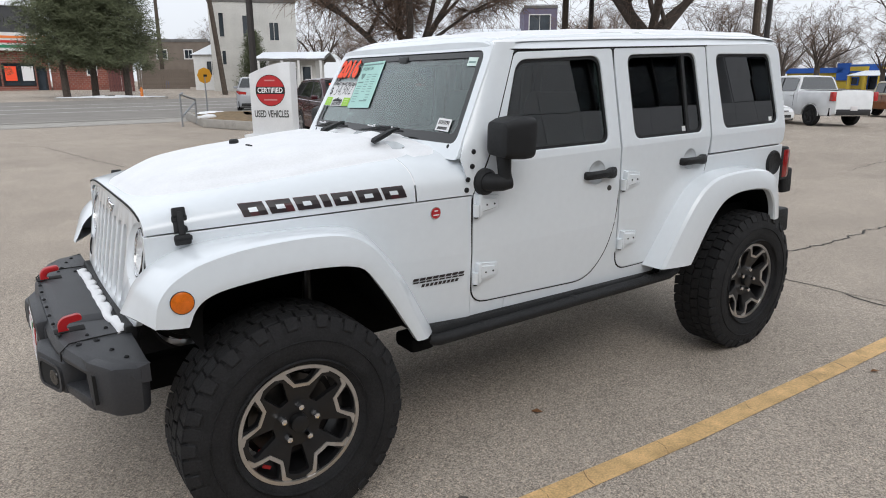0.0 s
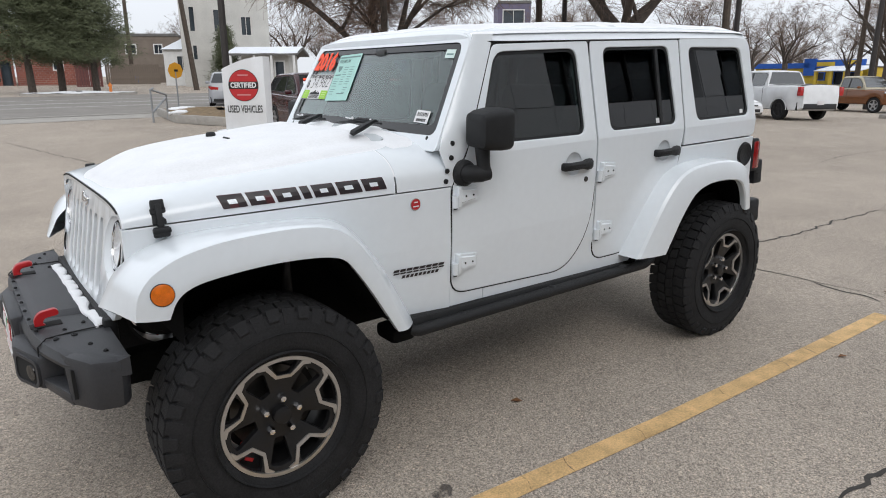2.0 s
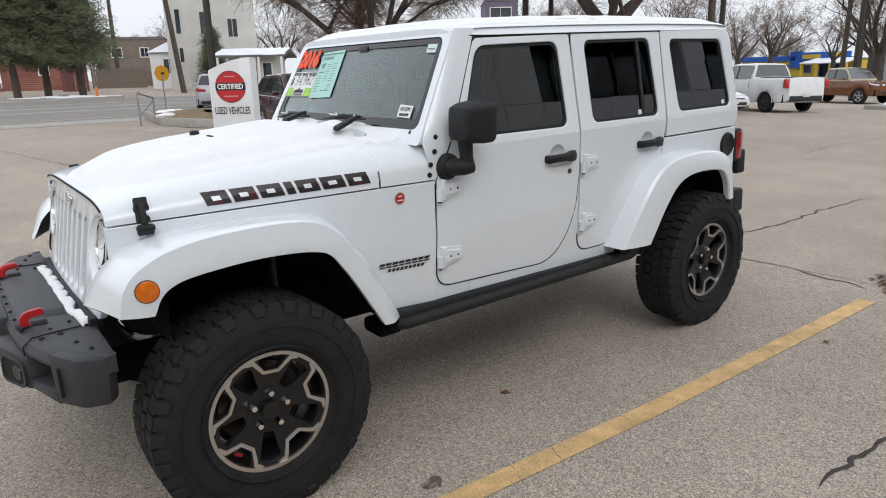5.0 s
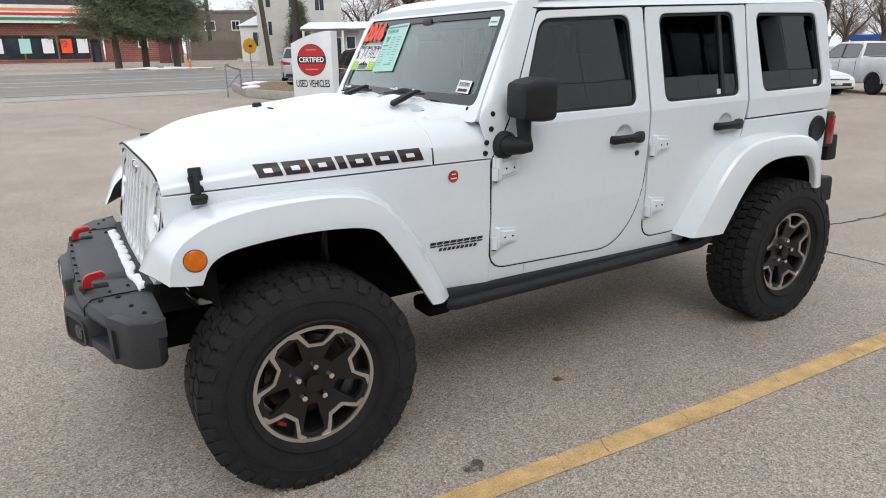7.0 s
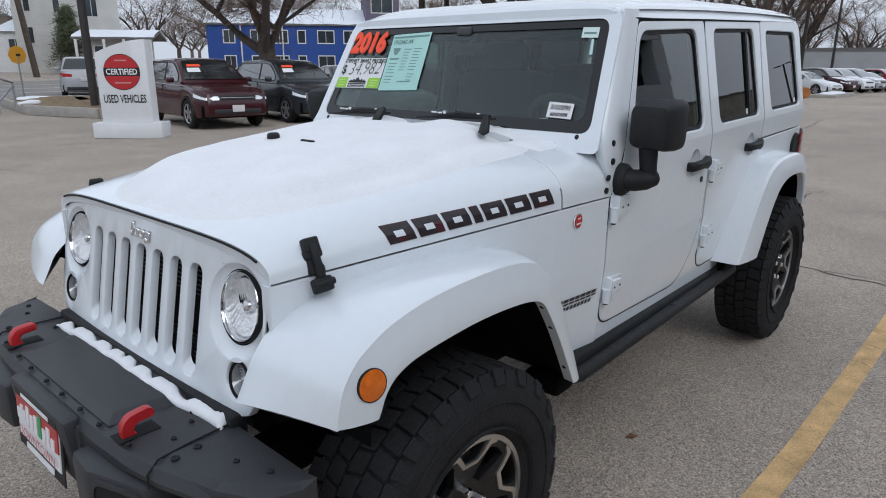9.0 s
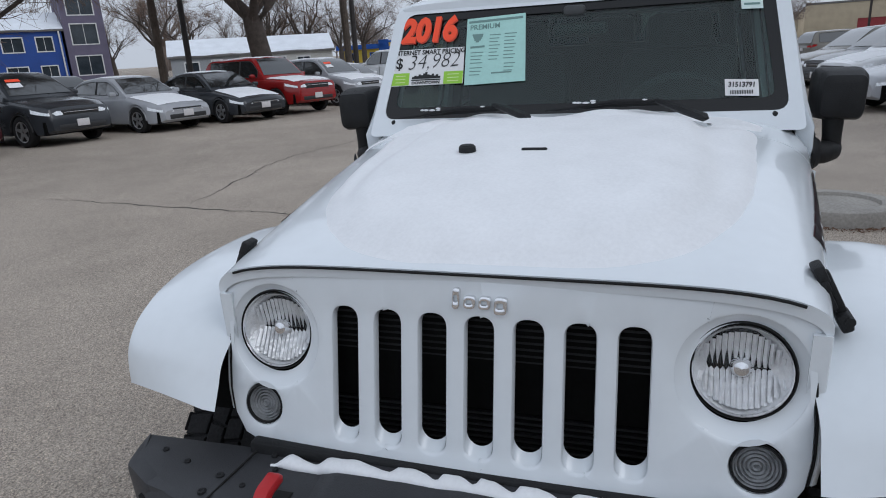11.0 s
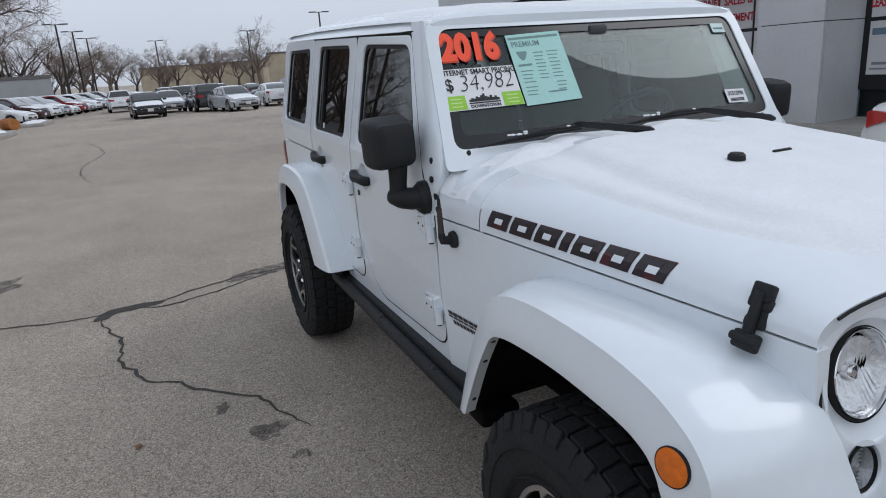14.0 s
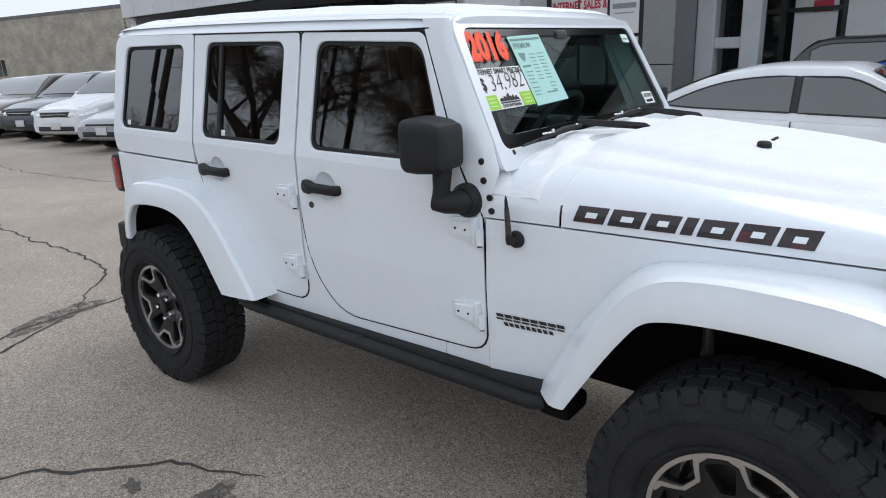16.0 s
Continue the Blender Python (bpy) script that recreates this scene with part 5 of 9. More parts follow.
for ob in jeep.children_recursive:
    up_ = ob
    while up_ is not None and not up_.name.startswith("wheel."[:5]) or (up_ is not None and up_.name.startswith("wheel_")):
        up_ = up_.parent
    if up_ is None and ob.type == 'MESH':
        for v in ob.data.vertices:
            v.co = trim(*v.co)

# ---- the front end: grille and lamps ----
def on_grille(u, v, d):
    return (-0.418 - (1.14 - v) * 0.20 + 0.011 * (u / 0.48) ** 2 + d, u, v)


HOOD_EDGE = [trim(-0.436, y, hood_z(-0.436, y)) for y in [0.5995 * math.sin(math.pi / 2 * k / 16) for k in range(-16, 17)]]
GR_TOP = [(y * 0.985, z - 0.011) for x, y, z in HOOD_EDGE][::-1]
GR_SIDE = [(0.594, 1.080), (0.601, 0.980), (0.601, 0.920), (0.592, 0.866), (0.565, 0.822), (0.500, 0.797)]
GR_OUT = GR_TOP + [(-u, v) for u, v in GR_SIDE] + [(-0.30, 0.790), (0.0, 0.790), (0.30, 0.790)] + GR_SIDE[::-1]
SLOT_U = [0.003 + (k - 3) * 0.0992 for k in range(7)]
SLOT_W, SLOT_Z0, SLOT_Z1 = 0.0292, 0.846, 1.134
slots = [rounded([(c - SLOT_W, SLOT_Z0), (c + SLOT_W, SLOT_Z0), (c + SLOT_W, SLOT_Z1), (c - SLOT_W, SLOT_Z1)], SLOT_W * 0.98, 7) for c in SLOT_U]
HEAD_Y, HEAD_Z, TURN_Y, TURN_Z = 0.479, 1.066, 0.512, 0.895
heads = [[(s * HEAD_Y + 0.112 * math.cos(t), HEAD_Z - 0.006 + (0.108 if math.sin(t) > 0 else 0.118) * math.sin(t)) for t in [2 * math.pi * k / 44 for k in range(44)]] for s in (-1, 1)]
turns = [circle2((s * TURN_Y, TURN_Z), 0.047, 24) for s in (-1, 1)]
bm = bmesh.new()
panel(bm, GR_OUT, slots + heads + turns, on_grille, 0.024, 0.008, [("u", -0.42), ("u", -0.21), ("u", 0.0), ("u", 0.21), ("u", 0.42)])
grille = part("grille", bm, WHITE, jeep, "white grille with seven upright slots", 40)
# each slot ends below in a sloped lip
for c in SLOT_U:
    bm = bmesh.new()
    arc = [(c + SLOT_W * 1.02 * math.cos(t), SLOT_Z0 + SLOT_W + SLOT_W * 1.02 * math.sin(t)) for t in [math.pi + math.pi * k / 12 for k in range(13)]]
    loft(bm, [[on_grille(u, v + dv, d) for u, v in arc] for dv, d in ((-0.002, 0.005), (0.003, 0.011), (0.010, 0.018), (0.016, 0.024))], False)
    part("slot_lip", bm, WHITE, grille, "", 60)
bm = bmesh.new()
tube(bm, [(x - 0.003, y, z - 0.0050) for x, y, z in HOOD_EDGE[4:-4]], 0.0032, 6)
part("hood_gap", bm, SEAM, jeep)
bm = bmesh.new()
for k in range(24):
    box(bm, (-0.372, 0, 0.82 + k * 0.0145), (0.010, 0.74, 0.005))
tagged(part("radiator_core", bm, BLACKP, jeep), "", "", "", "stuff")
bm = bmesh.new()
box(bm, (-0.360, 0, 1.00), (0.01, 0.80, 0.44))
part("radiator", bm, DARK, jeep)
for s in (-1, 1):
    ax = Vector((-1, -s * 0.04, 0.20)).normalized()
    c0 = Vector(on_grille(s * HEAD_Y, HEAD_Z, 0.004))
    bm = bmesh.new()
    ring = heads[0 if s < 0 else 1]
    rows = []
    for f, d in ((1.02, 0.003), (0.97, 0.008), (0.90, 0.013), (0.84, 0.016), (0.78, 0.017)):
        rows.append([on_grille(s * HEAD_Y + (u - s * HEAD_Y) * f, HEAD_Z + (v - HEAD_Z) * f, d) for u, v in ring])
    loft(bm, rows, True, False)
    bowl = part("headlamp_bowl", bm, WHITE, grille, "", 60)
    bm = bmesh.new()
    turned(bm, [(-0.020, 0.0915), (-0.009, 0.0915), (-0.006, 0.0895), (-0.012, 0.0870)], c0, ax, 44)
    part("lamp_gasket", bm, SEAM, bowl)
    bm = bmesh.new()
    turned(bm, [(-0.04, 0.0875), (-0.009, 0.0870), (-0.005, 0.0845), (-0.010, 0.0820), (-0.014, 0.0815)], c0, ax, 44)
    lamp = part("headlamp", bm, CHROME, jeep, "round clear headlamp with chrome ring")
    bm = bmesh.new()
    turned(bm, [(-0.012, 0.082), (-0.030, 0.074), (-0.046, 0.048), (-0.054, 0.018), (-0.054, 0.0001)], c0, ax, 44)
    part("reflector", bm, REFL, lamp)
    # flutes of the lower reflector and a step across it
    side = Vector((0, 0, 1)).cross(ax).normalized()
    upv = ax.cross(side).normalized()
    for k in range(15):
        a = (k - 7) * 0.0100
        h = math.sqrt(max(0.0, 0.076 ** 2 - a * a))
        bm = bmesh.new()
        o = c0 - ax * 0.030 + side * a
        loft(bm, [[o - upv * h * 0.96 + ax * 0.010 - side * 0.0046, o - upv * h * 0.96 + ax * 0.0145, o - upv * h * 0.96 + ax * 0.010 + side * 0.0046],
                  [o - upv * 0.002 - ax * 0.016 - side * 0.0046, o - upv * 0.002 - ax * 0.012, o - upv * 0.002 - ax * 0.016 + side * 0.0046]], True, True)
        part("flute", bm, REFL, lamp, "", 0)
        bm = bmesh.new()
        loft(bm, [[o + upv * h * 0.90 + ax * 0.006 - side * 0.0046, o + upv * h * 0.90 + ax * 0.011, o + upv * h * 0.90 + ax * 0.006 + side * 0.0046],
                  [o + upv * 0.001 - ax * 0.016 - side * 0.0046, o + upv * 0.001 - ax * 0.010 + side * 0.001 * (k % 3), o + upv * 0.001 - ax * 0.016 + side * 0.0046]], True, True)
        part("flute", bm, REFL, lamp, "", 0)
    bm = bmesh.new()
    turned(bm, [(-0.05, 0.020), (-0.030, 0.019), (-0.022, 0.013), (-0.019, 0.0001)], c0, ax, 18)
    part("bulb_shield", bm, CHROME, lamp)
    bm = bmesh.new()
    turned(bm, [(-0.012, 0.0820), (-0.006, 0.070), (0.002, 0.042), (0.006, 0.0001)], c0, ax, 40)
    part("lens", bm, CLEAR, lamp).visible_shadow = False
    c1 = Vector(on_grille(s * TURN_Y, TURN_Z, 0.0))
    bm = bmesh.new()
    turned(bm, [(-0.004, 0.048), (-0.014, 0.044), (-0.020, 0.043), (-0.03, 0.030), (-0.034, 0.0001)], c1, ax, 28)
    tl = part("turn_lamp", bm, mat_lens, jeep, "small round clear turn signal lamp")
    bm = bmesh.new()
    for r in (0.004, 0.011, 0.018, 0.025, 0.032, 0.038):
        turned(bm, [(-0.013, r), (-0.008, r + 0.0025), (-0.013, r + 0.005)], c1, ax, 24)
    part("lens_ribs", bm, mat_lens, tl)
    bm = bmesh.new()
    turned(bm, [(-0.012, 0.0445), (-0.002, 0.0445), (-0.001, 0.0425), (-0.010, 0.0415)], c1, ax, 28)
    part("lamp_rim", bm, SEAM, tl)
    # rounded corner of the fender beside the grille, and the dark seam between them
    EDGE = [(0.870, 0.592), (0.920, 0.601), (0.980, 0.601), (1.080, 0.594), (1.120, 0.588), (1.147, 0.583)]
    rows, seam = [], []
    for k in range(15):
        z = 0.870 + (1.147 - 0.870) * k / 14
        yg = lerp_table(EDGE, z)
        xg = on_grille(yg, z, 0)[0]
        rows.append([(xg + 0.030, s * (yg - 0.004), z), (xg + 0.010, s * (yg + 0.004), z), (xg + 0.008, s * (yg + 0.010), z), (xg + 0.016, s * (yg + 0.019), z), (xg + 0.040, s * (yg + 0.025), z), (xg + 0.16, s * (yg + 0.036), z)])
        seam.append((xg + 0.006, s * (yg + 0.003), z))
    bm = bmesh.new()
    loft(bm, rows, False)
    part("fender_corner", bm, WHITE, jeep, "", 60)
    bm = bmesh.new()
    tube(bm, seam, 0.0030, 6)
    part("grille_seam", bm, SEAM, grille)
# chrome name on the grille as four plain shapes
for u, w, h in ((0.050, 0.016, 0.042), (0.022, 0.025, 0.026), (-0.009, 0.025, 0.026), (-0.041, 0.027, 0.034)):
    bm = bmesh.new()
    zc = 1.166 if h < 0.03 else 1.166 + (0.006 if u > 0 else -0.004)
    ring = rounded([(u - w / 2, zc - h / 2), (u + w / 2, zc - h / 2), (u + w / 2 - 0.002, zc + h / 2), (u - w / 2 - 0.002, zc + h / 2)], 0.009)
    hole = rounded([(u - w * 0.22, zc - h * 0.16), (u + w * 0.22, zc - h * 0.16), (u + w * 0.22, zc + h * 0.16), (u - w * 0.22, zc + h * 0.16)], 0.003)
    panel(bm, ring, [hole], lambda p, q, d: on_grille(p, q, d - 0.008), 0.010, 0.0025)
    part("chrome_badge", bm, CHROME, grille)

# ---- front flares ----
FL_JOIN = [(-0.516, 0.632, 0.903), (-0.490, 0.632, 0.950), (-0.461, 0.632, 1.000), (-0.405, 0.626, 1.049), (-0.335, 0.622, 1.083), (-0.244, 0.632, 1.107), (-0.120, 0.648, 1.117), (0.040, 0.668, 1.119), (0.180, 0.686, 1.115), (0.290, 0.700, 1.102), (0.370, 0.710, 1.063), (0.455, 0.722, 0.970), (0.545, 0.735, 0.840), (0.665, 0.750, 0.604)]
FL_EDGE = [(-0.456, 0.884, 0.908), (-0.449, 0.887, 0.955), (-0.436, 0.888, 0.997), (-0.405, 0.888, 1.037), (-0.362, 0.888, 1.066), (-0.290, 0.888, 1.096), (-0.165, 0.888, 1.119), (0.000, 0.888, 1.127), (0.130, 0.888, 1.123), (0.233, 0.888, 1.104), (0.312, 0.888, 1.055), (0.378, 0.886, 0.975), (0.450, 0.882, 0.850), (0.560, 0.872, 0.626)]
FL_LIP = [(-0.360, 0.908, 0.903), (-0.350, 0.909, 0.925), (-0.341, 0.909, 0.945), (-0.325, 0.909, 0.966), (-0.300, 0.909, 0.984), (-0.250, 0.909, 1.001), (-0.150, 0.909, 1.013), (-0.030, 0.909, 1.020), (0.090, 0.909, 1.018), (0.200, 0.907, 1.006), (0.268, 0.905, 0.982), (0.318, 0.902, 0.925), (0.390, 0.896, 0.820), (0.506, 0.882, 0.634)]
for s in (-1, 1):
    J, C, I = [catmull(p, 5) for p in (FL_JOIN, FL_EDGE, FL_LIP)]
    skin, liner = [], []
    for k, (j, c, i) in enumerate(zip(J, C, I)):
        up = Vector((i.x - 0.0, 0, i.z - 0.45)).normalized()
        d, f = c - j, i - c
        out = Vector((up.x, 0.35, up.z)).normalized()
        prof = [j - Vector((0, 0.030, 0)) - up * 0.006, j, j + d * 0.25 + up * 0.008, j + d * 0.55 + up * 0.012, j + d * 0.82 + up * 0.009, j + d * 0.94 + up * 0.005, c + d * 0.005, c + f * 0.07 + out * 0.002, c + f * 0.35 + Vector((0, 0.004, 0)), c + f * 0.70 + Vector((0, 0.005, 0)), c + f * 0.95 + Vector((0, 0.002, 0)), i, i - Vector((0, 0.006, 0)) + up * 0.001, i - Vector((0, 0.036, 0)) + up * 0.004]
        skin.append([(p.x, s * p.y, p.z) for p in prof])
        liner.append([(p.x, s * p.y, p.z) for p in (i - Vector((0, 0.032, 0)) + up * 0.007, i - Vector((0, 0.11, 0)) + up * 0.03, i - Vector((0, 0.26, 0)) + up * 0.04)])
    bm = bmesh.new()
    loft(bm, skin, False)
    for r in (skin[0], skin[-1]):
        bm.faces.new([bm.verts.new(p) for p in r])
    fl = part("fender_flare", bm, WHITE, jeep, "white flare over the front wheel", 26)
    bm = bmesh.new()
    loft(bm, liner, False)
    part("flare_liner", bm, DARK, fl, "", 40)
    # thin dark tube stands in for the shadow line along the flare joint
    bm = bmesh.new()
    tube(bm, [(p.x, s * (p.y + 0.002), p.z + 0.003) for p in J[24:46]], 0.0018, 5)
    part("flare_gasket", bm, BLACKP, fl)
    for k in (48, 53, 58, 63):
        i = I[k]
        up = Vector((i.x, 0, i.z - 0.45)).normalized()
        bm = bmesh.new()
        turned(bm, [(-0.002, 0.0075), (0.002, 0.007), (0.003, 0.0001)], (i.x + up.x * 0.0025, s * (i.y - 0.02), i.z + up.z * 0.0025), -up, 10)
        part("flare_clip", bm, BLACKP, fl)
    # side marker, half clear and half deep amber
    bm = bmesh.new()
    turned(bm, [(-0.006, 0.0370), (0.006, 0.0367), (0.007, 0.0352), (0.003, 0.0348)], (-0.372, s * 0.9005, 0.986), (-0.10, s, 0.10), 30)
    mk = part("marker_rim", bm, SEAM, fl)
    bm = bmesh.new()
    turned(bm, [(-0.004, 0.0355), (0.006, 0.0345), (0.010, 0.024), (0.012, 0.0001)], (-0.372, s * 0.9005, 0.986), (-0.10, s, 0.10), 30)
    part("marker_lamp", bm, AMBER, fl, "round amber side marker lamp")
    # hood latch: a cap over a strap that hooks into a base below the seam
    top, foot = Vector((-0.288, s * 0.597, 1.228)), Vector((-0.294, s * 0.652, 1.117))
    a = (foot - top).normalized()
    xw = Vector((1, 0, 0))
    nn = a.cross(xw).normalized()
    if nn.y * s < 0:
        nn = -nn
    L_ = (foot - top).length
    bm = bmesh.new()
    rot = Matrix((xw, nn, a)).transposed()
    for t0, t1, w_, th, off in ((-0.002, 0.034, 0.045, 0.020, 0.006), (0.026, 0.050, 0.052, 0.016, 0.004), (0.046, 0.086, 0.046, 0.014, 0.002), (0.015, 0.100, 0.022, 0.018, 0.012)):
        box(bm, top + a * (t0 + t1) / 2 + nn * off, (w_, th, t1 - t0), 0.005, 2, rot)
    latch = part("hood_latch", bm, BLACKP, jeep, "black rubber hood latch")
    bm = bmesh.new()
    box(bm, foot - a * 0.010 + nn * 0.008, (0.054, 0.022, 0.036), 0.006, 2, rot)
    tube(bm, [foot - a * 0.012 + nn * 0.016 - xw * 0.029, foot - a * 0.012 + nn * 0.016 + xw * 0.029], 0.009, 10)
    part("latch_base", bm, BLACKP, latch)

# ---- bumper, hooks, plate ----
TOPF = [(0.0, -0.722), (0.30, -0.720), (0.46, -0.711), (0.56, -0.694), (0.70, -0.652), (0.80, -0.592), (0.836, -0.530)]
deck_z = lambda a: 0.798 if a < 0.5 else 0.798 - 0.03 * (a - 0.5)
bm = bmesh.new()
rings = []
for y, xf in [(-a, b) for a, b in TOPF[::-1]] + TOPF[1:]:
    a = abs(y)
    zt = deck_z(a)
    zb = 0.690 if a < 0.40 else 0.725
    rings.append([(-0.478, y, zt - 0.004), (xf + 0.055, y, zt), (xf + 0.014, y, zt - 0.010), (xf, y, zt - 0.034), (xf + 0.004, y, zb + 0.02), (xf + 0.03, y, zb), (-0.478, y, zb)])
loft(bm, rings)
bumper = part("front_bumper", bm, BUMPER, jeep, "dark grey steel off-road bumper with winged ends", 30)
# raised middle of the deck
bm = bmesh.new()
hexa(bm, [(-0.480, -0.345, 0.795), (-0.480, 0.345, 0.795), (-0.690, 0.315, 0.797), (-0.690, -0.315, 0.797)], [(-0.490, -0.300, 0.811), (-0.490, 0.300, 0.811), (-0.660, 0.275, 0.809), (-0.660, -0.275, 0.809)], 0.005)
part("centre_plate", bm, BUMPER, bumper)
for s in (-1, 1):
    # end block: a wide rounded wall that closes the wing
    bm = bmesh.new()
    hexa(bm, [(-0.655, s * 0.690, 0.789), (-0.590, s * 0.812, 0.786), (-0.505, s * 0.846, 0.783), (-0.470, s * 0.800, 0.785), (-0.490, s * 0.66, 0.789)], [(-0.650, s * 0.700, 0.612), (-0.585, s * 0.806, 0.610), (-0.510, s * 0.832, 0.612), (-0.478, s * 0.790, 0.614), (-0.490, s * 0.67, 0.614)], 0.018)
    part("bumper_end", bm, BUMPER, bumper)
    # brow over the opening and lip under it
    bm = bmesh.new()
    hexa(bm, [(-0.704, s * 0.42, 0.792), (-0.642, s * 0.715, 0.787), (-0.54, s * 0.72, 0.788), (-0.56, s * 0.42, 0.792)], [(-0.708, s * 0.42, 0.733), (-0.640, s * 0.715, 0.735), (-0.55, s * 0.72, 0.735), (-0.56, s * 0.42, 0.733)], 0.012)
    part("bumper_brow", bm, BUMPER, bumper)
    bm = bmesh.new()
    hexa(bm, [(-0.705, s * 0.50, 0.652), (-0.648, s * 0.715, 0.660), (-0.54, s * 0.72, 0.660), (-0.56, s * 0.50, 0.652)], [(-0.695, s * 0.51, 0.606), (-0.642, s * 0.715, 0.610), (-0.55, s * 0.72, 0.610), (-0.56, s * 0.51, 0.606)], 0.012)
    part("bumper_lip", bm, BUMPER, bumper)
    # black block stands in for the shade inside the wing's opening
    bm = bmesh.new()
    box(bm, (-0.592, s * 0.62, 0.695), (0.09, 0.24, 0.10))
    part("dark_opening", bm, SEAM, bumper)
    # lamp pod: a block beside the plate, its outer face turned outwards
    bm = bmesh.new()
    topq = [(-0.58, s * 0.235, 0.742), (-0.758, s * 0.242, 0.738), (-0.766, s * 0.345, 0.734), (-0.704, s * 0.520, 0.730), (-0.58, s * 0.540, 0.735)]
    hexa(bm, topq, [(x, y * 0.985, 0.596 if abs(y) < 0.4 else 0.606) for x, y, z in topq], 0.016)
    pd = part("lamp_pod", bm, BUMPER, bumper)
    o_ = Vector((-0.735, s * 0.4325, 0.666))
    t_ = Vector((0.062, s * 0.175, 0)).normalized()
    n_ = Vector((-t_.y * s, t_.x * s, 0)).normalized()
    if n_.y * s < 0:
        n_ = -n_
    face = lambda u, v, d: tuple(o_ + t_ * u + n_ * d + Vector((0, 0, v)))
    bm = bmesh.new()
    ring_panel(bm, rounded([(-0.084, -0.056), (0.082, -0.054), (0.086, 0.048), (-0.074, 0.054)], 0.034), rounded([(-0.072, -0.045), (0.070, -0.043), (0.074, 0.037), (-0.062, 0.043)], 0.028), lambda u, v, d: face(u, v, 0.006 - d), 0.012)
    part("pod_rim", bm, BUMPER, pd)
    # flat black sheet, the shade of the pod's hollow put into its colour
    bm = bmesh.new()
    panel(bm, rounded([(-0.072, -0.045), (0.070, -0.043), (0.074, 0.037), (-0.062, 0.043)], 0.028), [], lambda u, v, d: face(u, v, 0.002 - d), 0.004, 0)
    part("pod_recess", bm, SEAM, pd, "", 0)
    bm = bmesh.new()
    turned(bm, [(0.0, 0.030), (0.004, 0.028), (0.005, 0.020), (0.003, 0.0001)], face(0.030, -0.004, 0.001), n_, 24)
    part("fog_lamp", bm, FRIT, pd, "round fog lamp in the bumper")
    # tow hook: a red J through a dark slot
    hook = rounded([(-0.690, 0.770), (-0.690, 0.826), (-0.672, 0.848), (-0.622, 0.854), (-0.611, 0.845), (-0.613, 0.830), (-0.654, 0.826), (-0.663, 0.816), (-0.663, 0.804), (-0.646, 0.794), (-0.643, 0.770)], [0.002, 0.018, 0.018, 0.007, 0.006, 0.006, 0.008, 0.007, 0.007, 0.006, 0.002], 4)
    bm = bmesh.new()
    panel(bm, hook, [], lambda u, v, d: (u, s * (0.371 + d), v), 0.028, 0.007)
    part("tow_hook", bm, RED, bumper, "red painted tow hook")
    bm = bmesh.new()
    box(bm, (-0.655, s * 0.386, 0.7985), (0.098, 0.052, 0.003), 0.001)
    part("hook_slot", bm, SEAM, bumper)
    # seam between the middle and the wing
    bm = bmesh.new()
    tube(bm, [(-0.480, s * 0.520, 0.7975), (-0.60, s * 0.525, 0.7985), (-0.672, s * 0.530, 0.7960), (-0.700, s * 0.532, 0.772), (-0.702, s * 0.533, 0.74)], 0.0025, 5)
    part("deck_seam", bm, SEAM, bumper)
    for bx, by, br in ((-0.700, 0.055, 0.007), (-0.700, 0.175, 0.007), (-0.698, 0.285, 0.007), (-0.690, 0.425, 0.007), (-0.645, 0.555, 0.010), (-0.590, 0.550, 0.010), (-0.545, 0.440, 0.007), (-0.520, 0.400, 0.007), (-0.500, 0.470, 0.007), (-0.560, 0.660, 0.008), (-0.530, 0.745, 0.008), (-0.610, 0.480, 0.007)):
        bm = bmesh.new()
        turned(bm, [(-0.003, br), (0.002, br * 0.95), (0.004, br * 0.6), (0.002, br * 0.35), (0.002, 0.0001)], (bx, s * by, deck_z(by)), (0, 0, 1), 12)
        part("bolt", bm, BLACKP, bumper)
    bm = bmesh.new()
    turned(bm, [(0.0, 0.012), (0.012, 0.011), (0.014, 0.0001)], (-0.655, s * 0.545, 0.606), (0, 0, -1), 10)
    part("bolt", bm, BLACKP, bumper)
bm = bmesh.new()
box(bm, (-0.665, 0, 0.690), (0.13, 0.43, 0.17), 0.02)
box(bm, (-0.722, 0, 0.695), (0.05, 0.40, 0.19), 0.018, rot=Euler((0, radians(-5), 0)).to_matrix())
plate_box = part("plate_holder", bm, BUMPER, bumper)
TILT = math.tan(radians(5))


def on_plate(u, v, d=0.0):
    return (-0.7485 + (v - 0.695) * TILT - d, -u, v)


def plate_rect(name, u0, u1, v0, v1, d, material, label=""):
    b = bmesh.new()
    hexa(b, [on_plate(u0, v0, d), on_plate(u1, v0, d), on_plate(u1, v1, d), on_plate(u0, v1, d)], [on_plate(u0, v0, d - 0.003), on_plate(u1, v0, d - 0.003), on_plate(u1, v1, d - 0.003), on_plate(u0, v1, d - 0.003)])
    return part(name, b, material, plate_box, label, 0)


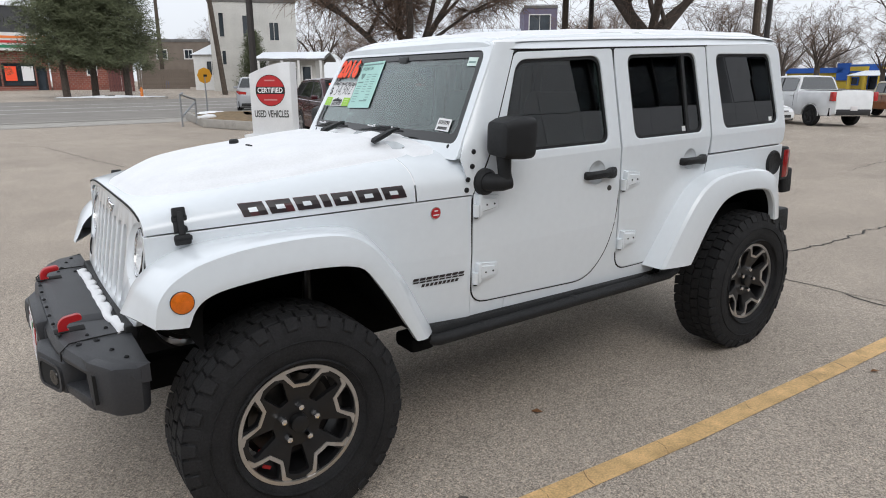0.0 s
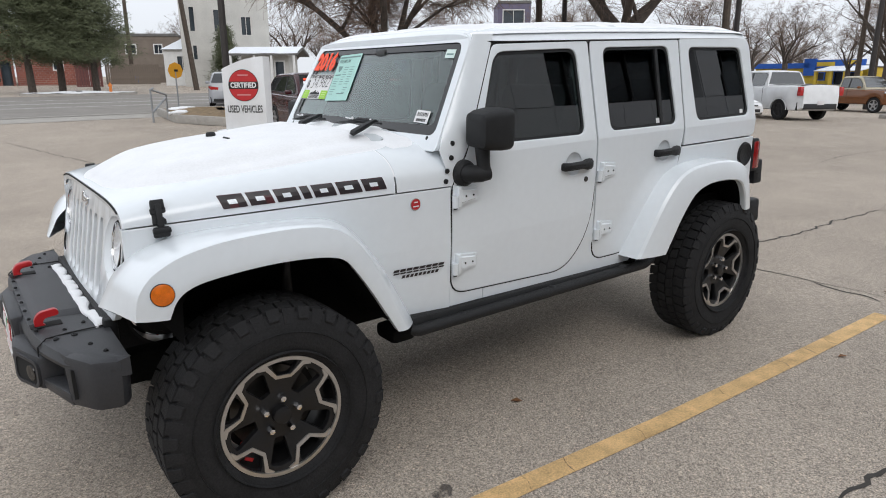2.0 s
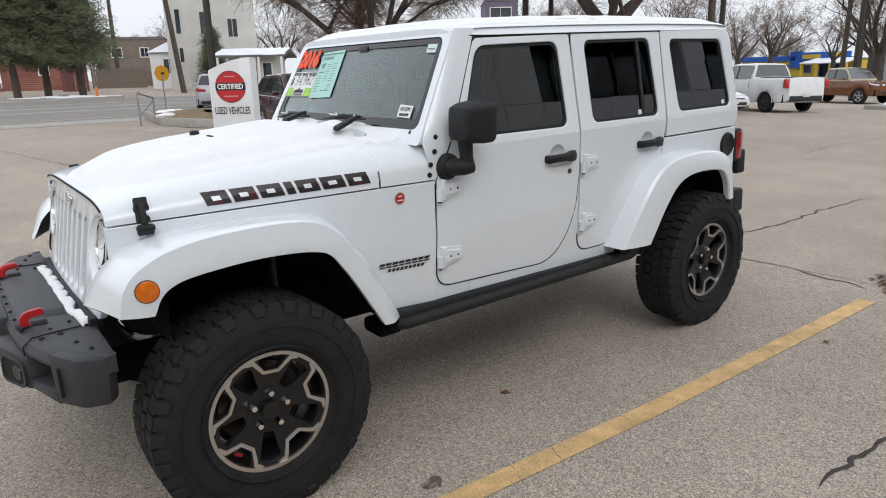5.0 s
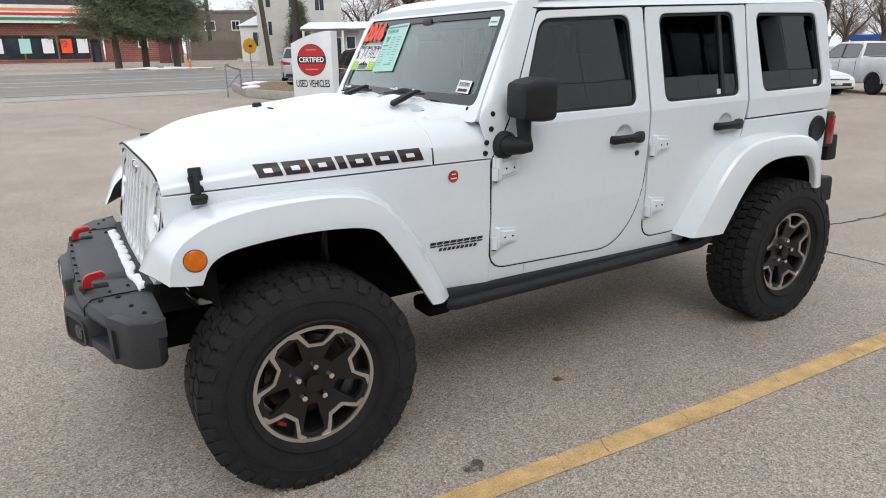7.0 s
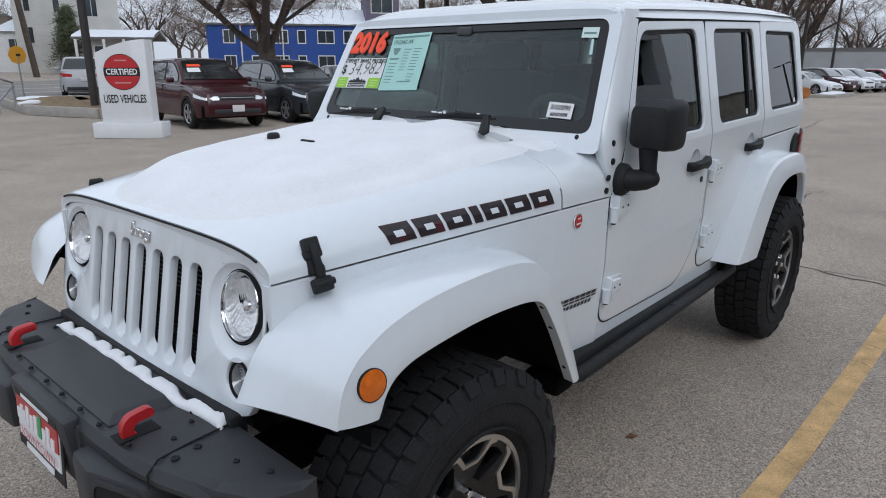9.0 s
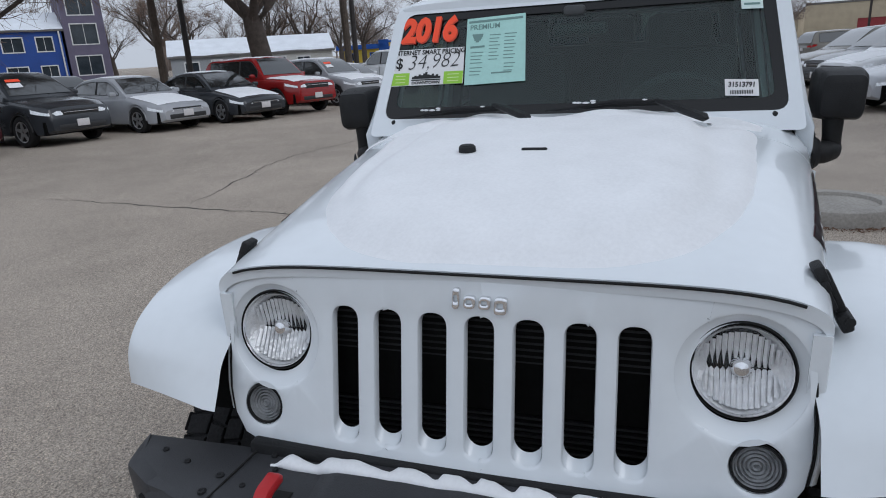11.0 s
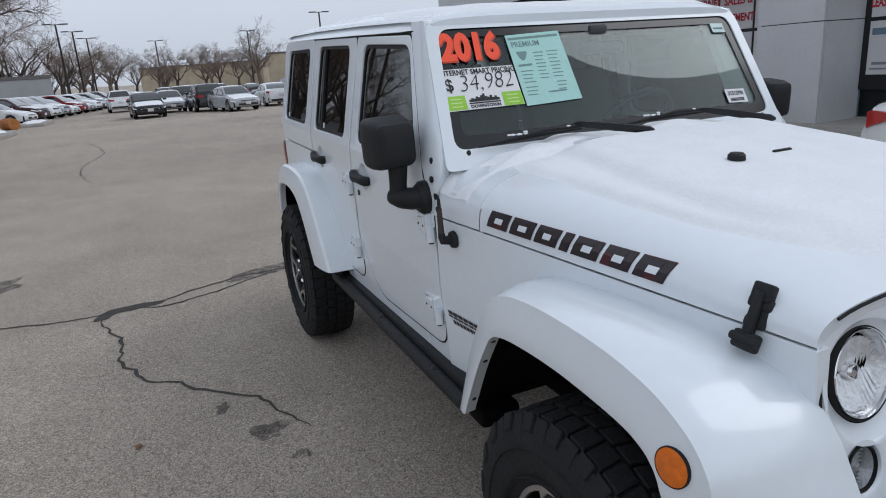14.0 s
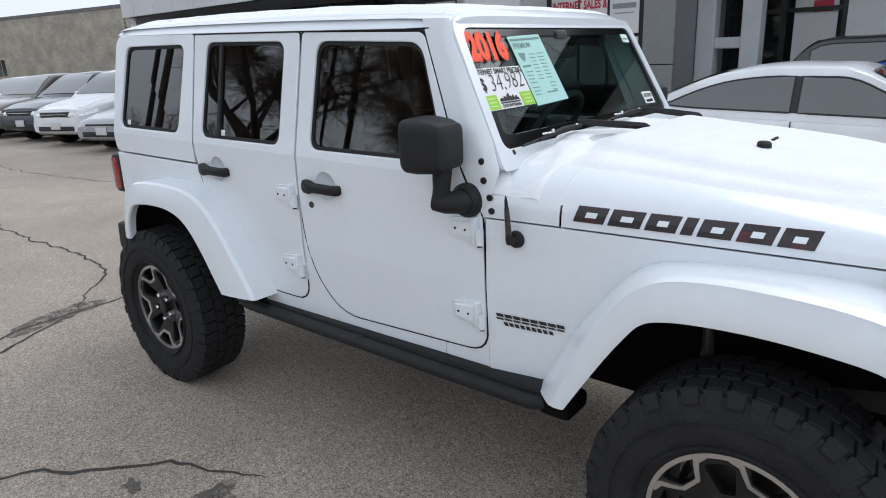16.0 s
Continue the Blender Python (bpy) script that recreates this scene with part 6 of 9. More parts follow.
plate_rect("plate_frame", -0.168, 0.168, 0.595, 0.782, 0.004, BLACKP)
plate_rect("dealer_plate", -0.152, 0.152, 0.630, 0.772, 0.007, PAPER, "white dealer plate with red band and skyline")
plate_rect("red_band", -0.152, 0.152, 0.684, 0.772, 0.010, RED)
plate_rect("dark_band", -0.152, 0.152, 0.752, 0.772, 0.0115, INK)
for k, (u, h) in enumerate(((-0.13, 0.03), (-0.105, 0.045), (-0.085, 0.035), (-0.06, 0.055), (-0.03, 0.04), (0.0, 0.05), (0.03, 0.06), (0.06, 0.035), (0.09, 0.05), (0.12, 0.03))):
    plate_rect("skyline_block", u - 0.011, u + 0.011, 0.684, 0.684 + h, 0.0125, mat_green if k == 6 else PAPER)
part("plate_word", text_mesh("DOWNTOWN", 0.040, lambda u, v: on_plate(u, v + 0.652, 0.0125)), RED, plate_box, "", 0, False)
plate_rect("name_bar", -0.10, 0.10, 0.757, 0.767, 0.013, PAPER)
plate_rect("brand_bar", -0.10, 0.10, 0.604, 0.620, 0.008, PAPER)
# lumps of snow caught between grille and bumper
rng = random.Random(5)
bm = bmesh.new()
rings = []
for k in range(150):
    y = -0.525 + 0.985 * k / 149
    saw = (y * 9.2 + 0.35 * math.sin(y * 11)) % 1.0
    bite = smoothstep(0.0, 0.55, saw) * smoothstep(1.0, 0.88, saw)
    end = smoothstep(0.0, 0.02, y + 0.525) * smoothstep(0.46, 0.42, y)
    wide = smoothstep(-0.30, -0.44, y)
    xf = -0.535 + 0.016 * wide + 0.004 * noise.noise((y * 18, 1.3, 0))
    xb = xf + (0.020 + 0.018 * bite + 0.012 * wide) * max(0.1, end)
    h = (0.009 + 0.005 * bite + 0.006 * wide + 0.003 * noise.noise((y * 45, 7.7, 0))) * max(0.1, end)
    z = 0.797 + 0.010 * smoothstep(0.36, 0.30, abs(y))
    rings.append([(xf, y, z - 0.004), (xf - 0.002, y, z + h * 0.35), (xf + (xb - xf) * 0.18, y, z + h * 0.85), (xf + (xb - xf) * 0.55, y, z + h + 0.001 * rng.random()), (xf + (xb - xf) * 0.9, y, z + h * 0.9), (xb + 0.003, y, z + h * 0.4), (xb, y, z - 0.004)])
loft(bm, rings)
tagged(part("bumper_snow", bm, SNOW, jeep, "", 70), "lumps of wet snow between grille and bumper", "", "", "stuff")

# wipers: a thick arm lying over the cowl, a thin blade on the glass
for lo, hi, b0, b1 in (((0.575, -0.450, 1.392), (0.785, -0.300, 1.430), (0.800, 0.075, 1.405), (0.800, -0.330, 1.418)), ((0.590, 0.095, 1.405), (0.795, 0.265, 1.432), (0.800, 0.640, 1.392), (0.800, 0.235, 1.412))):
    lo, hi = Vector(lo), Vector(hi)
    d = (hi - lo).normalized()
    n_ = d.cross(Vector((0, 0, 1))).normalized()
    bm = bmesh.new()
    rings = []
    for t, w, h in ((0.0, 0.010, 0.004), (0.06, 0.019, 0.012), (0.5, 0.017, 0.013), (0.9, 0.012, 0.010), (1.0, 0.007, 0.006)):
        c = lo.lerp(hi, t)
        rings.append([c + n_ * w, c + n_ * w * 0.7 + Vector((0, 0, h)), c - n_ * w * 0.7 + Vector((0, 0, h)), c - n_ * w, c - Vector((0, 0, h))])
    loft(bm, rings)
    wiper = part("wiper", bm, BLACKP, jeep, "black windshield wiper with bits of snow")
    b0, b1 = Vector(b0), Vector(b1)
    bm = bmesh.new()
    tube(bm, [b0, b0.lerp(b1, 0.5) + Vector((-0.004, 0, 0.006)), b1], [0.004, 0.009, 0.005], 6)
    part("wiper_blade", bm, BLACKP, wiper)
    bm = bmesh.new()
    tube(bm, [b0.lerp(b1, 0.22) + Vector((-0.012, 0, 0.004)), b0.lerp(b1, 0.6) + Vector((-0.020, 0, 0.020)), b0.lerp(b1, 0.97) + Vector((-0.014, 0, 0.012))], [0.005, 0.008, 0.006], 6)
    part("blade_bridge", bm, BLACKP, wiper)
    rng = random.Random(3)
    bm = bmesh.new()
    for k in range(9):
        c = b0.lerp(b1, rng.uniform(0.25, 0.95)) + Vector((-0.018, 0, 0.018 + rng.uniform(-0.006, 0.008)))
        bmesh.ops.create_icosphere(bm, subdivisions=1, radius=1, matrix=Matrix.Translation(c) @ Matrix.Diagonal((0.005, rng.uniform(0.006, 0.016), 0.004, 1)))
    tagged(part("wiper_snow", bm, SNOW, wiper, "", 60), "", "", "", "stuff")


# ---- parked cars ----
GLASSC = mat("car_glass", (0.016, 0.019, 0.020), 0.03, 0, 0.1, 4, coat=0.8, spec=0.9)
TRIM = mat("black_trim", (0.018, 0.018, 0.019), 0.6, 0, 0.1, 20)
ALLOY = mat("alloy_wheel", (0.42, 0.42, 0.43), 0.35, 0.7, 0.06, 20)
LAMP = mat("clear_lamp", (0.74, 0.76, 0.78), 0.14, 0.15, 0.22, 30, coat=0.6)
TAIL = mat("tail_lamp_red", (0.40, 0.012, 0.012), 0.18, 0, 0.1, 20, coat=0.5)
PLATE = mat("plain_plate", (0.62, 0.60, 0.60), 0.5, 0, 0.05)

# kind: length, width, height, wheel radius, front axle, rear axle, then (x, top of body) and (x, roof) lines, all in metres from the nose
KINDS = {
    "sedan": dict(l=4.65, w=1.80, h=1.44, r=0.33, ax=(0.92, 3.62), deck=[(0.0, 0.56), (0.10, 0.68), (0.5, 0.78), (1.30, 0.92), (1.9, 0.94), (3.6, 0.99), (4.1, 1.03), (4.55, 1.00), (4.65, 0.80)],
                  roof=[(1.32, 0.93), (2.05, 1.38), (2.45, 1.44), (3.0, 1.435), (3.5, 1.33), (4.15, 1.03)], win=(1.62, 2.62, 3.95), bot=0.22, hatch=False),
    "suv": dict(l=4.65, w=1.86, h=1.69, r=0.36, ax=(0.90, 3.58), deck=[(0.0, 0.66), (0.08, 0.86), (0.5, 0.98), (1.20, 1.08), (1.8, 1.08), (3.8, 1.13), (4.5, 1.12), (4.65, 0.80)],
                roof=[(1.22, 1.09), (1.90, 1.58), (2.35, 1.69), (3.3, 1.68), (4.05, 1.62), (4.50, 1.13)], win=(1.58, 2.55, 4.12), bot=0.26, hatch=True),
    "boxy": dict(l=4.82, w=1.92, h=1.80, r=0.39, ax=(0.92, 3.70), deck=[(0.0, 0.72), (0.06, 0.98), (0.5, 1.08), (1.45, 1.14), (2.0, 1.14), (4.2, 1.16), (4.72, 1.15), (4.82, 0.82)],
                 roof=[(1.48, 1.15), (2.05, 1.70), (2.45, 1.80), (3.6, 1.79), (4.45, 1.74), (4.74, 1.16)], win=(1.80, 2.72, 4.30), bot=0.32, hatch=True),
    "van": dict(l=5.08, w=1.98, h=1.75, r=0.35, ax=(1.00, 4.03), deck=[(0.0, 0.62), (0.10, 0.84), (0.6, 0.98), (1.2, 1.06), (2.0, 1.06), (4.4, 1.10), (4.95, 1.10), (5.08, 0.80)],
                roof=[(1.0, 1.03), (1.95, 1.62), (2.5, 1.75), (3.9, 1.74), (4.70, 1.66), (5.0, 1.12)], win=(1.55, 2.75, 4.60), bot=0.24, hatch=True),
    "pickup": dict(l=5.81, w=2.03, h=1.94, r=0.41, ax=(1.02, 4.72), deck=[(0.0, 0.82), (0.06, 1.14), (0.6, 1.24), (1.55, 1.28), (2.2, 1.28), (3.85, 1.30), (3.95, 1.36), (5.75, 1.36), (5.81, 1.10)],
                   roof=[(1.55, 1.29), (2.20, 1.84), (2.60, 1.94), (3.45, 1.93), (3.72, 1.86), (3.88, 1.31)], win=(1.90, 2.82, 3.70), bot=0.40, hatch=False),
    "old_pickup": dict(l=5.40, w=2.00, h=1.78, r=0.38, ax=(0.95, 4.25), deck=[(0.0, 0.80), (0.04, 1.06), (0.5, 1.10), (1.50, 1.14), (2.2, 1.16), (3.10, 1.16), (3.15, 1.20), (5.36, 1.20), (5.40, 1.0)],
                       roof=[(1.52, 1.15), (1.95, 1.68), (2.25, 1.78), (2.85, 1.77), (3.02, 1.70), (3.10, 1.17)], win=(1.75, 2.50, 2.96), bot=0.40, hatch=False),
}


def car_wheel(car, x, s, k, dark=False):
    r, w = k["r"], k["w"] / 2
    b = bmesh.new()
    turned(b, [(-0.20, r * 0.62), (-0.215, r * 0.85), (-0.18, r), (-0.03, r), (0.006, r * 0.90), (0.004, r * 0.70), (-0.01, r * 0.66)], (x, s * (w - 0.01), r), (0, s, 0), 28)
    t = part("tyre", b, RUBBER, car)
    b = bmesh.new()
    turned(b, [(-0.012, r * 0.68), (-0.004, r * 0.66), (-0.012, r * 0.60), (-0.05, r * 0.57), (-0.05, 0.0001)], (x, s * (w - 0.01), r), (0, s, 0), 24)
    rim = part("rim", b, TRIM, t)
    b = bmesh.new()
    for j in range(5):
        a = 2 * math.pi * j / 5 + 0.3
        u = Vector((math.cos(a), 0, math.sin(a)))
        v = Vector((-math.sin(a), 0, math.cos(a)))
        o = Vector((x, s * (w - 0.022), r))
        hexa(b, [o + u * 0.03 + v * 0.05, o + u * 0.03 - v * 0.05, o + u * r * 0.62 - v * 0.028, o + u * r * 0.62 + v * 0.028], [p + Vector((0, -s * 0.02, 0)) for p in (o + u * 0.03 + v * 0.05, o + u * 0.03 - v * 0.05, o + u * r * 0.62 - v * 0.028, o + u * r * 0.62 + v * 0.028)])
    turned(b, [(-0.010, r * 0.675), (0.002, r * 0.66), (-0.010, r * 0.60)], (x, s * (w - 0.012), r), (0, s, 0), 24)
    part("spokes", b, TRIM if dark else ALLOY, rim)


def build_car(name, kind, label, color, category="car", group="parked cars in the lot", snow=0.0, dark_wheels=False, two_tone=None, sticker=False):
    """A parked car, its nose towards -x and its middle over the origin; every panel, pane, lamp and wheel is a part."""
    k = KINDS[kind]
    car = empty(name, Matrix.Identity(4), label, category, group)
    L, hw, bot = k["l"], k["w"] / 2, k["bot"]
    xs = sorted(set([0, 0.02, 0.05, 0.10, 0.18, 0.3] + [0.3 + (L - 0.6) * i / 40 for i in range(41)] + [L - 0.2, L - 0.1, L - 0.04, L] + [x for x, _ in k["deck"]]))
    rings = []
    for x in xs:
        top = lerp_table(k["deck"], x)
        e = min(x, L - x)
        w = hw * (0.80 + 0.20 * smoothstep(0.0, 0.55, e) ** 0.6)
        b0 = bot
        for a in k["ax"]:
            d = abs(x - a)
            R = k["r"] + 0.055
            if d < R:
                b0 = max(b0, k["r"] + math.sqrt(R * R - d * d) * 0.96)
        if e < 0.2:
            b0 += 0.10 * (1 - e / 0.2)
        b0 = min(b0, top - 0.12)
        mid = b0 + (top - b0) * 0.55
        belt = top - 0.06
        half = [(w * 0.93, b0), (w * 0.985, b0 + 0.03), (w, min(mid, max(b0 + 0.06, 0.62))), (w * 0.985, belt - 0.02), (w * 0.955, belt + 0.02), (w * 0.86, top - 0.012), (w * 0.55, top + 0.012), (0, top + 0.020)]
        rings.append([(x - L / 2, y, z) for y, z in half] + [(x - L / 2, -y, z) for y, z in half[-2::-1]])
    bm = bmesh.new()
    loft(bm, rings)
    body = part("body", bm, CARPAINT, car, "", 38)
    body.color = color
    # dark floor
    bm = bmesh.new()
    box(bm, (0, 0, bot + 0.16), (L * 0.94, hw * 1.80, 0.30))
    part("underbody", bm, DARK, car)
    # cabin
    roof = k["roof"]
    fine = [(p.x, p.y) for p in catmull([Vector(p) for p in roof], 5)]
    rings = []
    for x, z in fine:
        base = lerp_table(k["deck"], x) - 0.03
        z = max(z, base + 0.02)
        f = (z - base) / (k["h"] - base + 0.03)
        wt = hw * (0.93 - 0.20 * f)
        wb = hw * 0.93
        half = [(wb, base), (wb + (wt - wb) * 0.5, base + (z - base) * 0.52), (wt, z - 0.05 * f), (wt - 0.07 * f - 0.01, z - 0.008 * f), (0, z + 0.015 * f)]
        rings.append([(x - L / 2, y, zz) for y, zz in half] + [(x - L / 2, -y, zz) for y, zz in half[-2::-1]])
    bm = bmesh.new()
    loft(bm, rings)
    cab = part("cabin", bm, CARPAINT, car, "", 40)
    cab.color = two_tone or color

    def cabin_half(x, z):
        base = lerp_table(k["deck"], x) - 0.03
        f = min(1.0, max(0.0, (z - base) / (k["h"] - base + 0.03)))
        return hw * (0.93 - 0.20 * f)
    w0, w1, w2 = k["win"]

    def roof_at(x):
        return lerp_table(fine, x)
    for s in (-1, 1):
        for a, b in ((w0, w1 - 0.03), (w1 + 0.03, w2)):
            n_ = 10
            lo = [(a + (b - a) * i / n_, lerp_table(k["deck"], a + (b - a) * i / n_) + 0.045) for i in range(n_ + 1)]
            hi = [(x, max(z + 0.01, roof_at(x) - 0.105)) for x, z in lo]
            bm = bmesh.new()
            ra = [bm.verts.new((x - L / 2, s * (cabin_half(x, z) + 0.004), z)) for x, z in lo]
            rb = [bm.verts.new((x - L / 2, s * (cabin_half(x, z) + 0.006), z)) for x, z in hi]
            rm = [bm.verts.new((x - L / 2, s * (cabin_half(x, (z + z2) / 2) + 0.006), (z + z2) / 2)) for (x, z), (_, z2) in zip(lo, hi)]
            for i in range(n_):
                bm.faces.new((ra[i], ra[i + 1], rm[i + 1], rm[i]))
                bm.faces.new((rm[i], rm[i + 1], rb[i + 1], rb[i]))
            part("side_window", bm, GLASSC, car, "", 40)
            bm = bmesh.new()
            tube(bm, [(x - L / 2, s * (cabin_half(x, z) + 0.006), z) for x, z in lo + hi[::-1] + lo[:1]], 0.009, 5, False)
            part("window_trim", bm, TRIM, car, "", 40)
            bm = bmesh.new()
            xx = b + 0.03
            z0_, z1_ = 0.36 + bot * 0.5, lerp_table(k["deck"], xx) - 0.03
            if b < w2 - 0.3 or not k["hatch"]:
                box(bm, (xx - L / 2, s * (hw * 0.991), (z0_ + z1_) / 2), (0.008, 0.016, z1_ - z0_))
                part("door_seam", bm, SEAM, car)
            else:
                bm.free()
            bm = bmesh.new()
            hx = b - 0.10
            box(bm, (hx - L / 2, s * (hw * 0.985 + 0.006), lerp_table(k["deck"], hx) - 0.14), (0.20, 0.03, 0.028), 0.01)
            h_ = part("door_handle", bm, CARPAINT, car)
            h_.color = color
        bm = bmesh.new()
        zl, zh = lerp_table(k["deck"], w1) + 0.045, roof_at(w1) - 0.105
        hexa(bm, [(w1 - 0.035 - L / 2, s * (cabin_half(w1, zl) + 0.008), zl), (w1 + 0.035 - L / 2, s * (cabin_half(w1, zl) + 0.008), zl), (w1 + 0.035 - L / 2, s * (cabin_half(w1, zh) + 0.009), zh), (w1 - 0.035 - L / 2, s * (cabin_half(w1, zh) + 0.009), zh)],
             [(w1 - 0.035 - L / 2, s * (cabin_half(w1, zl) - 0.03), zl), (w1 + 0.035 - L / 2, s * (cabin_half(w1, zl) - 0.03), zl), (w1 + 0.035 - L / 2, s * (cabin_half(w1, zh) - 0.03), zh), (w1 - 0.035 - L / 2, s * (cabin_half(w1, zh) - 0.03), zh)])
        part("door_pillar", bm, TRIM, car, "", 0)
        # mirror
        bm = bmesh.new()
        box(bm, (w0 + 0.02 - L / 2, s * (hw + 0.10), lerp_table(k["deck"], w0) + 0.08), (0.12, 0.20, 0.13), 0.045)
        m_ = part("mirror", bm, CARPAINT, car)
        m_.color = color
        # lamps
        dz = lerp_table(k["deck"], 0.12)
        bm = bmesh.new()
        skin = lambda e: hw * (0.80 + 0.20 * smoothstep(0.0, 0.55, e) ** 0.6) + 0.008
        front = []
        for e, lo, hi in ((-0.012, 0.17, 0.075), (0.05, 0.17, 0.055), (0.16, 0.155, 0.045), (0.30, 0.13, 0.035), (0.44, 0.10, 0.03)):
            y = hw * 0.50 if e < 0 else skin(e)
            t_ = lerp_table(k["deck"], max(e, 0.10))
            front.append([(e - L / 2, s * y, dz - lo), (e + 0.012 - L / 2, s * y * 0.985, (dz - lo + t_ - hi) / 2), (e + 0.045 - L / 2, s * y * 0.95, t_ - hi), (e + 0.14 - L / 2, s * y * 0.86, t_ - hi), (e + 0.14 - L / 2, s * y * 0.86, dz - lo)])
        loft(bm, front)
        part("headlamp", bm, LAMP, car, "", 30)
        tz = lerp_table(k["deck"], L - 0.15)
        bm = bmesh.new()
        if kind in ("pickup", "old_pickup"):
            box(bm, (L / 2 - 0.07, s * hw * 0.90, tz - 0.22), (0.16, 0.17, 0.34), 0.02)
        else:
            rear = []
            for e, h0, h1 in ((0.045, 0.23, 0.115), (0.075, 0.23, 0.08), (0.14, 0.20, 0.06), (0.24, 0.17, 0.06), (0.34, 0.13, 0.07)):
                y = hw * 0.50 if e == 0.045 else skin(e)
                rear.append([(L / 2 - e + 0.010, s * y, tz - h0), (L / 2 - e + 0.010, s * y, tz - h1), (L / 2 - e - 0.10, s * y * 0.88, tz - h1), (L / 2 - e - 0.10, s * y * 0.88, tz - h0)])
            loft(bm, rear)
        part("tail_lamp", bm, TAIL, car)
        for a in k["ax"]:
            car_wheel(car, a - L / 2, s, k, dark_wheels)
            bm = bmesh.new()
            R = k["r"] + 0.045
            tube(bm, [(a - L / 2 + R * math.cos(t), s * (hw * 0.992), k["r"] + R * math.sin(t) * 0.97) for t in [math.pi * i / 14 for i in range(15)]], 0.018, 5)
            part("wheel_arch", bm, TRIM if kind in ("suv", "boxy") else CARPAINT, car).color = color
    # windshield and rear window: panes laid just over the cabin skin
    for which in ("windshield", "rear_window"):
        pts = [(x, z) for x, z in fine]
        top = max(z for _, z in pts)
        ix = max(range(len(pts)), key=lambda i: pts[i][1])
        seq = [p for i, p in enumerate(pts) if (i < ix if which == "windshield" else i > ix)]
        seq = [(x, z) for x, z in seq if lerp_table(k["deck"], x) + 0.03 < z < top - 0.05]
        if len(seq) < 2:
            continue
        bm = bmesh.new()
        rows = []
        for x, z in seq:
            base = lerp_table(k["deck"], x) - 0.03
            f = (z - base) / (k["h"] - base + 0.03)
            wt = hw * (0.93 - 0.20 * f) - 0.075 * f - 0.05
            nz = -0.008 if which == "windshield" else 0.008
            rows.append([bm.verts.new((x - L / 2 + nz, wt * q, z + 0.010 + 0.012 * f * (1 - abs(q)))) for q in (-1, -0.5, 0, 0.5, 1)])
        for a, b in zip(rows, rows[1:]):
            for i in range(4):
                bm.faces.new((a[i], a[i + 1], b[i + 1], b[i]))
        part(which, bm, GLASSC, car, "", 40)
    # grille, bumpers, plates
    gz = lerp_table(k["deck"], 0.08)
    bm = bmesh.new()
    hexa(bm, [(-L / 2 - 0.004, -hw * 0.50, gz - 0.05), (-L / 2 - 0.004, hw * 0.50, gz - 0.05), (-L / 2 + 0.02, hw * 0.52, gz - 0.29), (-L / 2 + 0.02, -hw * 0.52, gz - 0.29)], [(-L / 2 + 0.08, -hw * 0.50, gz - 0.05), (-L / 2 + 0.08, hw * 0.50, gz - 0.05), (-L / 2 + 0.08, hw * 0.52, gz - 0.29), (-L / 2 + 0.08, -hw * 0.52, gz - 0.29)], 0.01)
    part("grille", bm, TRIM, car)
    bm = bmesh.new()
    box(bm, (-L / 2 - 0.004, 0, gz - 0.105), (0.02, hw * 0.92, 0.014), 0.004)
    part("grille_bar", bm, CHROME, car)
    bm = bmesh.new()
    box(bm, (-L / 2 + 0.05, 0, bot + 0.17), (0.12, hw * 1.30, 0.13), 0.03)
    part("lower_grille", bm, TRIM, car)
    bm = bmesh.new()
    box(bm, (L / 2 - 0.05, 0, bot + 0.16), (0.14, hw * 1.5, 0.14 if kind not in ("pickup", "old_pickup") else 0.22), 0.03)
    part("rear_bumper", bm, CHROME if kind == "old_pickup" else TRIM, car)
    for xx in (-L / 2 - 0.018, L / 2 + 0.022):
        bm = bmesh.new()
        box(bm, (xx, 0, bot + 0.24 if xx < 0 else 0.80 if k["hatch"] else 0.70), (0.012, 0.31, 0.16), 0.004)
        part("plate", bm, PLATE, car)
    if kind in ("pickup", "old_pickup"):
        bm = bmesh.new()
        x0_, x1_ = roof[-1][0] + 0.12 - L / 2, L / 2 - 0.10
        box(bm, ((x0_ + x1_) / 2, 0, k["deck"][-3][1] + 0.019), (x1_ - x0_, hw * 1.52, 0.012))
        part("cargo_bed", bm, TRIM, car)
    if snow > 0:
        bm = bmesh.new()
        for (x0_, x1_, f) in ((0.22, roof[0][0] + 0.25, lambda x: lerp_table(k["deck"], x) + 0.018), (roof[1][0] + 0.15, roof[-3][0] + 0.3, lambda x: roof_at(x) + 0.012)):
            rows = []
            for i in range(13):
                x = x0_ + (x1_ - x0_) * i / 12
                wq = hw * (0.80 if f(x) < k["h"] - 0.25 else 0.58)
                row = []
                for j in range(13):
                    q = -1 + 2 * j / 12
                    edge = smoothstep(1.02, 0.75, abs(q)) * smoothstep(0, 0.12, i / 12) * smoothstep(1, 0.85, i / 12)
                    row.append(bm.verts.new((x - L / 2, wq * q, f(x) + edge * (snow + 0.012 * noise.noise((x * 4, q * 3, snow * 90))) - 0.016 * abs(q) ** 3 - 0.006)))
                rows.append(row)
            for a, b in zip(rows, rows[1:]):
                for j in range(12):
                    bm.faces.new((a[j], a[j + 1], b[j + 1], b[j]))
        tagged(part("snow_cover", bm, SNOW, car, "", 60), "patches of snow on hood and roof", "", "", "stuff")
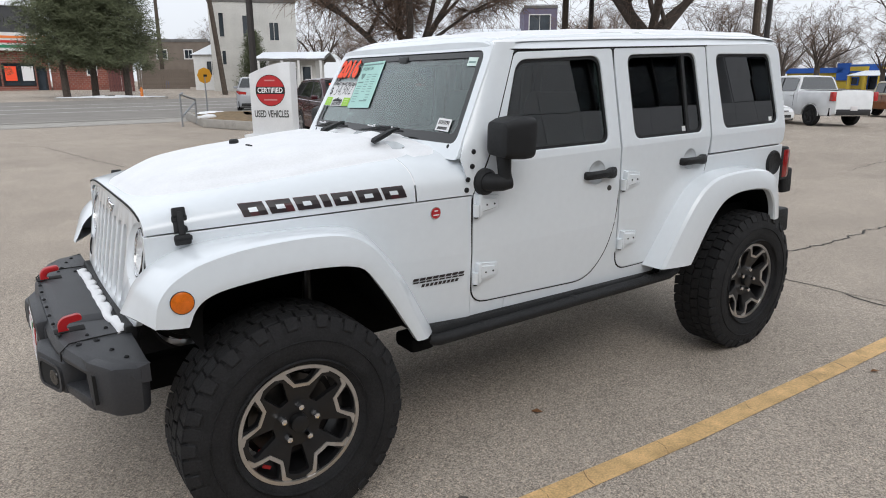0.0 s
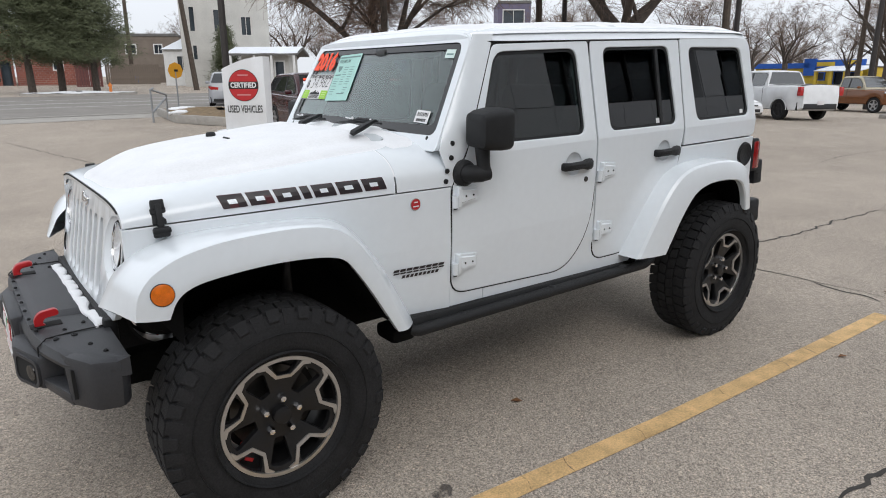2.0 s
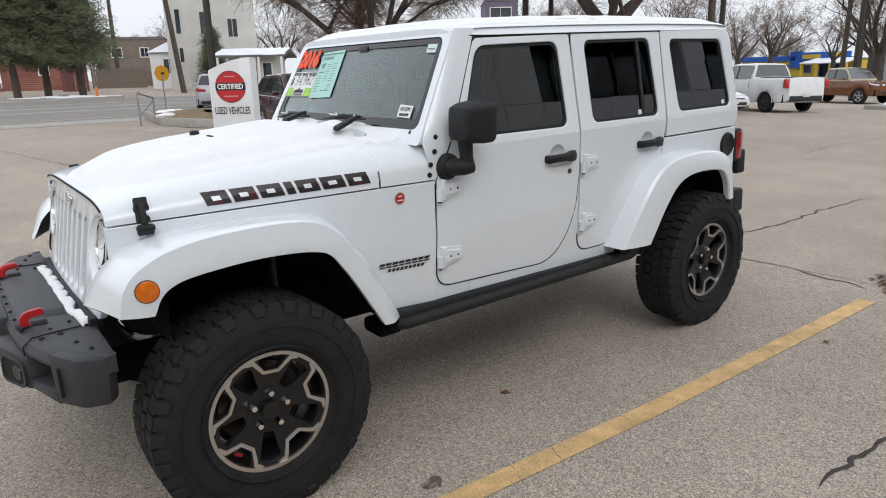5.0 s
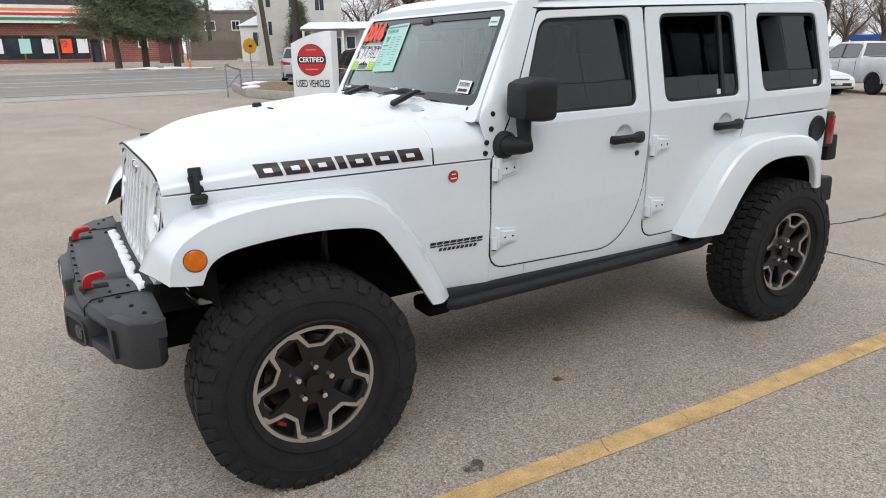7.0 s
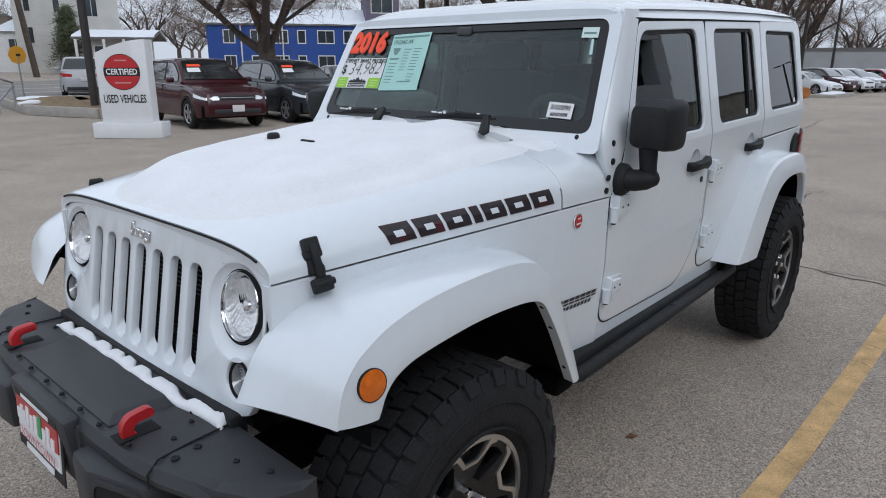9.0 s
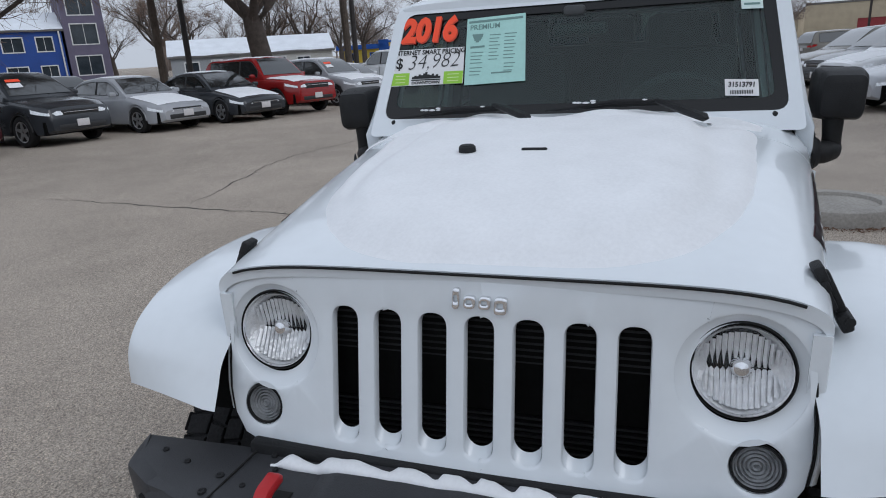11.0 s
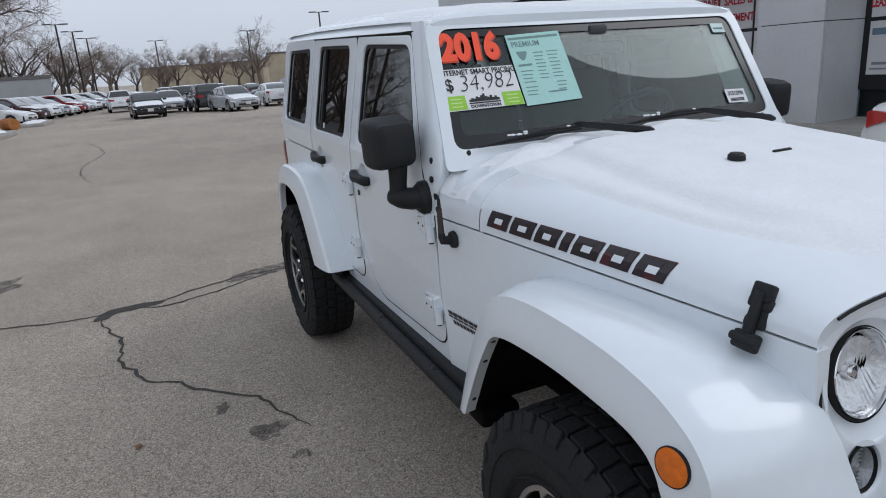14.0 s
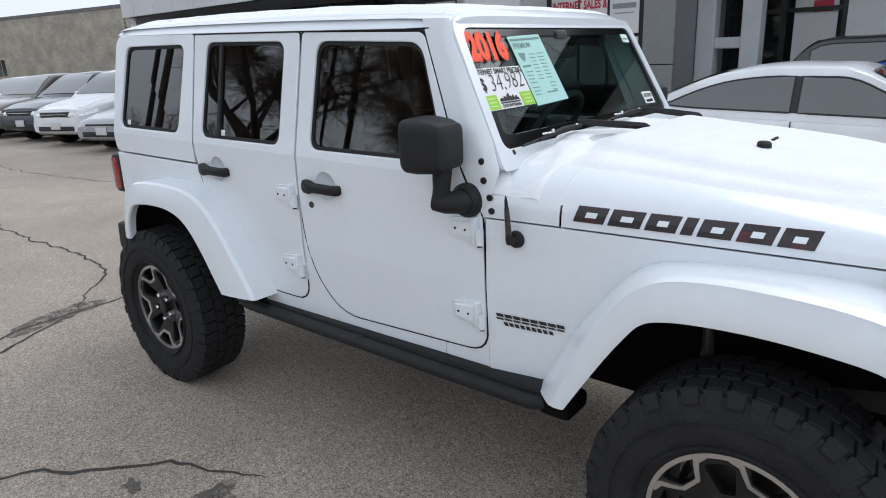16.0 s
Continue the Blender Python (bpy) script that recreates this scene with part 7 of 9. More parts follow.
    if sticker:
        x = roof[0][0] + (roof[1][0] - roof[0][0]) * 0.80
        z = roof_at(x)
        bm = bmesh.new()
        bm.faces.new([bm.verts.new(p) for p in ((x - L / 2 - 0.05, hw * 0.58, z - 0.015), (x - L / 2 - 0.05, hw * 0.20, z - 0.010), (x - L / 2 + 0.03, hw * 0.20, z + 0.050), (x - L / 2 + 0.03, hw * 0.56, z + 0.044))])
        part("year_sticker", bm, ORANGE, car, "", 0)
        bm = bmesh.new()
        x -= 0.20
        z = roof_at(x)
        bm.faces.new([bm.verts.new(p) for p in ((x - L / 2 - 0.05, hw * 0.64, z - 0.005), (x - L / 2 - 0.05, hw * 0.28, z + 0.000), (x - L / 2 + 0.08, hw * 0.28, z + 0.105), (x - L / 2 + 0.08, hw * 0.62, z + 0.10))])
        part("price_sticker", bm, PAPER, car, "", 0)
    return car


def put(car, x, y, heading, ob=None):
    """Sets a car down on the ground; heading: degrees, 0 looks towards -x, 90 towards -y."""
    z = ground_z(x, y)
    gx_, gy_ = (ground_z(x + 1, y) - ground_z(x - 1, y)) / 2, (ground_z(x, y + 1) - ground_z(x, y - 1)) / 2
    n_ = Vector((-gx_, -gy_, 1)).normalized()
    tilt = Vector((0, 0, 1)).rotation_difference(n_).to_matrix().to_4x4()
    m = Matrix.Translation((x, y, z)) @ tilt @ pose(0, 0, 0, 0, 0, heading)
    return m


def recolor(car, color, label=None):
    for o in car.children:
        if o.name.split(".")[0] in ("body", "door_handle", "mirror", "wheel_arch", "cabin"):
            o.color = color
    if label:
        tagged(car, label)


C_WHITE, C_SILVER, C_GREY, C_BLACK = (0.72, 0.73, 0.74, 1), (0.36, 0.37, 0.39, 1), (0.034, 0.037, 0.042, 1), (0.012, 0.012, 0.014, 1)
C_RED, C_MAROON, C_BLUE, C_NAVY = (0.26, 0.012, 0.012, 1), (0.040, 0.005, 0.008, 1), (0.02, 0.05, 0.30, 1), (0.012, 0.020, 0.040, 1)
C_BROWN, C_CREAM, C_ORANGE, C_TAN = (0.16, 0.060, 0.022, 1), (0.42, 0.38, 0.28, 1), (0.42, 0.085, 0.015, 1), (0.16, 0.15, 0.13, 1)

made = {}


def place_car(key, name, kind, label, color, x, y, heading, **kw):
    """The first car of a look is built; alike ones are copies in their own colour."""
    snow, dark, stick = kw.get("snow", 0.0), kw.get("dark_wheels", False), kw.get("sticker", False)
    look_key = (kind, snow > 0, dark, stick, kw.get("two_tone"), key)
    if look_key in made:
        c = copy_thing(made[look_key], put(None, x, y, heading))
        c.name = name
        recolor(c, color, label)
    else:
        c = build_car(name, kind, label, color, kw.get("category", "car"), kw.get("group", "parked cars in the lot"), snow, dark, kw.get("two_tone"), stick)
        c.matrix_world = put(None, x, y, heading)
        made[look_key] = c
    return c


# next stalls: the white saloon and two more behind it
place_car("", "sedan", "sedan", "white saloon car parked beside the off-roader", C_WHITE, 0.72, -5.40, 0, sticker=True)
place_car("", "sedan", "sedan", "bright blue saloon with snow on its roof", C_BLUE, -0.4, -8.5, 0, snow=0.02)
place_car("", "suv", "suv", "dark grey crossover with roof rails", C_GREY, 0.2, -11.3, 0)
ROW_A = "row by the street"
place_car("", "suv", "suv", "maroon crossover parked beside the white sign", C_MAROON, 8.05, 15.0, 82, sticker=True, group=ROW_A)
place_car("", "suv", "suv", "dark grey crossover with a price sticker on its windshield", C_GREY, 10.85, 14.9, 82, sticker=True, group=ROW_A)
place_car("", "sedan", "sedan", "silver saloon with snow on its hood", C_SILVER, 13.5, 13.9, 78, snow=0.02, group=ROW_A)
place_car("", "suv", "suv", "silver crossover parked by the street kerb", C_SILVER, 11.0, 30.6, 250, group=ROW_A)
place_car("", "sedan", "sedan", "white hatchback under melting snow", C_WHITE, 14.2, 14.6, 74, snow=0.02, group=ROW_A)
place_car("", "sedan", "sedan", "dark grey saloon with snow on its hood", C_GREY, 15.8, 12.8, 72, snow=0.02, group=ROW_A)
place_car("", "suv", "boxy", "red off-road estate with snow on its hood", C_RED, 18.1, 12.4, 72, snow=0.02, dark_wheels=True, group=ROW_A)
place_car("", "suv", "suv", "silver crossover with snow on its windshield", C_SILVER, 21.4, 12.0, 72, sticker=True, snow=0.02, group=ROW_A)
place_car("", "sedan", "sedan", "white saloon half hidden between two cars", C_WHITE, 25.0, 12.8, 72, snow=0.02, group=ROW_A)
place_car("", "pickup_truck", "pickup", "white crew-cab pickup truck backed in", C_WHITE, 27.7, 11.6, 246, dark_wheels=True, category="pickup truck", group=ROW_A)
place_car("", "pickup_truck", "old_pickup", "old brown and cream pickup truck", C_BROWN, 37.6, 12.0, 72, two_tone=C_CREAM, category="pickup truck", group=ROW_A)
ROW_B = "row further down the lot"
for k, (kind, col, what) in enumerate((("sedan", C_WHITE, "white saloon"), ("suv", C_MAROON, "maroon crossover"), ("suv", C_WHITE, "white crossover"), ("suv", C_SILVER, "silver crossover"), ("sedan", C_WHITE, "white saloon"), ("suv", C_RED, "red crossover"), ("sedan", C_SILVER, "silver saloon"), ("suv", C_WHITE, "white crossover"), ("sedan", C_GREY, "dark saloon"), ("suv", C_SILVER, "silver crossover"), ("sedan", C_WHITE, "white saloon"), ("suv", C_BLACK, "black crossover"))):
    place_car("", "suv" if kind == "suv" else "sedan", kind, what + " with snow, parked far down the lot", col, 49.3 + k * 2.95, 10.1 - k * 0.42, 72, snow=0.02, group=ROW_B)
LANE = "cars standing in the lane"
place_car("", "sedan", "sedan", "black saloon with snow on its windshield", C_BLACK, 42.5, 1.2, 4, snow=0.02, group=LANE)
place_car("", "sedan", "sedan", "grey saloon with snow on its hood", C_SILVER, 48.5, -0.3, 4, snow=0.02, group=LANE)
place_car("", "suv", "suv", "black crossover seen from behind", C_BLACK, 45.0, -2.4, 184, group=LANE)
place_car("", "sedan", "sedan", "pale saloon facing the lane", C_SILVER, 41.0, -3.6, 14, snow=0.02, group=LANE)
place_car("", "suv", "suv", "dark crossover standing in the lane", C_GREY, 58.0, -1.6, 184, snow=0.02, group=LANE)
place_car("", "van", "van", "grey-brown van seen from behind beside the row", C_TAN, 42.0, -9.9, 107, category="van", group=LANE)
for k, (x, y, kind, col, what) in enumerate(((60, 3.0, "suv", C_WHITE, "white crossover"), (64, -3.5, "sedan", C_GREY, "dark saloon"), (66, 1.5, "sedan", C_SILVER, "silver saloon"), (71, -1.0, "suv", C_GREY, "dark crossover"), (44.5, -6.6, "sedan", C_WHITE, "white saloon"), (70, -6.0, "suv", C_MAROON, "maroon crossover"), (78, 2.0, "sedan", C_WHITE, "white saloon"), (80, -4.0, "suv", C_SILVER, "silver crossover"), (76, -10.0, "sedan", C_BLACK, "black saloon"), (66, -12.5, "suv", C_BLUE, "blue crossover"))):
    place_car("", "suv" if kind == "suv" else "sedan", kind, what + " far down the lane", col, x, y, 4 if k % 2 else 184, snow=0.02, group=LANE)
ROW_C = "row beside the dealership"
for x, y, kind, name, col, what, sn in ((11.75, -6.9, "sedan", "sedan", C_RED, "red saloon", 0), (14.5, -6.1, "sedan", "sedan", C_SILVER, "pale silver saloon", 0), (17.0, -6.2, "suv", "suv", C_WHITE, "white crossover", 0.02), (19.4, -6.3, "suv", "suv", C_GREY, "dark grey crossover", 0),
                                       (22.1, -6.2, "suv", "suv", C_TAN, "grey-brown crossover", 0), (24.4, -6.7, "sedan", "sedan", C_MAROON, "maroon saloon", 0), (27.6, -7.8, "suv", "suv", C_WHITE, "white crossover", 0), (30.8, -8.5, "suv", "suv", C_MAROON, "maroon crossover", 0)):
    place_car("", name, kind, what + " parked nose out by the dealership", col, x, y, -74, snow=sn, dark_wheels=(kind == "boxy"), group=ROW_C)
place_car("", "sedan", "sedan", "dark blue saloon parked by the dealership pier", C_NAVY, 8.35, -6.15, -100, group=ROW_C)
ACROSS = "cars across the street"
place_car("", "suv", "suv", "orange crossover parked across the street", C_ORANGE, 24.4, 77.2, 175, group=ACROSS)
place_car("", "sedan", "sedan", "dark saloon behind the row of cars", C_GREY, 20.5, 24.0, 72, group=ACROSS)


# ---- roadside sign, planter, street ----
SIGNW = mat("white_sign_panel", (0.70, 0.71, 0.72), 0.45, 0, 0.03, 3)
MULCH = mat("dry_mulch", (0.20, 0.14, 0.075), 0.95, 0, 0.3, 6, 0.5, 40)
GALV = mat("galvanised_steel", (0.30, 0.31, 0.32), 0.5, 0.6, 0.15, 12)
WOODP = mat("weathered_pole_wood", (0.075, 0.058, 0.045), 0.9, 0, 0.25, 5, 0.3, 30)
BARK = mat("grey_brown_bark", (0.075, 0.060, 0.050), 0.95, 0, 0.25, 5, 0.4, 25)
TWIG = mat("brown_twigs", (0.165, 0.112, 0.082), 0.95, 0, 0.2, 5)
# far trees: haze of distance put into a greyer, bluer twig colour
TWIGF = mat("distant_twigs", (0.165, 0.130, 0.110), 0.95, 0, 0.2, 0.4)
NEEDLE = mat("pine_needles", (0.092, 0.104, 0.052), 0.8, 0, 0.35, 2)
ROADW = mat("white_road_paint", (0.55, 0.55, 0.53), 0.8, 0, 0.15, 4)
ROADM = mat("street_asphalt", (0.225, 0.208, 0.188), 0.9, 0, 0.12, 0.8, 0.3, 90)

sx, sy = 5.34, 12.4
sign = empty("roadside_sign", Matrix.Translation((sx, sy, ground_z(sx, sy))) @ pose(0, 0, 0, 0, 0, -45) @ Matrix.Diagonal((0.80, 0.95, 0.95, 1)), "white monument sign with red oval on a low plinth", "sign")
# local frame: long face looks along -y, x to the right
bm = bmesh.new()
box(bm, (-0.55, 0.26, 0.17), (1.80, 0.62, 0.34), 0.01)
part("plinth", bm, SIGNW, sign)
bm = bmesh.new()
prof = [(-1.22, 0.34), (0.10, 0.34), (0.10, 2.15)] + [(0.10 - 1.32 * t, 2.15 - 0.30 * t ** 1.8) for t in [k / 12 for k in range(1, 13)]]
panel(bm, prof, [], lambda u, v, d: (u, d + 0.06, v), 0.40, 0.012)
face = part("sign_body", bm, SIGNW, sign)
y0 = 0.056


def oval(name, rx, rz, lift, m, half=None):
    b = bmesh.new()
    ring = []
    for k in range(48):
        t = 2 * math.pi * k / 48
        z = rz * math.sin(t)
        if half == "mid":
            z = max(-0.10, min(0.10, z))
        ring.append((-0.56 + rx * math.cos(t) * (1 if half != "mid" else min(1, math.sqrt(max(0, 1 - (z / rz) ** 2)) / max(0.05, abs(math.cos(t))) if abs(math.cos(t)) > 0.05 else 0)), y0 - lift, 1.45 + z))
    loft(b, [ring, [(x, y + 0.004, z) for x, y, z in ring]])
    part(name, b, m, face, "", 0)


oval("oval_edge", 0.47, 0.39, 0.004, INK)
oval("oval", 0.455, 0.375, 0.007, RED)
b = bmesh.new()
ring = [(-0.56 + u, y0 - 0.010, 1.45 + v) for u, v in rounded([(-0.45, -0.085), (0.45, -0.085), (0.45, 0.095), (-0.45, 0.095)], 0.03)]
loft(b, [ring, [(x, y + 0.004, z) for x, y, z in ring]])
part("oval_band", b, INK, face, "", 0)
part("lettering", text_mesh("CERTIFIED", 0.175, lambda u, v: (-0.56 + u, y0 - 0.013, 1.452 + v), 0.004), PAPER, face, "", 0, False)
part("lettering", text_mesh("USED VEHICLES", 0.20, lambda u, v: (-0.56 + u * 0.80, y0 - 0.004, 0.86 + v * 1.25), 0.003), INK, face, "", 0, False)
for zz, ww in ((1.70, 0.32), (1.22, 0.42)):
    b = bmesh.new()
    box(b, (-0.56, y0 - 0.012, zz), (ww, 0.004, 0.034), 0.0)
    part("name_bar", b, mat_pale_red, face)

# planter with kerb and handrail
pl = empty("planter", Matrix.Identity(4), "low concrete kerbed bed with dry mulch and snow", "planter", "", "structure")
kerb_pts = [(5.9, 21.7), (6.9, 18.9), (8.6, 18.6), (9.6, 22.5), (9.0, 26.0), (6.4, 26.0)]
for (a, b) in zip(kerb_pts, kerb_pts[1:] + kerb_pts[:1]):
    bm = bmesh.new()
    d = Vector((b[0] - a[0], b[1] - a[1], 0))
    n_ = Vector((-d.y, d.x, 0)).normalized() * 0.09
    za, zb = ground_z(*a), ground_z(*b)
    A_, B_ = Vector((*a, za)), Vector((*b, zb))
    hexa(bm, [A_ - n_, A_ + n_, A_ + n_ + Vector((0, 0, 0.30)), A_ - n_ + Vector((0, 0, 0.30))], [B_ - n_, B_ + n_, B_ + n_ + Vector((0, 0, 0.30)), B_ - n_ + Vector((0, 0, 0.30))], 0.02)
    part("kerb", bm, CONC, pl)
bm = bmesh.new()
cx, cy = sum(p[0] for p in kerb_pts) / 6, sum(p[1] for p in kerb_pts) / 6
ring = []
for k in range(48):
    t = k / 48 * 6
    a, b = kerb_pts[int(t) % 6], kerb_pts[(int(t) + 1) % 6]
    ring.append((a[0] + (b[0] - a[0]) * (t % 1), a[1] + (b[1] - a[1]) * (t % 1)))
inner = [[bm.verts.new((cx + (x - cx) * f, cy + (y - cy) * f, ground_z(x, y) + 0.24 + 0.16 * (1 - f * f) + 0.04 * noise.noise((x * 3, y * 3, f)))) for x, y in ring] for f in (1, 0.7, 0.4, 0.1)]
for a, b in zip(inner, inner[1:]):
    for k in range(48):
        bm.faces.new((a[k], a[(k + 1) % 48], b[(k + 1) % 48], b[k]))
part("mulch", bm, MULCH, pl, "", 60)
for k, (x, y, r) in enumerate(((8.3, 20.2, 0.5), (8.9, 22.5, 0.6), (7.0, 24.5, 0.7), (6.2, 22.5, 0.35))):
    bm = bmesh.new()
    bmesh.ops.create_icosphere(bm, subdivisions=3, radius=1, matrix=Matrix.Translation((x, y, ground_z(x, y) + 0.30)) @ Matrix.Diagonal((r, r * 0.7, 0.10, 1)))
    for v in bm.verts:
        v.co.z += 0.05 * noise.noise(v.co * 4)
        v.co.x += 0.12 * noise.noise(v.co * 2 + Vector((9, 0, 0)))
    part("snow_heap", bm, SNOW, pl, "", 60)
rail = empty("handrail", Matrix.Translation((5.25, 22.3, ground_z(5.25, 22.3))), "grey steel handrail frame beside the planter", "railing")
for pts in ([(0, 0, 0), (0, 0, 1.15), (0.15, 0.2, 1.2)], [(0.75, 0.9, 0), (0.75, 0.9, 0.95)], [(0, 0, 1.15), (0.75, 0.9, 0.95)], [(0, 0, 0.35), (0.75, 0.9, 0.85)]):
    bm = bmesh.new()
    tube(bm, pts, 0.035, 8)
    part("rail_tube", bm, GALV, rail)
ysign = empty("warning_sign", Matrix.Translation((8.4, 30.3, ground_z(8.4, 30.3))), "yellow warning sign on a thin post", "sign")
bm = bmesh.new()
tube(bm, [(0, 0, 0), (0, 0, 1.7)], 0.035, 8)
part("post", bm, GALV, ysign)
bm = bmesh.new()
turned(bm, [(0.0, 0.0001), (0.0, 0.38), (0.02, 0.38), (0.02, 0.0001)], (0, 0, 1.75), (0.25, -1, 0), 8)
yface = part("sign_face", bm, mat("yellow_sign", (0.60, 0.28, 0.012), 0.5, 0, 0.05), ysign)
bm = bmesh.new()
box(bm, (0.008, -0.032, 1.75), (0.20, 0.006, 0.10))
part("sign_mark", bm, INK, yface)

# the street with its lines, the walk on this side and the far kerb
st_x = spread((-300, -60, 8), (-60, 60, 40), (60, 300, 8))
def band(name, y0, y1, slope, material, label, lift):
    b = bmesh.new()
    rows = []
    for q in (0, 0.25, 0.5, 0.75, 1):
        rows.append([b.verts.new((x, y0 + (y1 - y0) * q + slope * x, ground_z(x, y0 + (y1 - y0) * q + slope * x) + lift)) for x in st_x])
    for a, c in zip(rows, rows[1:]):
        for i in range(len(st_x) - 1):
            b.faces.new((a[i], a[i + 1], c[i + 1], c[i]))
    return tagged(part(name, b, material, None, "", 0), label, "road", "", "structure")
band("road", 26.6, 46.5, 0.10, ROADM, "grey asphalt street beyond the lot", 0.006)
band("pavement", 24.2, 26.6, 0.10, CONC, "pale concrete walk along the street", 0.010)
for k, (y0, w) in enumerate(((33.2, 0.16), (36.6, 0.14), (37.0, 0.14), (40.6, 0.16))):
    band("road_line", y0, y0 + w, 0.10, ROADW, "white painted lane line on the street", 0.011)
band("kerb", 26.45, 26.65, 0.10, CONC, "low concrete kerb of the street", 0.05)

# island with hydrant across the street
isl = empty("traffic_island", Matrix.Identity(4), "snow-covered kerbed island under the pines", "island", "", "structure")
bm = bmesh.new()
ring = [(3.2 + 3.6 * (1 + math.cos(t)) + 0.3, 48.6 + 1.6 * math.sin(t)) for t in [2 * math.pi * k / 40 for k in range(40)]]
loft(bm, [[(x, y, ground_z(x, y) + h) for x, y in ring] for h in (0, 0.15)])
part("island_kerb", bm, CONC, isl)
bm = bmesh.new()
rows = [[bm.verts.new((6.9 + (x - 6.9) * f, 48.6 + (y - 48.6) * f, ground_z(x, y) + 0.16 + 0.10 * (1 - f) + 0.05 * noise.noise((x, y, f)))) for x, y in ring] for f in (0.96, 0.8, 0.5, 0.1)]
for a, b in zip(rows, rows[1:]):
    for k in range(40):
        bm.faces.new((a[k], a[(k + 1) % 40], b[(k + 1) % 40], b[k]))
part("island_snow", bm, SNOW, isl, "", 60)
hyd = empty("fire_hydrant", Matrix.Translation((8.9, 48.1, ground_z(8.9, 48.1) + 0.1)), "small orange fire hydrant on the island", "hydrant")
bm = bmesh.new()
turned(bm, [(0, 0.16), (0.05, 0.16), (0.06, 0.10), (0.48, 0.10), (0.50, 0.14), (0.54, 0.13), (0.64, 0.07), (0.72, 0.03), (0.73, 0.0001)], (0, 0, 0), (0, 0, 1), 16)
part("barrel", bm, mat("hydrant_orange", (0.55, 0.16, 0.02), 0.5, 0, 0.1), hyd)
for dx in (-1, 1):
    bm = bmesh.new()
    turned(bm, [(0.08, 0.05), (0.17, 0.05), (0.17, 0.0001)], (0, 0, 0.38), (dx, 0, 0), 10)
    part("outlet", bm, mat_grey, hyd)

# kerbed islands down the lot, with a barrel
for x0, y0, l in ((33.0, 7.7, 4.2), (45.0, 7.4, 5.0)):
    k_isl = empty("kerb_island", Matrix.Translation((x0, y0, ground_z(x0, y0))), "low concrete kerb island with old snow", "kerb", "", "structure")
    bm = bmesh.new()
    box(bm, (0, 0, 0.08), (l, 1.5, 0.24), 0.05)
    part("kerb_slab", bm, CONC, k_isl)
    bm = bmesh.new()
    bmesh.ops.create_icosphere(bm, subdivisions=3, radius=1, matrix=Matrix.Translation((0.2, 0, 0.19)) @ Matrix.Diagonal((l * 0.42, 0.55, 0.12, 1)))
    for v in bm.verts:
        v.co += Vector((0.2 * noise.noise(v.co * 1.5), 0.15 * noise.noise(v.co * 2), 0.05 * noise.noise(v.co * 5)))
    part("snow_heap", bm, SNOW, k_isl, "", 60)
bar = empty("barrel", Matrix.Translation((40.3, 8.0, ground_z(40.3, 8.0))), "rusty orange barrel lying beside the truck", "barrel")
bm = bmesh.new()
turned(bm, [(0, 0.0001), (0, 0.30), (0.45, 0.33), (0.9, 0.30), (0.9, 0.0001)], (-0.4, -0.3, 0.33), (0.8, 0.6, 0), 20)
part("drum", bm, mat("rusty_orange", (0.35, 0.13, 0.03), 0.7, 0, 0.3, 3), bar)

# ---- trees ----
def limb(verts, faces, p, d, length, r0, r1, n, rng, bend=0.25, seg=4):
    """Adds one tapered, wandering branch and returns points along it."""
    pts, base = [(p.copy(), r0, d.copy())], None
    prev = None
    for k in range(seg + 1):
        t = k / seg
        r = r0 + (r1 - r0) * t
        a = d.orthogonal().normalized()
        b = d.cross(a)
        ring = []
        for j in range(n):
            q = p + (a * math.cos(2 * math.pi * j / n) + b * math.sin(2 * math.pi * j / n)) * r
            ring.append(len(verts))
            verts.append((q.x, q.y, q.z))
        if prev:
            for j in range(n):
                faces.append((prev[j], prev[(j + 1) % n], ring[(j + 1) % n], ring[j]))
        prev = ring
        pts.append((p.copy(), r, d.copy()))
        if k < seg:
            d = (d + Vector((rng.uniform(-1, 1), rng.uniform(-1, 1), rng.uniform(-0.5, 0.8))) * bend).normalized()
            p = p + d * (length / seg)
    return pts


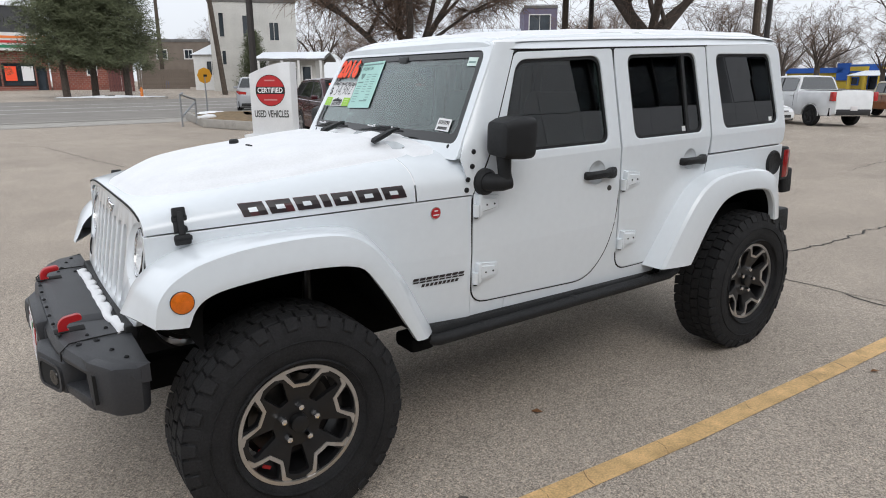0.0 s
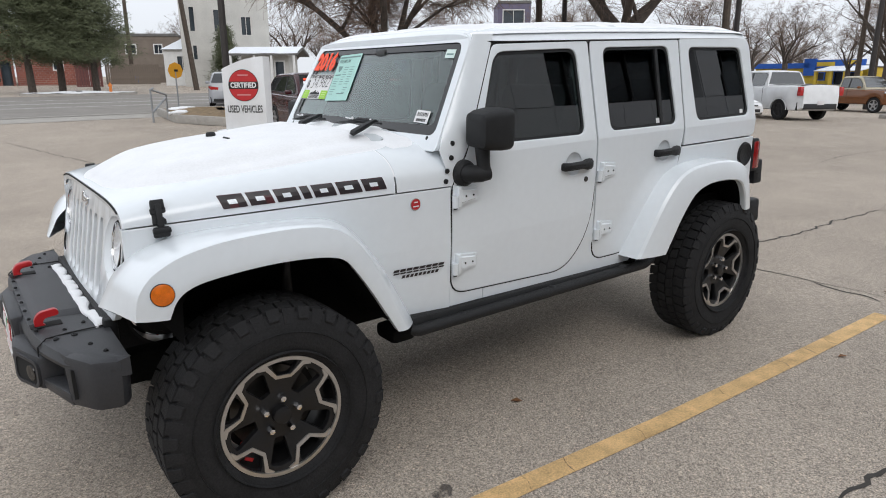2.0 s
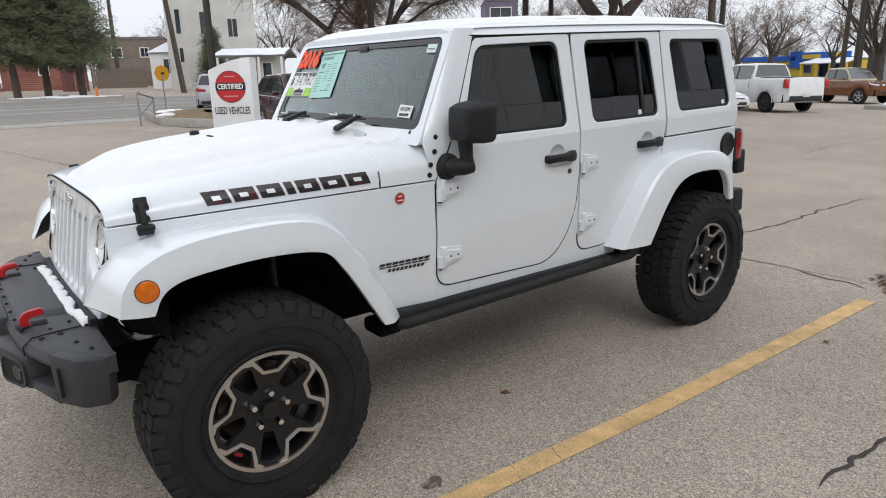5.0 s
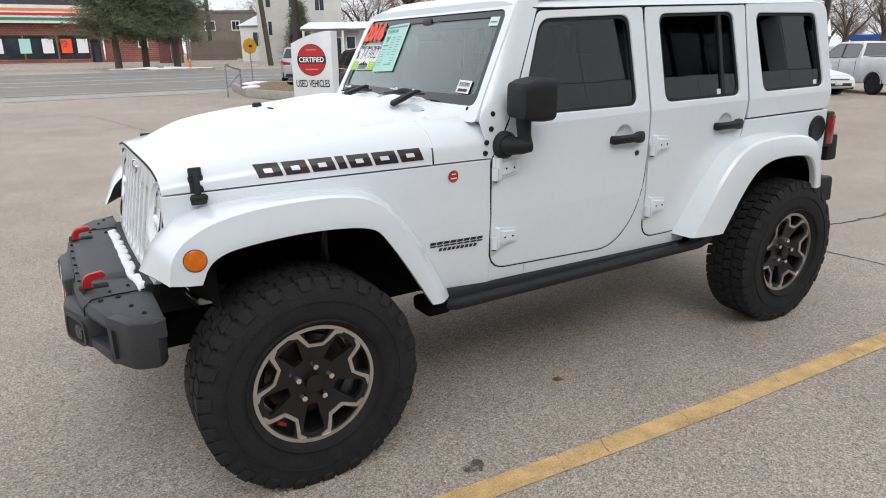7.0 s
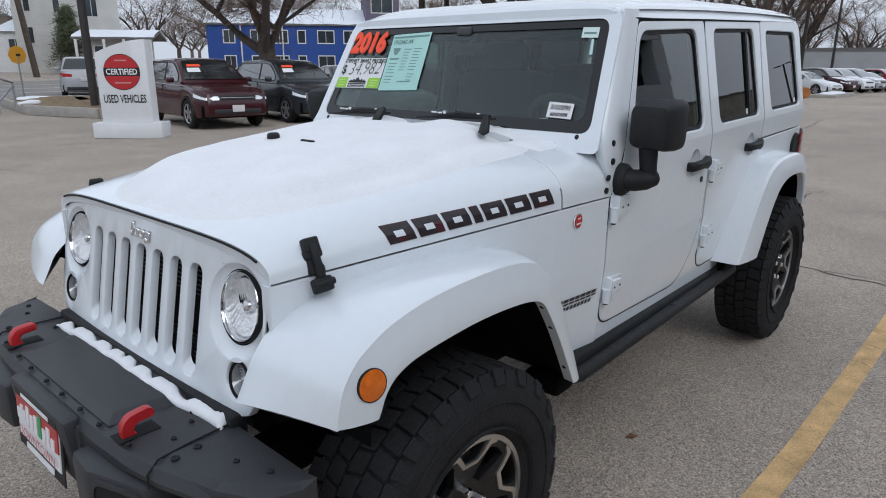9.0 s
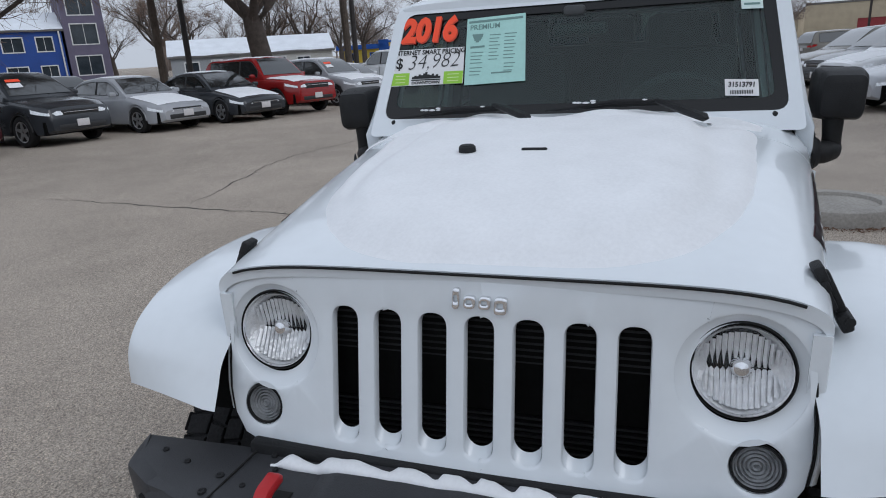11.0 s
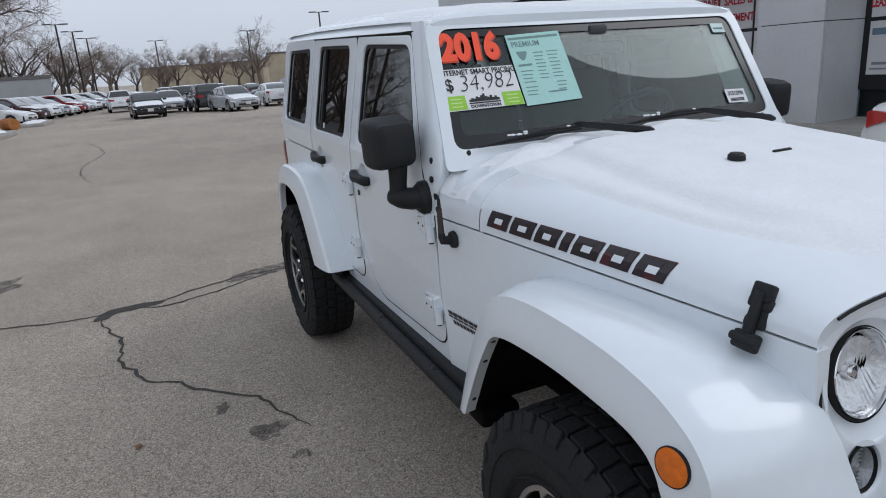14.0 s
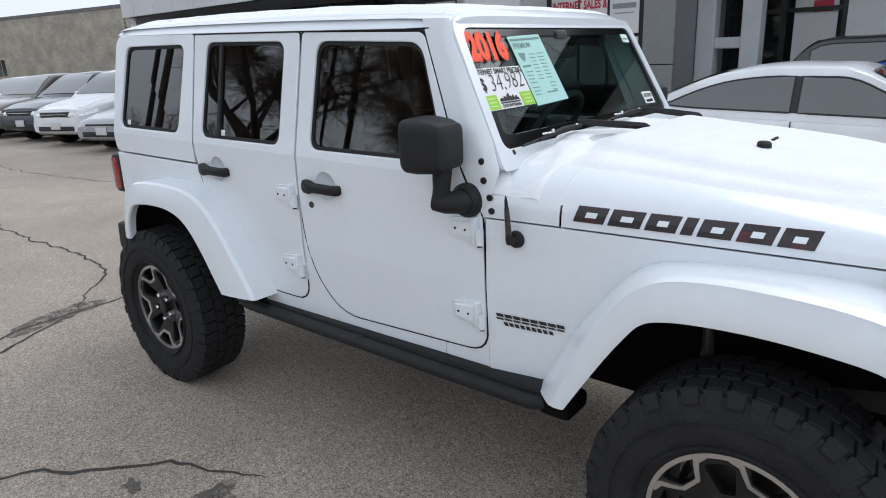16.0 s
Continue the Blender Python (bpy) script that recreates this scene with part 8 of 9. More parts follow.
def bare_tree(name, x, y, h, seed, spread_=1.0, twigs=900, label="", twig_mat=None, fork=0.24, levels=4, tr=None):
    """A leafless tree: trunk, forking limbs and a haze of single twigs with gaps."""
    rng = random.Random(seed)
    tree = empty(name, Matrix.Translation((x, y, ground_z(x, y) - 0.05)), label, "tree", "bare trees")
    v, f = [], []
    r = tr or h * 0.030
    trunk = limb(v, f, Vector((0, 0, 0)), Vector((rng.uniform(-0.06, 0.06), rng.uniform(-0.06, 0.06), 1)).normalized(), h * fork, r * 1.15, r * 0.9, 10, rng, 0.05, 4)
    tips = []
    top = trunk[-1][0]
    heads = []
    for k in range(5):
        a = 2 * math.pi * k / 5 + rng.uniform(-0.5, 0.5)
        d = Vector((math.cos(a) * spread_ * 0.75, math.sin(a) * spread_ * 0.75, rng.uniform(0.75, 1.3))).normalized()
        heads.append((top - Vector((0, 0, rng.uniform(0, h * 0.04))), d, h * rng.uniform(0.28, 0.36), r * rng.uniform(0.40, 0.58)))
    nodes = []
    for lev in range(levels):
        nxt = []
        for p, d, ln, rr in heads:
            pts = limb(v, f, p, d, ln, rr, rr * 0.5, 6 if lev < 2 else 4, rng, 0.20, 4)
            if lev > 0:
                nodes += pts[1:]
            kids = 3
            for q in range(kids):
                base, br, bd = pts[rng.choice((2, 3, 4, 5))] if q else pts[-1]
                side = Vector((rng.uniform(-1, 1), rng.uniform(-1, 1), rng.uniform(-0.25, 0.55)))
                nd = (bd * 0.75 + side * 0.75 * spread_).normalized()
                nxt.append((base, nd, ln * rng.uniform(0.52, 0.72), br * 0.62 + 0.004))
        heads = nxt
    me = bpy.data.meshes.new("trunk")
    me.from_pydata(v, [], f)
    me.materials.append(BARK if twig_mat is None else twig_mat)
    me.polygons.foreach_set("use_smooth", [True] * len(me.polygons))
    tk = new("trunk", me)
    tk.parent = tree
    v, f = [], []
    per = max(1, twigs // max(1, len(heads)))
    for p, d, ln, rr in heads:
        for k in range(per):
            nd = (d + Vector((rng.uniform(-1, 1), rng.uniform(-1, 1), rng.uniform(-0.7, 0.6)))).normalized()
            l_ = ln * rng.uniform(0.5, 1.5)
            q = limb(v, f, p + d * ln * rng.uniform(0, 0.6), nd, l_, max(0.010, rr * 0.45), 0.006, 3, rng, 0.28, 3)
            if rng.random() < 0.7:
                b0 = q[2][0]
                limb(v, f, b0, (nd + Vector((rng.uniform(-1, 1), rng.uniform(-1, 1), rng.uniform(-0.8, 0.4)))).normalized(), l_ * 0.6, 0.009, 0.006, 3, rng, 0.3, 2)
    for k in range(twigs if twigs > 1500 else twigs // 2):
        p, rr, d = rng.choice(nodes)
        nd = (d * 0.5 + Vector((rng.uniform(-1, 1), rng.uniform(-1, 1), rng.uniform(-1.0, 0.35)))).normalized()
        l_ = h * rng.uniform(0.04, 0.12)
        q = limb(v, f, p.copy(), nd, l_, max(0.009, h * 0.0007), 0.006, 3, rng, 0.30, 3)
        b0 = q[2][0]
        limb(v, f, b0.copy(), (nd + Vector((rng.uniform(-1, 1), rng.uniform(-1, 1), rng.uniform(-1.2, 0.2)))).normalized(), l_ * 0.7, 0.008, 0.005, 3, rng, 0.3, 2)
    me = bpy.data.meshes.new("crown")
    me.from_pydata(v, [], f)
    me.materials.append(TWIG if twig_mat is None else twig_mat)
    cr = new("crown", me)
    cr.parent = tree
    tagged(cr, "", "", "", "stuff")
    return tree


bare_tree("tree", 13.6, 19.8, 14.5, 3, 1.25, 7000, "large leafless tree with spreading brown twigs", tr=0.33, fork=0.17)
bare_tree("tree", 23.4, 15.6, 15.0, 8, 1.15, 5200, "large leafless tree behind the parked cars", tr=0.42)
bare_tree("tree", 46.5, 11.9, 14.0, 12, 0.9, 1800, "tall leafless tree beside the lot")
bare_tree("tree", 60.0, 13.2, 15.0, 21, 1.0, 1800, "tall leafless tree beside the lot")
bare_tree("tree", 52.0, 15.5, 13.0, 22, 1.0, 1500, "leafless tree behind the row of cars")
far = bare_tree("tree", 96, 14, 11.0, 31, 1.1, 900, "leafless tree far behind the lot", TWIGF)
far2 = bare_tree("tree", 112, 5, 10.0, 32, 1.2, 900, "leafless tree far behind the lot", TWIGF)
rng = random.Random(77)
for k in range(46):
    a = radians(rng.uniform(-9, 40))
    d = rng.uniform(105, 190)
    x, y = d * math.cos(a), d * math.sin(a)
    if a > radians(22) and d < 110:
        continue
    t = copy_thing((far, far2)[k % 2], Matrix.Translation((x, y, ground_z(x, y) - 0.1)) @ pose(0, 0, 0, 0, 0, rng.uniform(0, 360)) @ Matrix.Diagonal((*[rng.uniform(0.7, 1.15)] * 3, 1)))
    t.scale = [rng.uniform(0.65, 1.15)] * 3
for k in range(16):
    a = radians(rng.uniform(40, 84))
    d = rng.uniform(110, 150)
    x, y = d * math.cos(a), d * math.sin(a)
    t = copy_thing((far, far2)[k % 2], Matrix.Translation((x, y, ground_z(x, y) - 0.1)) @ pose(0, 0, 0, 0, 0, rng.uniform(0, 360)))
    t.scale = [rng.uniform(0.9, 1.5)] * 3


def pine(x, y, h, w, seed, clumps=1050):
    rng = random.Random(seed)
    tree = empty("pine_tree", Matrix.Translation((x, y, ground_z(x, y))), "dark green pine with bare lower trunk", "tree", "pines")
    v, f = [], []
    limb(v, f, Vector((0, 0, 0)), Vector((0, 0, 1)), h * 0.95, 0.26, 0.05, 8, rng, 0.02, 6)
    me = bpy.data.meshes.new("trunk")
    me.from_pydata(v, [], f)
    me.materials.append(BARK)
    tk = new("trunk", me)
    tk.parent = tree
    v, f = [], []
    for k in range(clumps):
        t = rng.random() ** 0.9
        z = h * (0.20 + 0.78 * t)
        r = w * (1.0 - 0.72 * t) * (0.35 + 0.65 * rng.random()) * (0.75 + 0.35 * math.sin(k * 2.4))
        a = rng.uniform(0, 2 * math.pi)
        c = Vector((math.cos(a) * r, math.sin(a) * r, z + rng.uniform(-0.4, 0.4)))
        for j in range(44):
            d = Vector((rng.gauss(0, 1), rng.gauss(0, 1), rng.gauss(0.15, 0.6))).normalized()
            o = c + Vector((rng.gauss(0, 0.26), rng.gauss(0, 0.26), rng.gauss(0, 0.15)))
            s = d.orthogonal().normalized() * 0.028
            l_ = rng.uniform(0.16, 0.36)
            b = len(v)
            v.extend([tuple(o - s), tuple(o + s), tuple(o + d * l_)])
            f.append((b, b + 1, b + 2))
    me = bpy.data.meshes.new("crown")
    me.from_pydata(v, [], f)
    me.materials.append(NEEDLE)
    cr = new("crown", me)
    cr.parent = tree
    tagged(cr, "", "", "", "stuff")


pine(4.6, 51.5, 11.0, 4.0, 1)
pine(6.6, 52.6, 11.5, 3.2, 2)
pine(8.6, 51.2, 10.5, 3.8, 3)
pine(21.3, 60.0, 5.2, 1.5, 4, 260)

# ---- poles and wires ----
def pole(x, y, h, r, label, lean=(0, 0), arm=False, lamp=False, material=None):
    p = empty("lamp_post" if lamp else "utility_pole", Matrix.Translation((x, y, ground_z(x, y))), label, "pole", "poles")
    b = bmesh.new()
    tube(b, [(0, 0, -0.1), (lean[0] * 0.5, lean[1] * 0.5, h / 2), (lean[0], lean[1], h)], [r * 1.15, r, r * 0.8], 10)
    part("shaft", b, material or (GALV if lamp else WOODP), p)
    if arm:
        for z in (h - 0.5, h - 1.4):
            b = bmesh.new()
            box(b, (lean[0], lean[1], z), (0.12, 2.4, 0.12), 0.01)
            part("crossarm", b, WOODP, p)
    if lamp:
        for s in (-1, 1):
            b = bmesh.new()
            box(b, (lean[0], s * 0.85, h), (0.35, 0.9, 0.12), 0.03)
            part("lamp_head", b, TRIM, p)
        b = bmesh.new()
        tube(b, [(0, -0.9, h - 0.03), (0, 0.9, h - 0.03)], 0.04, 6)
        part("lamp_arm", b, TRIM, p)
    return p


DARKPOLE = mat("dark_bronze_pole", (0.035, 0.030, 0.028), 0.5, 0.3, 0.1, 5)
pole(7.2, 19.9, 9.0, 0.11, "dark bronze lamp pole behind the sign", (0, 0), material=DARKPOLE)
pole(16.7, 54.4, 11.0, 0.20, "leaning wooden utility pole across the street", (-0.9, 0.3), True)
pole(16.6, 76, 12.0, 0.20, "wooden utility pole across the street", (0, 0), True)
pole(22.3, 20.2, 12.0, 0.15, "wooden utility pole behind the cars")
pole(23.6, 19.8, 12.0, 0.12, "dark pole beside the utility pole", material=DARKPOLE)
pole(28.6, 14.4, 12.5, 0.16, "wooden utility pole behind the pickup", (0, 0.2), True)
pole(29.6, 14.5, 12.0, 0.12, "dark pole behind the pickup", material=DARKPOLE)
pole(55.0, 19.0, 12.0, 0.17, "wooden utility pole far along the lot", (0, 0), True)
pole(50.5, 16.2, 12.5, 0.18, "wooden utility pole far along the lot", (-0.4, 0))
pole(57.5, 12.4, 11.0, 0.14, "dark pole beside the far row", material=DARKPOLE)
pole(40.5, 12.6, 10.0, 0.13, "dark pole behind the old pickup", material=DARKPOLE)
for x, y in ((88, 8.6), (100, 7.8), (115, 7.0), (114, -16.5), (87, -21.6), (130, -3.0), (72, 13.2)):
    pole(x, y, 9.3, 0.12, "tall twin-headed lamp post in the lot", lamp=True, material=DARKPOLE)
for a, b, sag in (((-40, 52, 10.5), (16.2, 54.6, 10.9), 0.8), ((16.2, 54.6, 10.9), (60, 58, 10.5), 0.8), ((16.2, 54.6, 10.2), (28.6, 14.6, 12.0), 0.9), ((28.6, 14.6, 12.0), (55, 19, 11.8), 0.7), ((28.6, 13.6, 11.2), (50.5, 16.2, 11.5), 0.7), ((50.5, 16.2, 11.5), (115, 12, 11.0), 1.2), ((55, 19.8, 11.6), (120, 22, 11.4), 1.2)):
    w = bmesh.new()
    tube(w, [Vector(a).lerp(Vector(b), t) - Vector((0, 0, sag * 4 * t * (1 - t))) for t in [k / 16 for k in range(17)]], 0.02, 4)
    tagged(part("overhead_wire", w, SEAM, None), "black overhead wire between two poles", "wire", "wires")


# ---- buildings ----
PANELM = mat("grey_metal_panel", (0.60, 0.605, 0.615), 0.42, 0.1, 0.04, 1.5)
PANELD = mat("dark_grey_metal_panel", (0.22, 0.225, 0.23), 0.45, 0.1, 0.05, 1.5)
COLUMNM = mat("pale_grey_paint", (0.46, 0.47, 0.48), 0.6, 0, 0.05, 2)
SHOPGLASS = glass("shop_glass", (0.85, 0.95, 1.0), 0.0, 0.55)
FRAMEB = mat("black_window_frame", (0.014, 0.014, 0.015), 0.4, 0.2, 0.05, 6)
# dimness of the rooms behind the glass, put into the wall colour
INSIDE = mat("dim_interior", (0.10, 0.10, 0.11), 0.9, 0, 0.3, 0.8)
SIGNW = mat("white_sign_film", (0.62, 0.61, 0.61), 0.45, 0, 0.02, 2)
SIGNRED = mat("red_sign_lettering", (0.42, 0.012, 0.035), 0.5, 0, 0.04)
SIGNGREY = mat("grey_sign_print", (0.22, 0.24, 0.26), 0.5, 0, 0.04)
SIGNBLUE = mat("blue_grey_sign_print", (0.14, 0.20, 0.26), 0.5, 0, 0.04)
WHITEWOOD = mat("white_painted_wood", (0.66, 0.66, 0.65), 0.6, 0, 0.06, 3)
PANEM = mat("dark_house_glass", (0.035, 0.045, 0.055), 0.06, 0, 0.2, 1.0)
TANBRICK = None


def brick_mat(name, a, b, mortar, scale=1.0):
    m = bpy.data.materials.new(name)
    m.use_nodes = True
    n, l = m.node_tree.nodes, m.node_tree.links
    p = n["Principled BSDF"]
    p.inputs["Roughness"].default_value = 0.9
    tc, mp = n.new("ShaderNodeTexCoord"), n.new("ShaderNodeMapping")
    mp.inputs["Rotation"].default_value = (radians(90), 0, 0)
    br = n.new("ShaderNodeTexBrick")
    br.inputs["Color1"].default_value, br.inputs["Color2"].default_value, br.inputs["Mortar"].default_value = (*a, 1), (*b, 1), (*mortar, 1)
    br.inputs["Scale"].default_value, br.inputs["Mortar Size"].default_value = scale, 0.012
    br.inputs["Brick Width"].default_value, br.inputs["Row Height"].default_value = 0.40, 0.20
    ns = n.new("ShaderNodeTexNoise")
    ns.inputs["Scale"].default_value, ns.inputs["Detail"].default_value = 0.5, 6
    mr = n.new("ShaderNodeMapRange")
    mr.inputs["From Min"].default_value, mr.inputs["From Max"].default_value = 0.3, 0.7
    mr.inputs["To Min"].default_value, mr.inputs["To Max"].default_value = 0.72, 1.2
    mx = n.new("ShaderNodeMixRGB")
    mx.blend_type, mx.inputs[0].default_value = 'MULTIPLY', 1
    l.new(tc.outputs["Object"], mp.inputs[0])
    l.new(mp.outputs[0], br.inputs["Vector"])
    l.new(tc.outputs["Object"], ns.inputs["Vector"])
    l.new(ns.outputs["Fac"], mr.inputs["Value"])
    l.new(br.outputs["Color"], mx.inputs[1])
    l.new(mr.outputs[0], mx.inputs[2])
    l.new(mx.outputs[0], p.inputs["Base Color"])
    return m


TANBRICK = brick_mat("tan_painted_block", (0.36, 0.33, 0.27), (0.29, 0.27, 0.22), (0.25, 0.23, 0.20))
REDBRICK = brick_mat("red_brick", (0.24, 0.075, 0.05), (0.19, 0.06, 0.045), (0.26, 0.22, 0.19))
BROWNB = mat("brown_siding", (0.17, 0.14, 0.115), 0.8, 0, 0.12, 1.2)
BLUEB = mat("blue_siding", (0.018, 0.062, 0.27), 0.7, 0, 0.10, 0.8)
PURPLEB = mat("slate_purple_siding", (0.13, 0.115, 0.17), 0.75, 0, 0.10, 0.8)
CREAMB = mat("pale_stucco", (0.50, 0.49, 0.46), 0.85, 0, 0.10, 0.7)
TANB = mat("tan_stucco", (0.42, 0.36, 0.26), 0.85, 0, 0.10, 0.7)
YELLOWB = mat("yellow_painted_wall", (0.62, 0.44, 0.05), 0.75, 0, 0.08, 0.8)
SKYB = mat("bright_blue_wall", (0.02, 0.10, 0.42), 0.75, 0, 0.08, 0.8)
REDDOOR = mat("red_roller_door", (0.26, 0.03, 0.035), 0.6, 0, 0.08, 1)
SHINGLE = mat("grey_roof_shingle", (0.13, 0.125, 0.12), 0.9, 0, 0.2, 2)
GREYB = mat("grey_painted_wall", (0.30, 0.31, 0.32), 0.8, 0, 0.08, 0.7)
ROOFSNOW = mat("roof_snow", (0.74, 0.77, 0.81), 0.8, 0, 0.06, 1.0)


def rect(u0, u1, z0, z1):
    return [(u0, z0), (u1, z0), (u1, z1), (u0, z1)]


def house(name, label, a, b, depth, z0, z1, wall, roof="flat", rise=0.0, windows=(), doors=(), trim_mat=None, snow=True, roof_mat=None, over=0.25, door_mat=None, category="building", pane=None):
    """A building whose front runs from a to b as one faces it; openings go through the front wall."""
    A, B = Vector((*a, 0)), Vector((*b, 0))
    L = (B - A).length
    u = (B - A) / L
    n = Vector((-u.y, u.x, 0))
    m = Matrix(((u.x, n.x, 0, A.x), (u.y, n.y, 0, A.y), (0, 0, 1, z0), (0, 0, 0, 1)))
    h = z1 - z0
    ob = empty(name, m, label, category)
    tm = trim_mat or WHITEWOOD
    bm = bmesh.new()
    panel(bm, rect(0, L, 0, h), [rect(*w) for w in list(windows) + list(doors)], lambda x, z, d: (x, d, z), 0.25, 0)
    part("front_wall", bm, wall, ob, "", 0)
    for c_, s_ in (((0.125, depth / 2 + 0.125, h / 2), (0.25, depth - 0.25, h)), ((L - 0.125, depth / 2 + 0.125, h / 2), (0.25, depth - 0.25, h)), ((L / 2, depth - 0.125, h / 2), (L - 0.5, 0.25, h))):
        bm = bmesh.new()
        box(bm, c_, s_)
        part("wall", bm, wall, ob, "", 0)
    for k, (w, kind) in enumerate([(w, "window") for w in windows] + [(w, "door") for w in doors]):
        u0, u1, v0, v1 = w
        f = min(0.09, 0.12 * (u1 - u0))
        bm = bmesh.new()
        panel(bm, rect(u0 - f, u1 + f, v0 - f, v1 + f), [rect(u0 + f * 0.3, u1 - f * 0.3, v0 + f * 0.3, v1 - f * 0.3)], lambda x, z, d: (x, d - 0.04, z), 0.10, 0)
        wn = part(kind, bm, tm, ob, "", 0)
        bm = bmesh.new()
        box(bm, ((u0 + u1) / 2, 0.14, (v0 + v1) / 2), (u1 - u0, 0.03, v1 - v0))
        part("pane" if kind == "window" else "door_leaf", bm, (pane or PANEM) if kind == "window" else (door_mat or pane or PANEM), wn, "", 0)
        if kind == "window" and u1 - u0 > 0.9:
            bm = bmesh.new()
            box(bm, ((u0 + u1) / 2, 0.10, (v0 + v1) / 2), (0.05, 0.05, v1 - v0))
            part("mullion", bm, tm, wn, "", 0)
    rm = roof_mat or SHINGLE
    bm = bmesh.new()
    if roof == "flat":
        box(bm, (L / 2, depth / 2, h + 0.08), (L + 0.16, depth + 0.16, 0.16), 0.02)
        box(bm, (L / 2, 0.1, h + 0.26), (L + 0.1, 0.22, 0.22), 0.02)
    elif roof == "gable":
        e = over
        y0, y1, ym = -e, depth + e, depth / 2
        prof = [(y0, h - 0.10), (ym, h + rise), (y1, h - 0.10), (y1, h + 0.06), (ym, h + rise + 0.16), (y0, h + 0.06)]
        loft(bm, [[(x, y, z) for y, z in prof] for x in (-e, L + e)])
        for x in (0.01, L - 0.26):
            hexa(bm, [(x, 0.05, h - 0.05), (x, ym, h + rise - 0.05), (x, depth - 0.05, h - 0.05)], [(x + 0.25, 0.05, h - 0.05), (x + 0.25, ym, h + rise - 0.05), (x + 0.25, depth - 0.05, h - 0.05)])
    else:
        e = over
        rl = min(L, depth) / 2
        base = [(-e, -e, h), (L + e, -e, h), (L + e, depth + e, h), (-e, depth + e, h)]
        vs = [bm.verts.new(p) for p in base]
        top = [bm.verts.new((rl, depth / 2, h + rise)), bm.verts.new((L - rl + 0.01, depth / 2, h + rise))]
        for f in ((vs[0], vs[1], top[1], top[0]), (vs[1], vs[2], top[1]), (vs[2], vs[3], top[0], top[1]), (vs[3], vs[0], top[0]), (vs[3], vs[2], vs[1], vs[0])):
            bm.faces.new(f)
    rf = part("roof", bm, rm, ob, "", 0)
    if snow and roof != "flat":
        bm = bmesh.new()
        e = over
        if roof == "gable":
            n_ = max(8, int(L / 1.2))
            rings = []
            for k in range(n_ + 1):
                x = -e + (L + 2 * e) * k / n_
                w = 0.10 + 0.10 * math.sin(k * 1.7) + 0.06 * math.sin(k * 3.1)
                rings.append([(x, -e + max(0.02, w), h + 0.06 + 0.1 * max(0.02, w)), (x, -e + 0.3 + w, h + 0.17 + (rise + 0.1) * (0.3 + w) / (depth / 2 + e)), (x, depth / 2, h + rise + 0.26), (x, depth + e, h + 0.13)])
            loft(bm, rings, False)
        else:
            rl = min(L, depth) / 2
            vs = [bm.verts.new(p) for p in ((-e * 0.8, -e * 0.8, h + 0.05), (L + e * 0.8, -e * 0.8, h + 0.05), (L + e * 0.8, depth, h + 0.05), (-e * 0.8, depth, h + 0.05))]
            top = [bm.verts.new((rl, depth / 2, h + rise + 0.07)), bm.verts.new((L - rl + 0.01, depth / 2, h + rise + 0.07))]
            for f in ((vs[0], vs[1], top[1], top[0]), (vs[1], vs[2], top[1]), (vs[2], vs[3], top[0], top[1]), (vs[3], vs[0], top[0])):
                bm.faces.new(f)
        part("roof_snow", bm, ROOFSNOW, rf, "snow lying on the roof", 0)
    return ob


def grid_windows(L, n, w, z0, z1, off=0.0):
    return [(L * (k + 0.5) / n - w / 2 + off, L * (k + 0.5) / n + w / 2 + off, z0, z1) for k in range(n)]


def az(deg, d, o=(-0.85, -2.97)):
    return (o[0] + d * math.cos(radians(deg)), o[1] + d * math.sin(radians(deg)))


# --- the dealership ---
shop = empty("dealership_building", Matrix.Identity(4), "grey metal-panelled dealership with dark glass and leasing signs", "building")


def shop_box(name, x0, x1, y0, y1, z0, z1, material, parent=None, bevel=0.0, label=""):
    bm = bmesh.new()
    box(bm, ((x0 + x1) / 2, (y0 + y1) / 2, (z0 + z1) / 2), (x1 - x0, y1 - y0, z1 - z0), bevel)
    return part(name, bm, material, parent or shop, label, 0)


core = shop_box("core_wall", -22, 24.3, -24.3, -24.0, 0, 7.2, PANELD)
shop_box("end_wall", 24.0, 24.3, -24.0, -10.32, 0, 7.2, PANELM)
shop_box("end_wall", -22, -21.7, -24.0, -14.0, 0, 7.2, PANELM)
shop_box("flat_roof", -22, 24.35, -24.3, -10.32, 7.2, 7.4, PANELD)
# unseen upper row, added height to darken what the windshield mirrors
shop_box("upper_backing", -22, 24.3, -10.32, -10.06, 6.1, 7.2, FRAMEB)
for k in range(33):
    for z0, z1 in ((6.12, 7.2),):
        shop_box("facade_panel", 24.3 - (k + 1) * 1.4 + 0.008, 24.3 - k * 1.4 - 0.008, -10.06, -10.0, z0 + 0.008, z1 - 0.008, PANELM, None, 0.004)
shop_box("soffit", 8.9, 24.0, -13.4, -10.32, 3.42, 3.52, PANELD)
# upper band: panels with open joints over a dark backing, two window recesses
back = shop_box("band_backing", 7.45, 24.3, -10.32, -10.06, 3.40, 4.25, FRAMEB)
shop_box("band_backing", 7.45, 24.3, -10.32, -10.06, 5.95, 6.1, FRAMEB)
shop_box("band_backing", 7.45, 11.6, -10.32, -10.06, 4.25, 5.95, FRAMEB)
shop_box("band_backing", 18.4, 19.6, -10.32, -10.06, 4.25, 5.95, FRAMEB)
shop_box("band_backing", 23.4, 24.3, -10.32, -10.06, 4.25, 5.95, FRAMEB)
